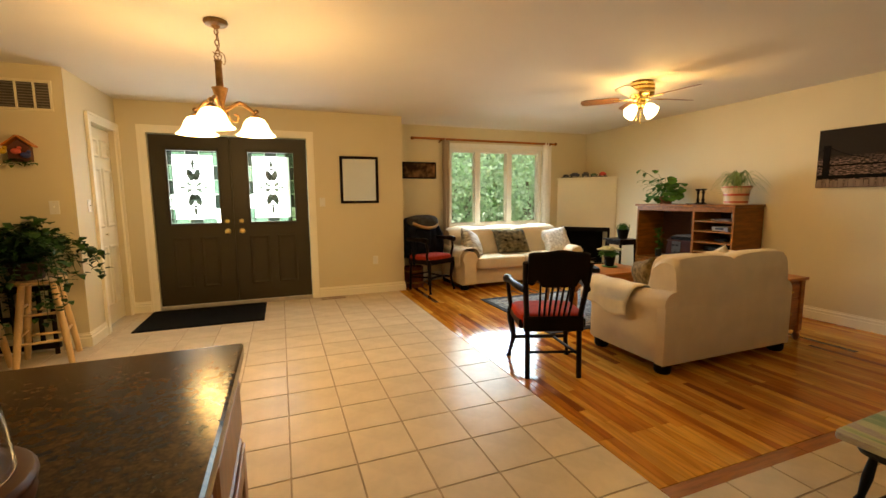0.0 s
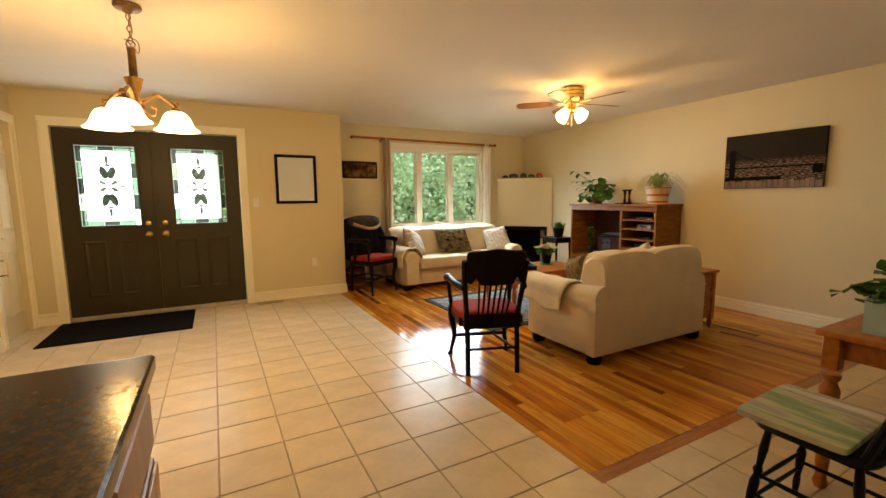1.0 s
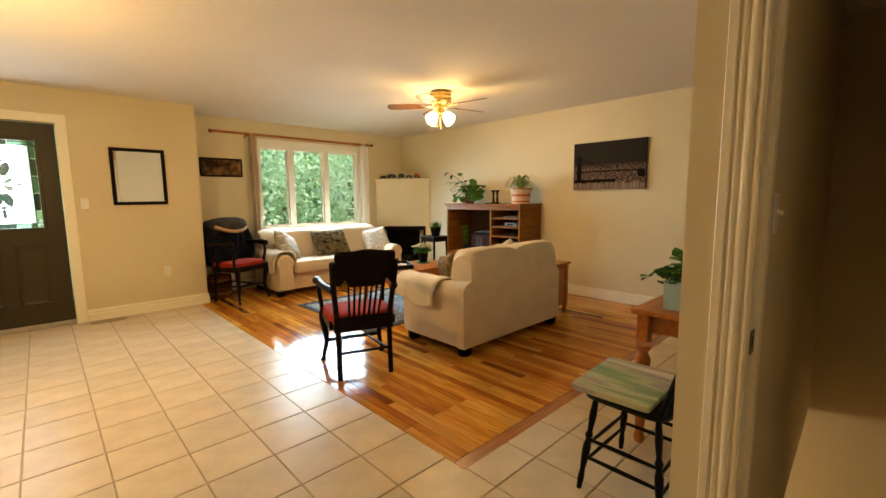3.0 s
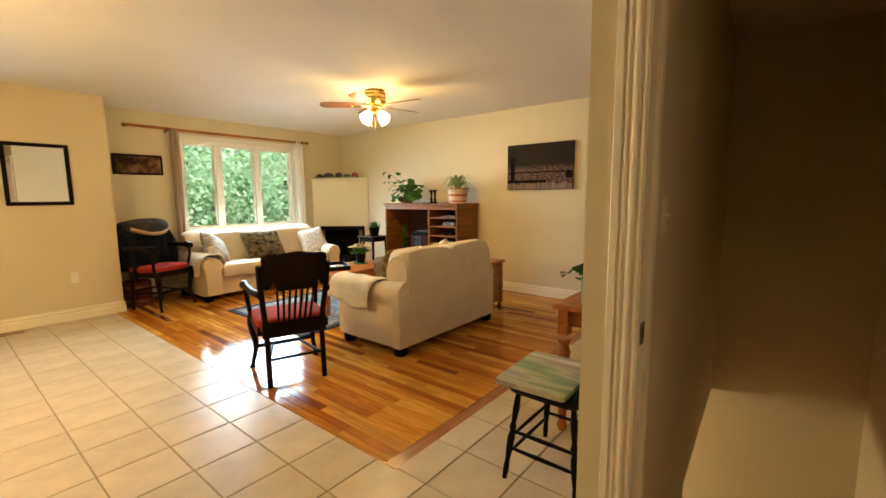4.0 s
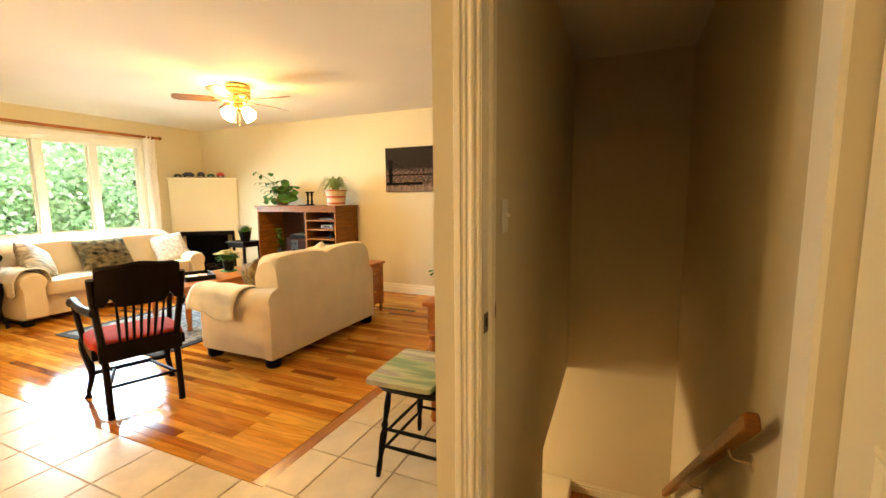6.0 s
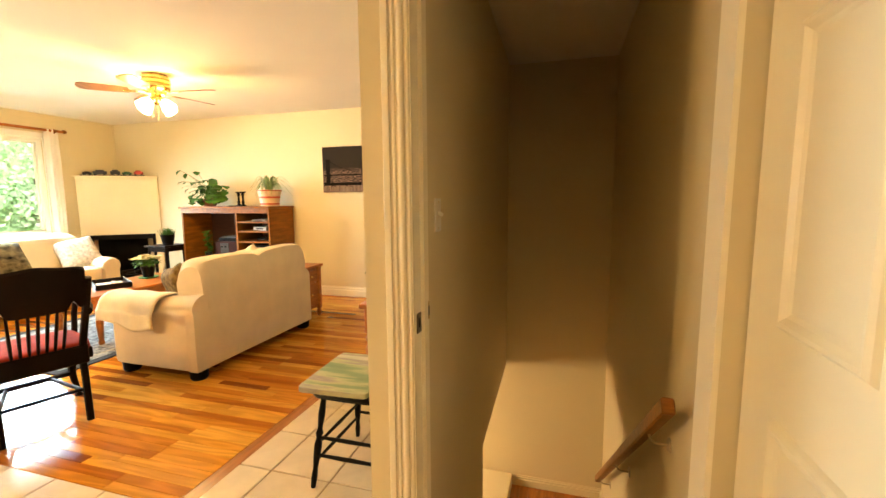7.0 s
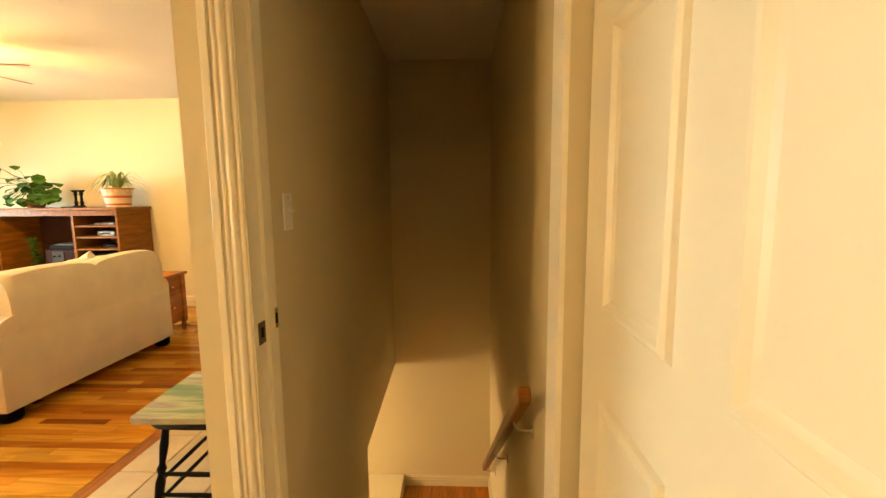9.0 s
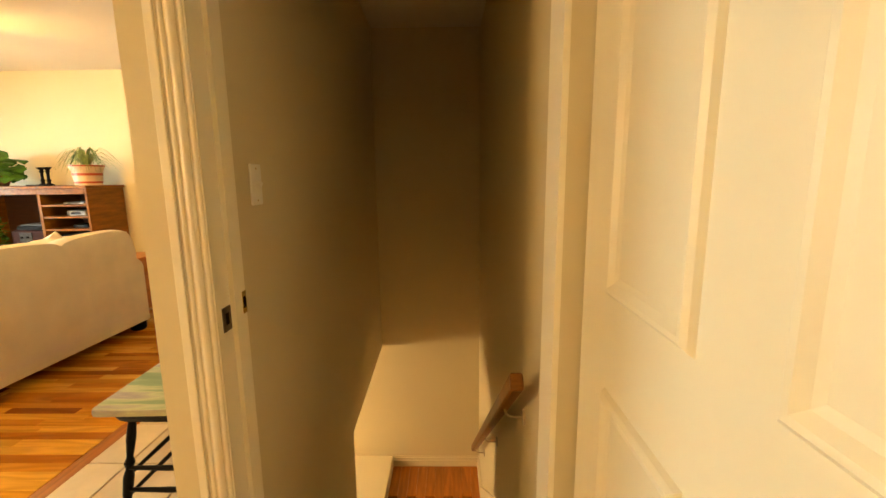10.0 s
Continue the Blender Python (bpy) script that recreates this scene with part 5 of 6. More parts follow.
# coat over the back of the far chair
t = thing("denim_jacket", "navy blue jacket with a tan collar draped over a chair back", "jacket", 2.14, 5.66, 0.0, -156)
t.scale = (0.95, 1, 1.03)
M_NAVY = mat("navy_cloth", (0.008, 0.009, 0.014), 0.9, spec=0.05, vary=0.4, scale=9, bump=0.4, bump_scale=120)
M_DENIM = mat("dark_denim", (0.05, 0.048, 0.046), 0.9, spec=0.05, vary=0.35, scale=12, bump=0.4, bump_scale=160)
bm = bmesh.new()
rng = random.Random(8)
g = []
n = 26
for i in range(n + 1):
    u = -1 + 2 * i / n
    row = []
    for k, (yy, zz) in enumerate(((-0.1, 0.5), (-0.1, 0.6), (-0.11, 0.73), (-0.14, 0.85), (-0.2, 0.96), (-0.27, 0.985), (-0.33, 0.95), (-0.36, 0.84), (-0.37, 0.74), (-0.37, 0.62), (-0.36, 0.48))):
        wv = 0.02 * math.sin(u * 7 + k * 0.8) + 0.014 * math.sin(u * 15 + k)
        row.append(bm.verts.new((u * (0.31 + 0.02 * math.sin(k)), yy + wv, zz - 0.1 * abs(u) ** 3 + 0.01 * math.sin(u * 11) - (0.05 * abs(math.sin(u * 4)) if k in (0, 10) else 0))))
    g.append(row)
for i in range(n):
    for k in range(10):
        bm.faces.new((g[i][k], g[i + 1][k], g[i + 1][k + 1], g[i][k + 1]))
ob = part("body", bm, M_NAVY, t, "", True)
md = ob.modifiers.new("thick", "SOLIDIFY")
md.thickness = 0.02
bm = bmesh.new()
puff(bm, (0.0, -0.2, 0.935), (0.27, 0.15, 0.1), 0.75, 24, 12)
part("collar_fold", bm, M_DENIM, t, "faded denim fold", True)
bm = bmesh.new()
tube(bm, curve([(-0.26, -0.14, 0.92), (-0.12, -0.055, 0.87), (0.08, -0.045, 0.865), (0.27, -0.12, 0.93)], 8), 0.02, 8)
part("trim", bm, mat("tan_fleece", (0.4, 0.27, 0.13), 0.95, vary=0.2, scale=40, bump=0.6), t, "tan fleece trim", True)
for s in (-1, 1):
    bm = bmesh.new()
    tube(bm, curve([(s * 0.22, -0.24, 0.88), (s * 0.255, -0.25, 0.76), (s * 0.26, -0.24, 0.64), (s * 0.235, -0.26, 0.5)], 6), [0.055] * 12 + [0.05] * 7, 10)
    part("sleeve", bm, M_NAVY, t, "", True)

t = thing("wooden_bucket", "reddish-brown staved wooden bucket on the floor behind a chair", "bucket", 1.95, 5.98, 0)
M_STAVE = mat("bucket_stave", (0.11, 0.03, 0.012), 0.5, spec=0.25, vary=0.35, scale=8, stretch=(4, 4, 0.6), per_object=0.3)
for k in range(16):
    a = 6.283185 * k / 16
    bm = bmesh.new()
    box(bm, (0, 0, 0.15), (0.056, 0.014, 0.3), 0.003, pose(0.14 * math.cos(a), 0.14 * math.sin(a), 0, 0, 0, math.degrees(a) + 90))
    part("stave", bm, M_STAVE, t)
for z in (0.06, 0.23):
    bm = bmesh.new()
    lathe(bm, [(0.149, z), (0.151, z), (0.151, z + 0.025), (0.149, z + 0.025)], 32)
    part("hoop", bm, M_BRONZE, t)
bm = bmesh.new()
lathe(bm, [(0.0, 0.02), (0.128, 0.02), (0.128, 0.035), (0.0, 0.035)], 24)
part("bottom", bm, M_STAVE, t)

# ---- rug, coffee table and what lies on it ----
t = thing("area_rug", "dark blue-grey patterned area rug on the oak floor", "rug", 3.35, 4.05, 0)
M_RUG = mat("patterned_rug", (0.03, 0.035, 0.045), 0.95, scale=22, colour2=(0.3, 0.3, 0.3), bump=0.5, bump_scale=300, fine=0.2)
M_RUGB = mat("rug_border", (0.012, 0.012, 0.016), 0.95, vary=0.3, scale=20, bump=0.5, bump_scale=300)
part("field", boxes(((0, 0, 0.004), (1.6, 1.36, 0.008))), M_RUG, t)
bm = bmesh.new()
for q in ((-0.86, 0.86, -0.76, -0.68), (-0.86, 0.86, 0.68, 0.76), (-0.86, -0.8, -0.68, 0.68), (0.8, 0.86, -0.68, 0.68)):
    span(bm, *q, 0, 0.009)
part("border", bm, M_RUGB, t)
bm = bmesh.new()
for q in ((-0.7, 0.7, -0.6, -0.585), (-0.7, 0.7, 0.585, 0.6), (-0.7, -0.685, -0.585, 0.585), (0.685, 0.7, -0.585, 0.585)):
    span(bm, *q, 0.008, 0.01)
part("inner_band", bm, mat("rug_cream", (0.35, 0.32, 0.26), 0.95, vary=0.2, scale=30), t)

t = thing("coffee_table", "reddish-brown wooden coffee table with turned legs", "table", 3.56, 3.93, 0.01)
part("tabletop", box(bmesh.new(), (0, 0, 0.435), (1.12, 0.62, 0.03), 0.008, None, 2), M_PINE, t)
bm = bmesh.new()
for q in ((-0.5, 0.5, -0.27, -0.25), (-0.5, 0.5, 0.25, 0.27), (-0.5, -0.48, -0.25, 0.25), (0.48, 0.5, -0.25, 0.25)):
    span(bm, *q, 0.33, 0.42)
part("apron", bm, M_PINE, t)
for sx in (-1, 1):
    for sy in (-1, 1):
        bm = bmesh.new()
        turned_leg(bm, Matrix.Translation((sx * 0.49, sy * 0.255, 0)), 0.42, 0.026)
        span(bm, sx * 0.49 - 0.032, sx * 0.49 + 0.032, sy * 0.255 - 0.032, sy * 0.255 + 0.032, 0.32, 0.42, 0.004)
        part("leg", bm, M_PINE, t, "", True)
t = thing("serving_tray", "dark wooden tray with papers and small shells", "tray", 3.4, 3.96, 0.4605, -118)
part("base", box(bmesh.new(), (0, 0, 0.006), (0.4, 0.28, 0.012), 0.002), M_DARKWOOD, t)
bm = bmesh.new()
for q in ((-0.2, 0.2, -0.14, -0.128), (-0.2, 0.2, 0.128, 0.14), (-0.2, -0.188, -0.128, 0.128), (0.188, 0.2, -0.128, 0.128)):
    span(bm, *q, 0.012, 0.05, 0.002)
part("rim", bm, M_DARKWOOD, t)
for q in ((0.0, 0.17, -0.09, 0.08, 0.012, 0.02), (-0.16, -0.02, -0.1, 0.1, 0.012, 0.016)):
    bm = bmesh.new()
    span(bm, *q)
    part("booklet", bm, M_WHITE, t, "pale booklet")
for k in range(4):
    bm = bmesh.new()
    puff(bm, (0.02 + 0.04 * k, 0.02 + 0.02 * (k % 2), 0.035), (0.03, 0.022, 0.016), 0.9, 12, 8)
    part("shell", bm, mat("pink_shell", (0.6, 0.42, 0.32), 0.5, vary=0.2), t, "", True)
t = thing("flower_pot", "white chrysanthemum in a black pot on a green saucer", "plant", 3.84, 4.02, 0.4605)
bm = bmesh.new()
lathe(bm, [(0.0, 0.0), (0.085, 0.0), (0.092, 0.012), (0.08, 0.01), (0.0, 0.008)], 24)
part("saucer", bm, mat("green_plastic", (0.02, 0.2, 0.04), 0.4, vary=0.1), t, "green plastic saucer", True)
bm = bmesh.new()
lathe(bm, [(0.05, 0.01), (0.066, 0.12), (0.07, 0.125), (0.063, 0.125), (0.0, 0.11)], 24)
part("pot", bm, M_BLACK, t, "black plastic pot", True)
rng = random.Random(12)
bm = bmesh.new()
for k in range(130):
    a, r = rng.uniform(0, 6.28), rng.uniform(0.0, 0.1)
    pane_leaf(bm, Vector((math.cos(a) * r, math.sin(a) * r, 0.13 + rng.uniform(0, 0.05))), (math.cos(a), math.sin(a), rng.uniform(-0.2, 0.8)), 0.05, rng)
tagged(part("leaves", bm, M_LEAF, t), kind="stuff")
M_BLOOM = mat("cream_blossom", (0.7, 0.66, 0.4), 0.7, vary=0.15, scale=40)
for k in range(24):
    a, r = k * 2.4, 0.026 * math.sqrt(k)
    bm = bmesh.new()
    c = Vector((math.cos(a) * r, math.sin(a) * r, 0.235 - r * 0.3 + rng.uniform(-0.008, 0.008)))
    for j in range(12):
        pane_leaf(bm, c, (math.cos(j * 0.52), math.sin(j * 0.52), 0.25 + 0.3 * (j % 2)), 0.042, rng, 0.0)
    part("blossom", bm, M_BLOOM, t)

# ---- media cabinet ----
t = thing("media_cabinet", "brown wooden media cabinet with open compartments and shelves", "cabinet", 4.85, 3.93, 0, -90)
# local x runs along the wall, y towards the wall, front at y = 0
CW, CD, CH = 1.38, 0.49, 1.2
bm = bmesh.new()
span(bm, -CW / 2 - 0.02, CW / 2 + 0.02, -0.025, CD, CH - 0.03, CH, 0.006)
part("top", bm, M_CHERRY, t)
for x in (-CW / 2, CW / 2 - 0.028):
    bm = bmesh.new()
    span(bm, x, x + 0.028, 0, CD, 0, CH - 0.03, 0.003)
    part("side_panel", bm, M_CHERRY, t)
XD = 0.185
bm = bmesh.new()
span(bm, XD - 0.014, XD + 0.014, 0.003, CD - 0.02, 0.44, CH - 0.03)
part("divider", bm, M_CHERRY, t)
bm = bmesh.new()
span(bm, -CW / 2 + 0.028, CW / 2 - 0.028, CD - 0.02, CD - 0.008, 0.06, CH - 0.03)
part("back_panel", bm, mat("cabinet_back", (0.055, 0.018, 0.006), 0.6, vary=0.2, stretch=(1, 1, 6)), t)
bm = bmesh.new()
span(bm, -CW / 2 + 0.028, CW / 2 - 0.028, 0.003, CD - 0.02, 0.44, 0.475)
part("shelf", bm, M_CHERRY, t)
for z in (0.63, 0.75, 0.88, 1.0):
    bm = bmesh.new()
    span(bm, XD + 0.014, CW / 2 - 0.028, 0.006, CD - 0.02, z - 0.009, z + 0.009)
    part("shelf", bm, M_CHERRY, t)
bm = bmesh.new()
span(bm, -CW / 2 + 0.028, CW / 2 - 0.028, 0.0, 0.02, CH - 0.085, CH - 0.03)
part("top_rail", bm, M_CHERRY, t)
for x0, x1 in ((-CW / 2 + 0.032, -0.008), (-0.004, CW / 2 - 0.032)):
    bm = bmesh.new()
    span(bm, x0, x1, 0.002, 0.022, 0.08, 0.435, 0.004)
    d = part("door", bm, M_CHERRY, t)
    bm = bmesh.new()
    lathe(bm, [(0.008, 0), (0.007, 0.012), (0.015, 0.02), (0.01, 0.028), (0, 0.03)], 12, pose((x0 + x1) / 2, 0.002, 0.3, 90))
    part("knob", bm, M_BRASS, d, "", True)
bm = bmesh.new()
span(bm, -CW / 2 + 0.028, CW / 2 - 0.028, 0.03, 0.05, 0, 0.08)
part("plinth", bm, M_CHERRY, t)


def in_cabinet(name, label, category, x, y, z):
    """A thing placed in the cabinet's own axes."""
    q = thing(name, label, category)
    q.matrix_world = pose(4.85, 3.93, 0, 0, 0, -90) @ Matrix.Translation((x, y, z))
    return q


q = in_cabinet("stereo_receiver", "dark stereo box with turntable lid in the cabinet", "stereo", -0.06, 0.26, 0.475)
part("body", box(bmesh.new(), (0, 0, 0.13), (0.42, 0.3, 0.26), 0.006), mat("stereo_case", (0.03, 0.008, 0.005), 0.6, spec=0.08, vary=0.2), q)
part("front_panel", boxes(((-0.06, -0.153, 0.14), (0.13, 0.006, 0.2))), mat("grey_panel", (0.04, 0.037, 0.033), 0.7, 0.0, spec=0.2, vary=0.3, scale=40), q)
for k in range(4):
    bm = bmesh.new()
    lathe(bm, [(0.011, 0), (0.01, 0.012), (0, 0.013)], 12, pose(-0.1 + 0.03 * k, -0.156, 0.19 - 0.09 * (k % 2), 90))
    part("dial", bm, M_BLACK, q)
part("lid", box(bmesh.new(), (0.02, 0, 0.285), (0.36, 0.28, 0.045), 0.006), M_BLACK, q, "dark turntable lid")
part("platter", boxes(((0.02, 0, 0.316), (0.3, 0.24, 0.012))), mat("grey_platter", (0.05, 0.045, 0.04), 0.6, 0.0), q)
q = in_cabinet("green_bottle_plant", "tall narrow leafy plant in the open compartment", "plant", -0.48, 0.2, 0.475)
bm = bmesh.new()
lathe(bm, [(0.035, 0), (0.045, 0.07), (0.04, 0.1), (0.0, 0.1)], 16)
part("pot", bm, M_TOY["black"], q, "", True)
bm = bmesh.new()
rng = random.Random(21)
for k in range(40):
    pane_leaf(bm, Vector((rng.gauss(0, 0.015), rng.gauss(0, 0.015), 0.1 + 0.007 * k)), (rng.uniform(-1, 1), rng.uniform(-1, 1), rng.uniform(0, 0.8)), 0.06, rng)
part("leaves", bm, M_LEAF, q)
M_SILVER = mat("silver_plastic", (0.5, 0.5, 0.5), 0.3, 0.4, vary=0.1)
for x, z, s, m_, l in ((0.43, 1.009, (0.22, 0.2, 0.02), M_SILVER, "flat silver disc player on a shelf"), (0.44, 0.889, (0.2, 0.2, 0.05), M_SILVER, "silver console box on a shelf"), (0.45, 0.759, (0.16, 0.16, 0.035), M_BLACK, "small black set-top box on a shelf"), (0.42, 0.639, (0.3, 0.26, 0.06), M_BLACK, "black media player on a shelf")):
    q = in_cabinet("media_player", l, "electronics", x, 0.22, z)
    part("case", box(bmesh.new(), (0, 0, s[2] / 2), s, 0.005), m_, q)
    part("front", boxes(((0, -s[1] / 2 - 0.002, s[2] / 2), (s[0] * 0.5, 0.004, s[2] * 0.4))), M_TOY["black"], q)
q = in_cabinet("white_cup", "small white cup on a cabinet shelf", "cup", 0.59, 0.15, 1.009)
bm = bmesh.new()
lathe(bm, [(0.025, 0), (0.032, 0.02), (0.034, 0.08), (0.03, 0.08), (0.028, 0.01), (0, 0.01)], 16)
part("bowl", bm, M_WHITE, q, "", True)

# plants and candlesticks on the cabinet
q = in_cabinet("potted_plant", "leafy green plant in a brown woven pot on the cabinet", "plant", -0.42, 0.22, CH)
bm = bmesh.new()
lathe(bm, [(0.07, 0), (0.105, 0.08), (0.115, 0.1), (0.1, 0.1), (0, 0.09)], 20)
part("pot", bm, mat("brown_basket", (0.16, 0.06, 0.025), 0.8, vary=0.3, scale=40, bump=0.8, bump_scale=100), q)
rng = random.Random(31)
bm, bs = bmesh.new(), bmesh.new()
for k in range(74):
    a = rng.uniform(0, 6.28)
    r = rng.uniform(0.05, 0.25)
    if k > 66:
        tip = Vector((-0.16 - rng.uniform(0.02, 0.24), rng.uniform(-0.15, 0.1), rng.uniform(0.0, 0.5)))
    elif k > 58:
        tip = Vector((rng.uniform(-0.2, 0.24), -0.12, rng.uniform(0.06, 0.16)))
    else:
        tip = Vector((math.cos(a) * r * 1.1, -0.02 + math.sin(a) * r * 0.8, 0.1 + rng.uniform(0.0, 0.3) * (1.2 - 2 * r)))
    st = curve([(0, 0, 0.08), tuple(tip * 0.45 + Vector((0, 0, 0.13))), tuple(tip)], 4)
    tube(bs, st, 0.0025, 4)
    pane_leaf(bm, tip, (math.cos(a) * 0.6, math.sin(a) * 0.4 - 0.4, rng.uniform(-1.3, -0.2)), rng.uniform(0.065, 0.095), rng, 0.12, 1.9)
part("stem", bs, M_LEAF, q)
part("leaves", bm, M_LEAF, q)
for x in (0.1, 0.19):
    q = in_cabinet("candlestick", "turned black candlestick on the cabinet", "candlestick", x, 0.17 - (x - 0.1) * 0.3, CH)
    bm = bmesh.new()
    lathe(bm, [(r * 1.25, h * 1.08) for r, h in ((0.035, 0), (0.03, 0.012), (0.012, 0.025), (0.012, 0.04), (0.018, 0.05), (0.01, 0.065), (0.01, 0.12), (0.018, 0.135), (0.01, 0.145), (0.022, 0.16), (0.03, 0.165), (0.03, 0.175), (0.0, 0.175))], 16)
    part("stem", bm, M_BLACK, q, "", True)
q = in_cabinet("wooden_tray", "small dark tray under the candlesticks", "tray", 0.15, 0.06, CH)
part("base", box(bmesh.new(), (0, 0, 0.006), (0.2, 0.07, 0.012), 0.003), M_BLACK, q)
M_GLAZE = mat("red_glaze", (0.4, 0.06, 0.03), 0.4, vary=0.2)
q = in_cabinet("spider_plant", "spider plant in a cream and red painted pot", "plant", 0.54, 0.22, CH)
bm = bmesh.new()
lathe(bm, [(0.115, 0), (0.132, 0.15), (0.152, 0.19), (0.152, 0.21), (0.137, 0.21), (0, 0.19)], 28)
part("pot", bm, mat("cream_glazed_pot", (0.62, 0.46, 0.3), 0.4, vary=0.2, scale=12), q, "", True)
for z0, z1, r0, r1 in ((0.02, 0.04, 0.1185, 0.121), (0.1, 0.125, 0.128, 0.1305), (0.192, 0.207, 0.1535, 0.1535)):
    bm = bmesh.new()
    lathe(bm, [(r0, z0), (r1, z1)], 28)
    part("painted_band", bm, M_GLAZE, q, "", True)
rng = random.Random(41)
bm = bmesh.new()
for k in range(90):
    a = rng.uniform(0, 6.28)
    r = rng.uniform(0.14, 0.38)
    u = Vector((math.cos(a), math.sin(a) * 0.75, 0))
    sd = Vector((-u.y, u.x, 0)) * 0.011
    pts = curve([Vector((0, 0, 0.18)), u * r * 0.45 + Vector((0, 0, 0.2 + rng.uniform(0.07, 0.19))), u * r + Vector((0, 0, 0.16 + rng.uniform(-0.06, 0.08)))], 4)
    prev = None
    for i, p in enumerate(pts):
        wd = sd * (1 - i / (len(pts) - 0.5))
        cur = (bm.verts.new(p + wd), bm.verts.new(p - wd))
        if prev:
            bm.faces.new((prev[0], cur[0], cur[1], prev[1]))
        prev = cur
part("leaves", bm, mat("spider_leaf", (0.16, 0.24, 0.07), 0.5, vary=0.35, scale=20), q)

# small black stand with a grass plant
t = thing("plant_stand", "small dark wooden plant stand beside the fireplace", "side table", 4.8, 4.86, 0)
bm = bmesh.new()
box(bm, (0, 0, 0.68), (0.34, 0.36, 0.025), 0.008, None, 2)
part("tabletop", bm, M_DARKWOOD, t)
bm = bmesh.new()
for q in ((-0.14, 0.14, -0.15, -0.135), (-0.14, 0.14, 0.135, 0.15), (-0.14, -0.125, -0.135, 0.135), (0.125, 0.14, -0.135, 0.135)):
    span(bm, *q, 0.61, 0.668)
part("apron", bm, M_DARKWOOD, t)
for sx in (-1, 1):
    for sy in (-1, 1):
        bm = bmesh.new()
        tube(bm, [(sx * 0.145, sy * 0.155, 0), (sx * 0.13, sy * 0.14, 0.66)], [0.011, 0.017], 8)
        part("leg", bm, M_DARKWOOD, t, "", True)
t = thing("grass_plant", "short green grass plant in a dark pot on the stand", "plant", 4.78, 4.8, 0.6925)
bm = bmesh.new()
lathe(bm, [(0.06, 0), (0.085, 0.13), (0.09, 0.14), (0.08, 0.14), (0, 0.12)], 20)
part("pot", bm, M_BLACK, t, "", True)
rng = random.Random(51)
bm = bmesh.new()
for k in range(260):
    a, r = rng.uniform(0, 6.28), rng.uniform(0, 0.08)
    p = Vector((math.cos(a) * r, math.sin(a) * r, 0.12))
    d = Vector((math.cos(a) * r * 6 + rng.gauss(0, 0.15), math.sin(a) * r * 6 + rng.gauss(0, 0.15), 1)).normalized()
    s = Vector((-d.y, d.x, 0.01)).normalized() * 0.004
    e = p + d * rng.uniform(0.08, 0.13)
    bm.faces.new([bm.verts.new(v) for v in (p + s, p - s, e)])
tagged(part("blades", bm, M_LEAF, t), kind="stuff")

# end table by the loveseat
t = thing("end_table", "reddish-brown wooden end table with two drawers", "table", 4.28, 2.56, 0)
part("tabletop", box(bmesh.new(), (0, 0, 0.565), (0.44, 0.54, 0.028), 0.008, None, 2), M_PINE, t)
bm = bmesh.new()
for q in ((-0.18, 0.18, -0.23, -0.21), (-0.18, 0.18, 0.21, 0.23), (-0.18, -0.16, -0.21, 0.21), (0.16, 0.18, -0.21, 0.21)):
    span(bm, *q, 0.1, 0.55)
part("body", bm, M_PINE, t)
part("bottom", boxes(((0, 0, 0.11), (0.32, 0.42, 0.02))), M_PINE, t)
for z, h in ((0.46, 0.13), (0.26, 0.24)):
    for rz in (0, 180):
        m = pose(0, 0, z, 0, 0, rz)
        bm = bmesh.new()
        box(bm, (0, -0.237, 0), (0.29, 0.014, h), 0.004, m)
        d = part("drawer_front", bm, M_PINE, t)
        bm = bmesh.new()
        lathe(bm, [(0.008, 0), (0.007, 0.012), (0.014, 0.02), (0.01, 0.028), (0, 0.03)], 12, m @ pose(0, -0.244, 0, 90))
        part("knob", bm, M_BRASS, d, "", True)
for sx in (-1, 1):
    for sy in (-1, 1):
        bm = bmesh.new()
        lathe(bm, [(0.014, 0), (0.024, 0.02), (0.028, 0.05), (0.018, 0.075), (0.026, 0.09), (0.0, 0.09)], 14, Matrix.Translation((sx * 0.175, sy * 0.225, 0)))
        span(bm, sx * 0.175 - 0.028, sx * 0.175 + 0.028, sy * 0.225 - 0.028, sy * 0.225 + 0.028, 0.085, 0.551, 0.006)
        part("leg", bm, M_PINE, t, "", True)

# ---- ceiling fan ----
t = thing("ceiling_fan", "brass ceiling fan with wooden blades and four lit glass shades", "fan", 3.53, 3.34, CEIL)
bm = bmesh.new()
lathe(bm, [(0.0, -0.19), (0.05, -0.188), (0.075, -0.175), (0.08, -0.15), (0.1, -0.142), (0.118, -0.128), (0.11, -0.12), (0.12, -0.112), (0.12, -0.09), (0.11, -0.083), (0.122, -0.075), (0.122, -0.055), (0.112, -0.048), (0.12, -0.04), (0.116, -0.02), (0.1, -0.012), (0.105, 0.0)], 40)
part("motor_housing", bm, M_BRASS, t, "polished brass housing", True)
M_BLADE = mat("fan_blade_wood", (0.2, 0.095, 0.038), 0.4, vary=0.25, stretch=(1, 8, 1), scale=5)
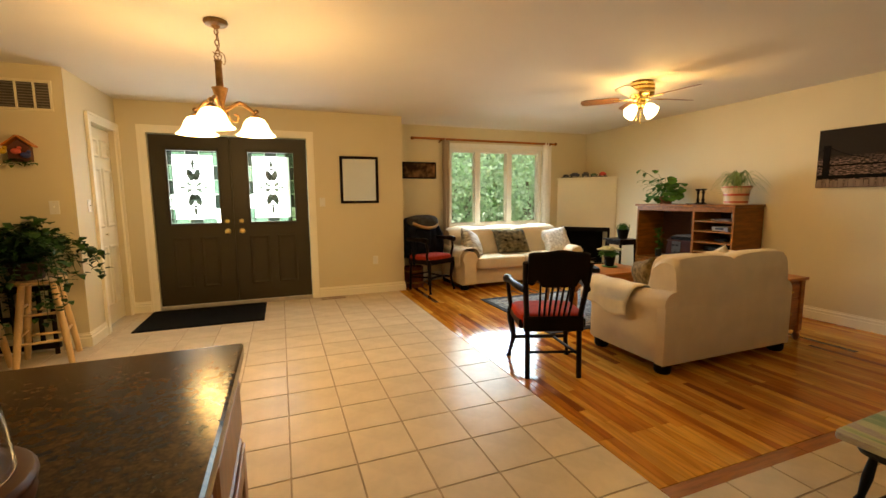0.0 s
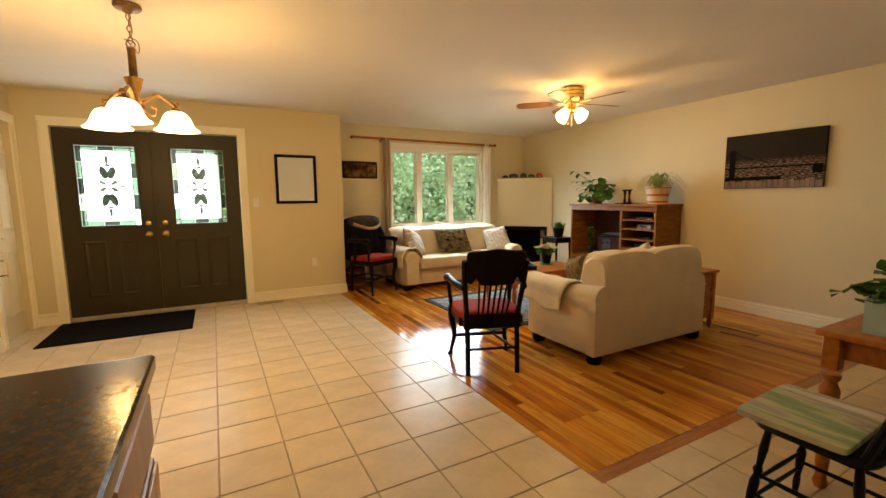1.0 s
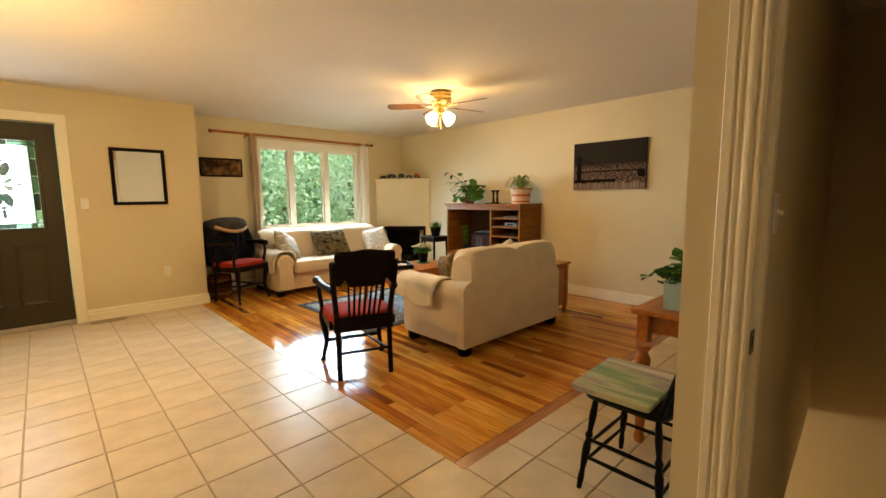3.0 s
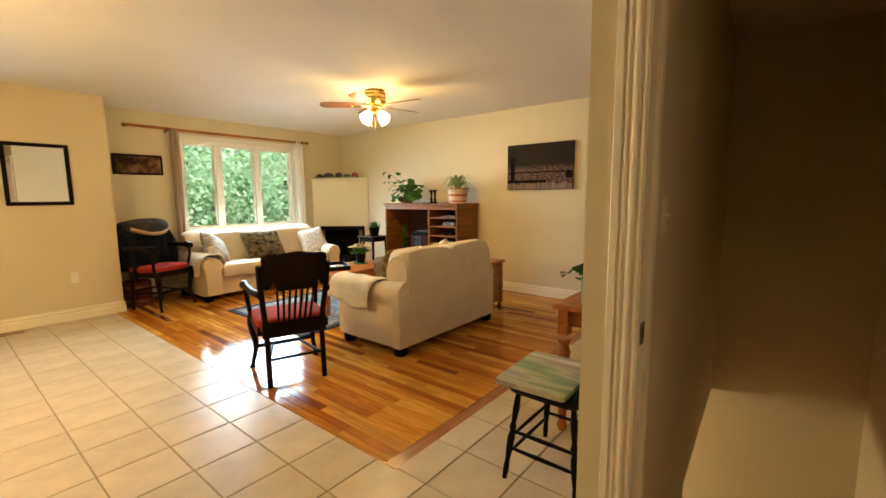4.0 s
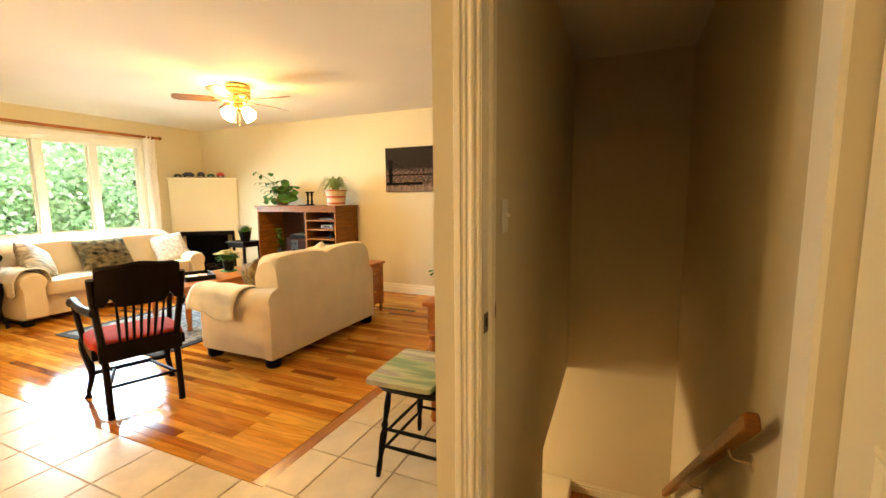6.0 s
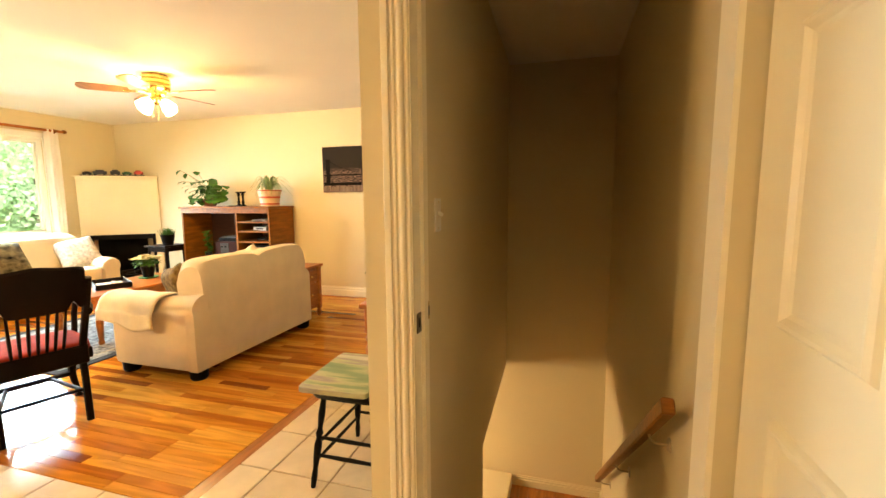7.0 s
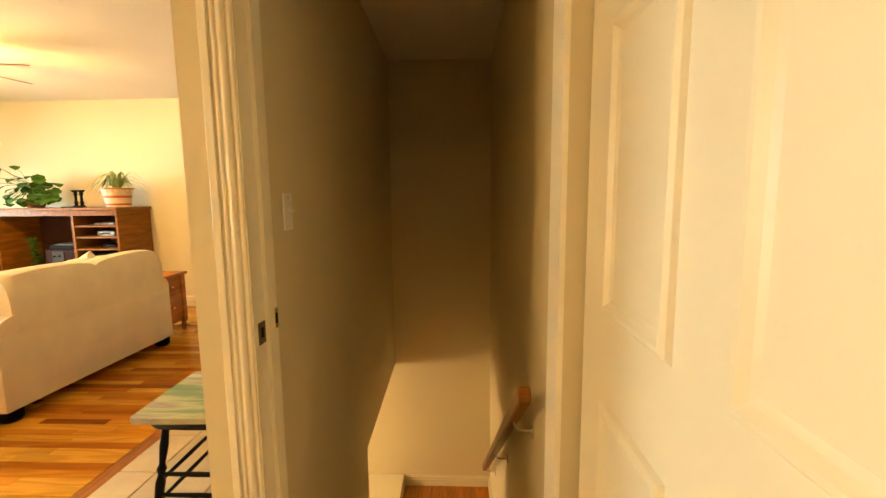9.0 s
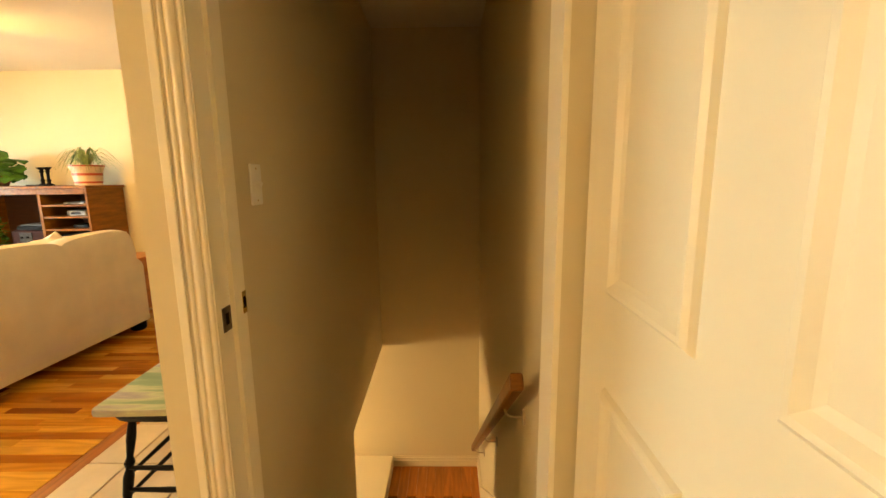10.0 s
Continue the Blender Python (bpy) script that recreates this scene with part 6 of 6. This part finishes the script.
for k in range(5):
    ang = -9 + 72 * k
    m = pose(0, 0, -0.155, 0, 0, ang)
    bm = bmesh.new()
    out = [(0.2, -0.05), (0.3, -0.062), (0.52, -0.066), (0.56, -0.05), (0.575, 0.0), (0.56, 0.05), (0.52, 0.066), (0.3, 0.062), (0.2, 0.05)]
    tilt = m @ pose(0, 0, 0, 12)
    a = [bm.verts.new(tilt @ Vector((x, y, 0))) for x, y in out]
    b = [bm.verts.new(tilt @ Vector((x, y, 0.006))) for x, y in out]
    for i in range(len(out)):
        j = (i + 1) % len(out)
        bm.faces.new((a[i], a[j], b[j], b[i]))
    bm.faces.new(a[::-1])
    bm.faces.new(b)
    bl = part("blade", bm, M_BLADE, t)
    bm = bmesh.new()
    box(bm, (0.16, 0, -0.004), (0.16, 0.035, 0.006), 0.002, tilt)
    part("blade_iron", bm, M_BRASS, bl)
bm = bmesh.new()
lathe(bm, [(0.0, -0.262), (0.03, -0.258), (0.05, -0.24), (0.055, -0.21), (0.045, -0.19)], 24)
part("light_kit", bm, M_BRASS, t, "", True)
for k in range(4):
    ang = radians(2 + 90 * k)
    u = Vector((math.cos(ang), math.sin(ang), 0))
    m = Matrix.Translation(u * 0.05 + Vector((0, 0, -0.215))) @ (u * 0.75 - Vector((0, 0, 0.66))).to_track_quat("Z", "Y").to_matrix().to_4x4()
    bm = bmesh.new()
    lathe(bm, [(0.018, 0.0), (0.02, 0.03), (0.024, 0.04)], 14, m)
    part("socket", bm, M_BRASS, t, "", True)
    bm = bmesh.new()
    lathe(bm, [(0.024, 0.035), (0.04, 0.055), (0.05, 0.085), (0.05, 0.11), (0.058, 0.135), (0.055, 0.135), (0.047, 0.11), (0.046, 0.085), (0.036, 0.057), (0.022, 0.04)], 20, m)
    sh = part("shade", bm, M_SHADE, t, "lit frosted glass shade", True)
    sh.visible_shadow = False
    bulb("fan_bulb", Vector((3.53, 3.34, CEIL)) + m.translation * 1.0 + (m.to_3x3() @ Vector((0, 0, 0.09))), 5.3)
for x, z in ((-0.02, -0.36), (0.03, -0.38)):
    bm = bmesh.new()
    tube(bm, [(x, 0.03, -0.25), (x, 0.03, z)], 0.0015, 5)
    puff(bm, (x, 0.03, z), (0.007, 0.007, 0.01), 1.0, 8, 6)
    part("pull_chain", bm, M_BRASS, t)

# ---- dining corner behind the stair wall ----
t = thing("dining_table", "orange pine dining table with turned legs beside the wall", "table", 2.437, 0.35, 0)
part("tabletop", box(bmesh.new(), (0.75, 0.22, 0.708), (1.5, 0.43, 0.026), 0.008, None, 2), M_PINE, t)
bm = bmesh.new()
span(bm, 0.06, 1.44, 0.38, 0.4, 0.6, 0.695)
span(bm, 0.06, 0.08, 0.07, 0.38, 0.6, 0.695)
span(bm, 1.42, 1.44, 0.07, 0.38, 0.6, 0.695)
part("apron", bm, M_PINE, t)
for x in (0.055, 1.42):
    for y in (0.09, 0.385):
        bm = bmesh.new()
        turned_leg(bm, Matrix.Translation((x, y, 0)), 0.6, 0.029)
        span(bm, x - 0.03, x + 0.03, y - 0.03, y + 0.03, 0.55, 0.695, 0.004)
        part("leg", bm, M_PINE, t, "", True)
t = thing("planter_box", "pale blue square planter with jade plants on the table", "planter", 2.66, 0.6, 0.7215, 8)
bm = bmesh.new()
w0, w1, hh = 0.115, 0.135, 0.15
for s in (-1, 1):
    prism(bm, [(-w0, 0), (w0, 0), (w1, hh), (-w1, hh)], s * 0.075 - 0.006, s * 0.075 + 0.006)
    box(bm, (0, 0, 0), (0.012, 0.14, hh * 1.01), 0, Matrix.Translation((s * (w0 + w1) / 2 - s * 0.006, 0, hh / 2)) @ pose(0, 0, 0, 0, s * 7.5))
span(bm, -w0 + 0.01, w0 - 0.01, -0.07, 0.07, 0, 0.012)
part("box", bm, mat("pale_blue_paint", (0.38, 0.52, 0.54), 0.5, vary=0.08, scale=10, bump=0.1), t)
part("soil", boxes(((0, 0, 0.125), (0.23, 0.13, 0.02))), mat("soil", (0.03, 0.02, 0.012), 0.95, vary=0.4, scale=60, bump=0.8), t)
rng = random.Random(61)
bm, bs = bmesh.new(), bmesh.new()
for k in range(22):
    x = rng.uniform(-0.11, 0.11)
    tip = Vector((x * 1.5 - (0.1 if k % 3 == 0 else 0), rng.uniform(-0.06, 0.08) + (rng.uniform(0.05, 0.16) if k % 4 == 0 else 0), 0.15 + rng.uniform(-0.04, 0.12)))
    st = curve([(x, 0, 0.13), (x * 1.6 - (0.06 if k % 3 == 0 else 0), tip.y * 0.6, max(0.2, tip.z)), tuple(tip)], 4)
    tube(bs, st, 0.0035, 5)
    for j in range(3):
        pane_leaf(bm, st[-1 - j * 2], (rng.uniform(-1, 1), rng.uniform(-1, 1), rng.uniform(-0.4, 0.4)), rng.uniform(0.04, 0.062), rng, 0.1, 1.9)
part("stem", bs, M_LEAF, t)
part("leaves", bm, M_LEAF, t)
bm = bmesh.new()
tube(bm, [(-0.02, 0.0, 0.13), (-0.02, 0.0, 0.36), (0.1, 0.0, 0.38), (0.1, 0.0, 0.13)], 0.0022, 5)
tube(bm, [(0.06 + 0.035 * math.cos(a * 0.5236), 0, 0.32 + 0.035 * math.sin(a * 0.5236)) for a in range(13)], 0.002, 5)
part("wire_trellis", bm, M_BLACK, t, "thin dark wire trellis")

# black chair with a green cushion; faces +y, back near the wall
t = thing("dining_chair", "black painted wooden chair with turned legs", "chair", 2.15, 0.605, 0)
t.scale.y = 0.85
M_EBON = mat("black_paint_chair", (0.004, 0.0035, 0.003), 0.4, spec=0.1, vary=0.3, bump=0.05)
bm = bmesh.new()
puff(bm, (0, 0, 0.44), (0.225, 0.215, 0.018), 0.35, 28, 8)
part("seat", bm, M_EBON, t, "", True)
for sx in (-1, 1):
    for sy in (-1, 1):
        a, b = Vector((sx * 0.215, sy * 0.2, 0)), Vector((sx * 0.16, sy * 0.15, 0.43))
        bm = bmesh.new()
        m = Matrix.Translation(a) @ (b - a).to_track_quat("Z", "Y").to_matrix().to_4x4()
        h = (b - a).length
        lathe(bm, [(0.012, 0), (0.016, 0.05), (0.012, 0.09), (0.018, 0.14), (0.02, 0.2), (0.012, 0.23), (0.02, 0.25), (0.012, 0.27), (0.018, 0.34), (0.012, h)], 12, m)
        part("leg", bm, M_EBON, t, "", True)
for z in (0.12, 0.2):
    f = 1 - z / 0.43 * 0.25
    for a, b in (((-0.215, -0.2), (-0.215, 0.2)), ((0.215, -0.2), (0.215, 0.2)), ((-0.215, 0.2), (0.215, 0.2)), ((-0.215, -0.2), (0.215, -0.2))):
        bm = bmesh.new()
        zz = z + (0.03 if a[0] == b[0] else 0)
        tube(bm, [(a[0] * f, a[1] * f, zz), ((a[0] + b[0]) / 2 * f, (a[1] + b[1]) / 2 * f, zz), (b[0] * f, b[1] * f, zz)], [0.007, 0.01, 0.007], 8)
        part("stretcher", bm, M_EBON, t, "", True)
for sx in (-1, 1):
    bm = bmesh.new()
    tube(bm, curve([(sx * 0.19, -0.17, 0.44), (sx * 0.2, -0.245, 0.65), (sx * 0.21, -0.32, 0.84)], 5), [0.016] * 11, 8)
    part("back_post", bm, M_EBON, t, "", True)
bm = bmesh.new()
box(bm, (0, 0, 0), (0.42, 0.018, 0.1), 0.006, pose(0, -0.308, 0.8, 20))
part("top_rail", bm, M_EBON, t)
for k in range(5):
    bm = bmesh.new()
    tube(bm, [(-0.12 + 0.06 * k, -0.175, 0.445), (-0.12 + 0.06 * k, -0.29, 0.76)], 0.007, 7)
    part("spindle", bm, M_EBON, t, "", True)
t = thing("chair_cushion", "green and lilac watercolour-striped chair cushion", "cushion", 2.125, 0.66, 0.458, 2)
M_GREEN = mat("green_stripe_cushion", (0.15, 0.22, 0.1), 0.9, scale=5, colour2=(0.64, 0.54, 0.45), bump=0.4, bump_scale=220, fine=0.15, stretch=(2.0, 0.25, 1))
bm = bmesh.new()
ramp = [n for n in M_GREEN.node_tree.nodes if n.type == "VALTORGB"][0].color_ramp
for p, c in ((0.43, (0.22, 0.29, 0.14, 1)), (0.49, (0.44, 0.42, 0.22, 1)), (0.55, (0.3, 0.25, 0.21, 1)), (0.61, (0.48, 0.45, 0.28, 1))):
    ramp.elements.new(p).color = c
puff(bm, (0, 0, 0.013), (0.215, 0.165, 0.0125), 0.12, 40, 10)
part("cover", bm, M_GREEN, t, "", True)

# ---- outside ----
# Added glowing sheet stands in for bright haze and sky between the leaves.
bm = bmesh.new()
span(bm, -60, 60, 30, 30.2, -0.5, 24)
structure("backdrop", bm, glow("glowing_green_sheet", (0.68, 0.86, 0.7), 1.8), "plain glowing pale green backdrop sheet beyond the garden", "backdrop")
bm = bmesh.new()
span(bm, -60, 60, 6.52, 120, -0.6, -0.5)
structure("ground", bm, mat("lawn", (0.08, 0.14, 0.03), 0.95, vary=0.4, scale=3, bump=0.6), "green lawn outside the window", "ground")


def foliage(name, label, centre, size, n, seed, leaf):
    """A bush: a few stems and a crown of many small leaf blades with gaps."""
    r = np.random.RandomState(seed)
    t = thing(name, label, "tree", centre[0], centre[1], -0.5)
    bm = bmesh.new()
    rr = random.Random(seed)
    for k in range(5):
        e = (rr.uniform(-0.6, 0.6) * size[0], rr.uniform(-0.4, 0.4) * size[1], centre[2] + 0.5 + rr.uniform(0, 0.7) * size[2])
        tube(bm, curve([(rr.uniform(-0.1, 0.1), 0, 0), (e[0] * 0.3, e[1] * 0.3, e[2] * 0.5), e], 5), [0.07 - 0.005 * i for i in range(11)], 7)
    part("trunk", bm, mat("bark", (0.2, 0.18, 0.13), 0.9, vary=0.3, bump=0.6), t)
    nc = 160
    cl = r.uniform(-1, 1, (nc, 3))
    cl /= np.maximum(1.0, np.linalg.norm(cl, axis=1))[:, None]
    cl *= np.array(size)
    which = r.randint(0, nc, n)
    p = cl[which] + r.normal(0, 1, (n, 3)) * np.array(size) * 0.11
    p[:, 2] += centre[2] + 0.5
    d = r.normal(0, 1, (n, 3))
    d /= np.linalg.norm(d, axis=1)[:, None]
    s = np.cross(d, r.normal(0, 1, (n, 3)))
    s /= np.linalg.norm(s, axis=1)[:, None]
    L = leaf * r.uniform(0.6, 1.4, n)[:, None]
    v = np.stack([p, p + d * L * 0.5 + s * L * 0.3, p + d * L, p + d * L * 0.5 - s * L * 0.3], 1).reshape(-1, 3)
    f = np.arange(n * 4).reshape(-1, 4)
    me = bpy.data.meshes.new("crown")
    me.from_pydata(v.tolist(), [], f.tolist())
    me.materials.append(M_TREE)
    ob = new("crown", me)
    ob.parent = t
    tagged(ob, kind="stuff")


# Leaves far paler than real foliage: daylight glare and haze put into their colour.
M_TREE = mat("hazy_tree_leaf", (0.56, 0.67, 0.51), 0.6, vary=0.3, scale=1.2, fine=0.25, bump_scale=6, per_island=0.35)
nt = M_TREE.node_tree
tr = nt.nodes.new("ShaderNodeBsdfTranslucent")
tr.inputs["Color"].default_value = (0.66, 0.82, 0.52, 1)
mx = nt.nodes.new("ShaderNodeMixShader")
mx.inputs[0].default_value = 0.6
outn = nt.nodes["Material Output"]
nt.links.new(nt.nodes["Principled BSDF"].outputs[0], mx.inputs[1])
nt.links.new(tr.outputs[0], mx.inputs[2])
nt.links.new(mx.outputs[0], outn.inputs["Surface"])
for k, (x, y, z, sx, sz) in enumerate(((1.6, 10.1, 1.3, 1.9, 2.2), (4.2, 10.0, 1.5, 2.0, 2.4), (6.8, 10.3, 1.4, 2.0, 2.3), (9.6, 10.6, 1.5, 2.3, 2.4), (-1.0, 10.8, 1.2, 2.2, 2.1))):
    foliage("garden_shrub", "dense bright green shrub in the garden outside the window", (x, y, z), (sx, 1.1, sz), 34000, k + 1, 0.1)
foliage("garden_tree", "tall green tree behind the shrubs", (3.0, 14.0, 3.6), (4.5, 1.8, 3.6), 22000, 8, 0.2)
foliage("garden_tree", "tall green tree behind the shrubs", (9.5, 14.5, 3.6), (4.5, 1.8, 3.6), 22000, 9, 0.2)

# ---- oak strips ----


def block(name, sx, sy, h, c=0.0015):
    """Shared mesh of a flat piece with chamfered upper edges, top at z = 0."""
    me = bpy.data.meshes.new(name)
    x, y = sx / 2, sy / 2
    v = [(-x, -y, -h), (x, -y, -h), (x, y, -h), (-x, y, -h), (-x, -y, -c), (x, -y, -c), (x, y, -c), (-x, y, -c),
         (-x + c, -y + c, 0), (x - c, -y + c, 0), (x - c, y - c, 0), (-x + c, y - c, 0)]
    f = [(0, 1, 5, 4), (1, 2, 6, 5), (2, 3, 7, 6), (3, 0, 4, 7), (4, 5, 9, 8), (5, 6, 10, 9), (6, 7, 11, 10), (7, 4, 8, 11), (8, 9, 10, 11)]
    me.from_pydata(v, [], f)
    return me


def piece(name, me, x, y, parent, z=0.0, rz=0.0):
    ob = new(name, me)
    ob.matrix_basis = pose(x, y, z, 0, 0, rz)
    ob.parent = parent
    return ob


rng = random.Random(77)
PW = 0.0575
shapes = {}
rest_v, rest_f = [], []
single = 0
x = XW + PW / 2
while x < XE:
    w = PW if x + PW / 2 <= XE else (XE - x + PW / 2)
    y = YT + 0.078 - rng.choice((0.0, 0.15, 0.3, 0.45))
    while y < YW:
        L = rng.choice((0.4, 0.55, 0.7, 0.9, 1.1, 1.3))
        y0, y1 = max(y, YT + 0.078), min(y + L, YW)
        y += L
        if y1 - y0 < 0.03:
            continue
        if y0 < 3.0 and single < 300:
            single += 1
            key = round(y1 - y0, 3)
            if key not in shapes:
                shapes[key] = block("plank", PW - 0.0012, y1 - y0 - 0.0015, 0.011, 0.001)
                shapes[key].materials.append(M_OAK)
            piece("plank", shapes[key], x, (y0 + y1) / 2, floor_wood)
        else:
            k = len(rest_v)
            a0, a1, b0, b1, c = x - PW / 2 + 0.0006, x - PW / 2 + w - 0.0006, y0 + 0.0008, y1 - 0.0008, 0.001
            rest_v += [(a0, b0, -0.011), (a1, b0, -0.011), (a1, b1, -0.011), (a0, b1, -0.011), (a0 + c, b0 + c, 0), (a1 - c, b0 + c, 0), (a1 - c, b1 - c, 0), (a0 + c, b1 - c, 0)]
            rest_f += [(k, k + 1, k + 5, k + 4), (k + 1, k + 2, k + 6, k + 5), (k + 2, k + 3, k + 7, k + 6), (k + 3, k, k + 4, k + 7), (k + 4, k + 5, k + 6, k + 7)]
    x += PW
me = bpy.data.meshes.new("planks_far")
me.from_pydata(rest_v, [], rest_f)
me.materials.append(M_OAKFAR)
ob = new("planks_far", me)
ob.parent = floor_wood
tagged(ob, kind="stuff")
me = block("border_plank", 0.92, 0.076, 0.011, 0.001)
me.materials.append(M_OAKB)
for k in range(4):
    piece("border_plank", me, XW + 0.46 + 0.922 * k, YT + 0.038, floor_wood)

# ---- floor tiles ----
TX, TY, TX0, TY0, G = 0.3098, 0.3128, 1.365, 1.973, 0.007
tiles = {}


def tile(x0, x1, y0, y1, rest):
    x0, x1, y0, y1 = x0 + G / 2, x1 - G / 2, y0 + G / 2, y1 - G / 2
    if x1 - x0 < 0.02 or y1 - y0 < 0.02:
        return
    key = (round(x1 - x0, 3), round(y1 - y0, 3))
    if rest is not None:
        rest.append((x0, x1, y0, y1))
        return
    if key not in tiles:
        tiles[key] = block("floor_tile", x1 - x0, y1 - y0, 0.004, 0.002)
        tiles[key].materials.append(M_TILE)
    piece("floor_tile", tiles[key], (x0 + x1) / 2, (y0 + y1) / 2, floor_tiles)


rest = []
count = 0
for i in range(-20, 13):
    for j in range(-16, 13):
        x0, y0 = TX0 + TX * i, TY0 + TY * j
        x1, y1 = x0 + TX, y0 + TY
        near = x0 > -1.7 and y0 > 0.2 and count < 300
        for a, b, c, d in ((-4.6, XS, -3.0, YD), (XS, XW, YT, YD), (XS, XE, YS0 + 0.1, YT)):
            cx0, cx1, cy0, cy1 = max(x0, a), min(x1, b), max(y0, c), min(y1, d)
            if a == XS and c == YT and x0 < XS:
                cx0 = XS
            if cx1 - cx0 > 0.02 and cy1 - cy0 > 0.02:
                tile(cx0 - (G if cx0 > x0 + 0.001 and a == XS else 0), cx1 + (G if cx1 < x1 - 0.001 and b == XS else 0), cy0 - (G if cy0 > y0 + 0.001 and c == YT else 0), cy1 + (G if cy1 < y1 - 0.001 and d == YT else 0), None if near else rest)
                count += near
me = bpy.data.meshes.new("floor_tiles_far")
v, f = [], []
for x0, x1, y0, y1 in rest:
    k = len(v)
    c = 0.002
    v += [(x0, y0, -0.004), (x1, y0, -0.004), (x1, y1, -0.004), (x0, y1, -0.004), (x0 + c, y0 + c, 0), (x1 - c, y0 + c, 0), (x1 - c, y1 - c, 0), (x0 + c, y1 - c, 0)]
    f += [(k, k + 1, k + 5, k + 4), (k + 1, k + 2, k + 6, k + 5), (k + 2, k + 3, k + 7, k + 6), (k + 3, k, k + 4, k + 7), (k + 4, k + 5, k + 6, k + 7)]
me.from_pydata(v, [], f)
me.materials.append(M_TILE)
ob = new("floor_tiles_far", me)
ob.parent = floor_tiles
tagged(ob, kind="stuff")
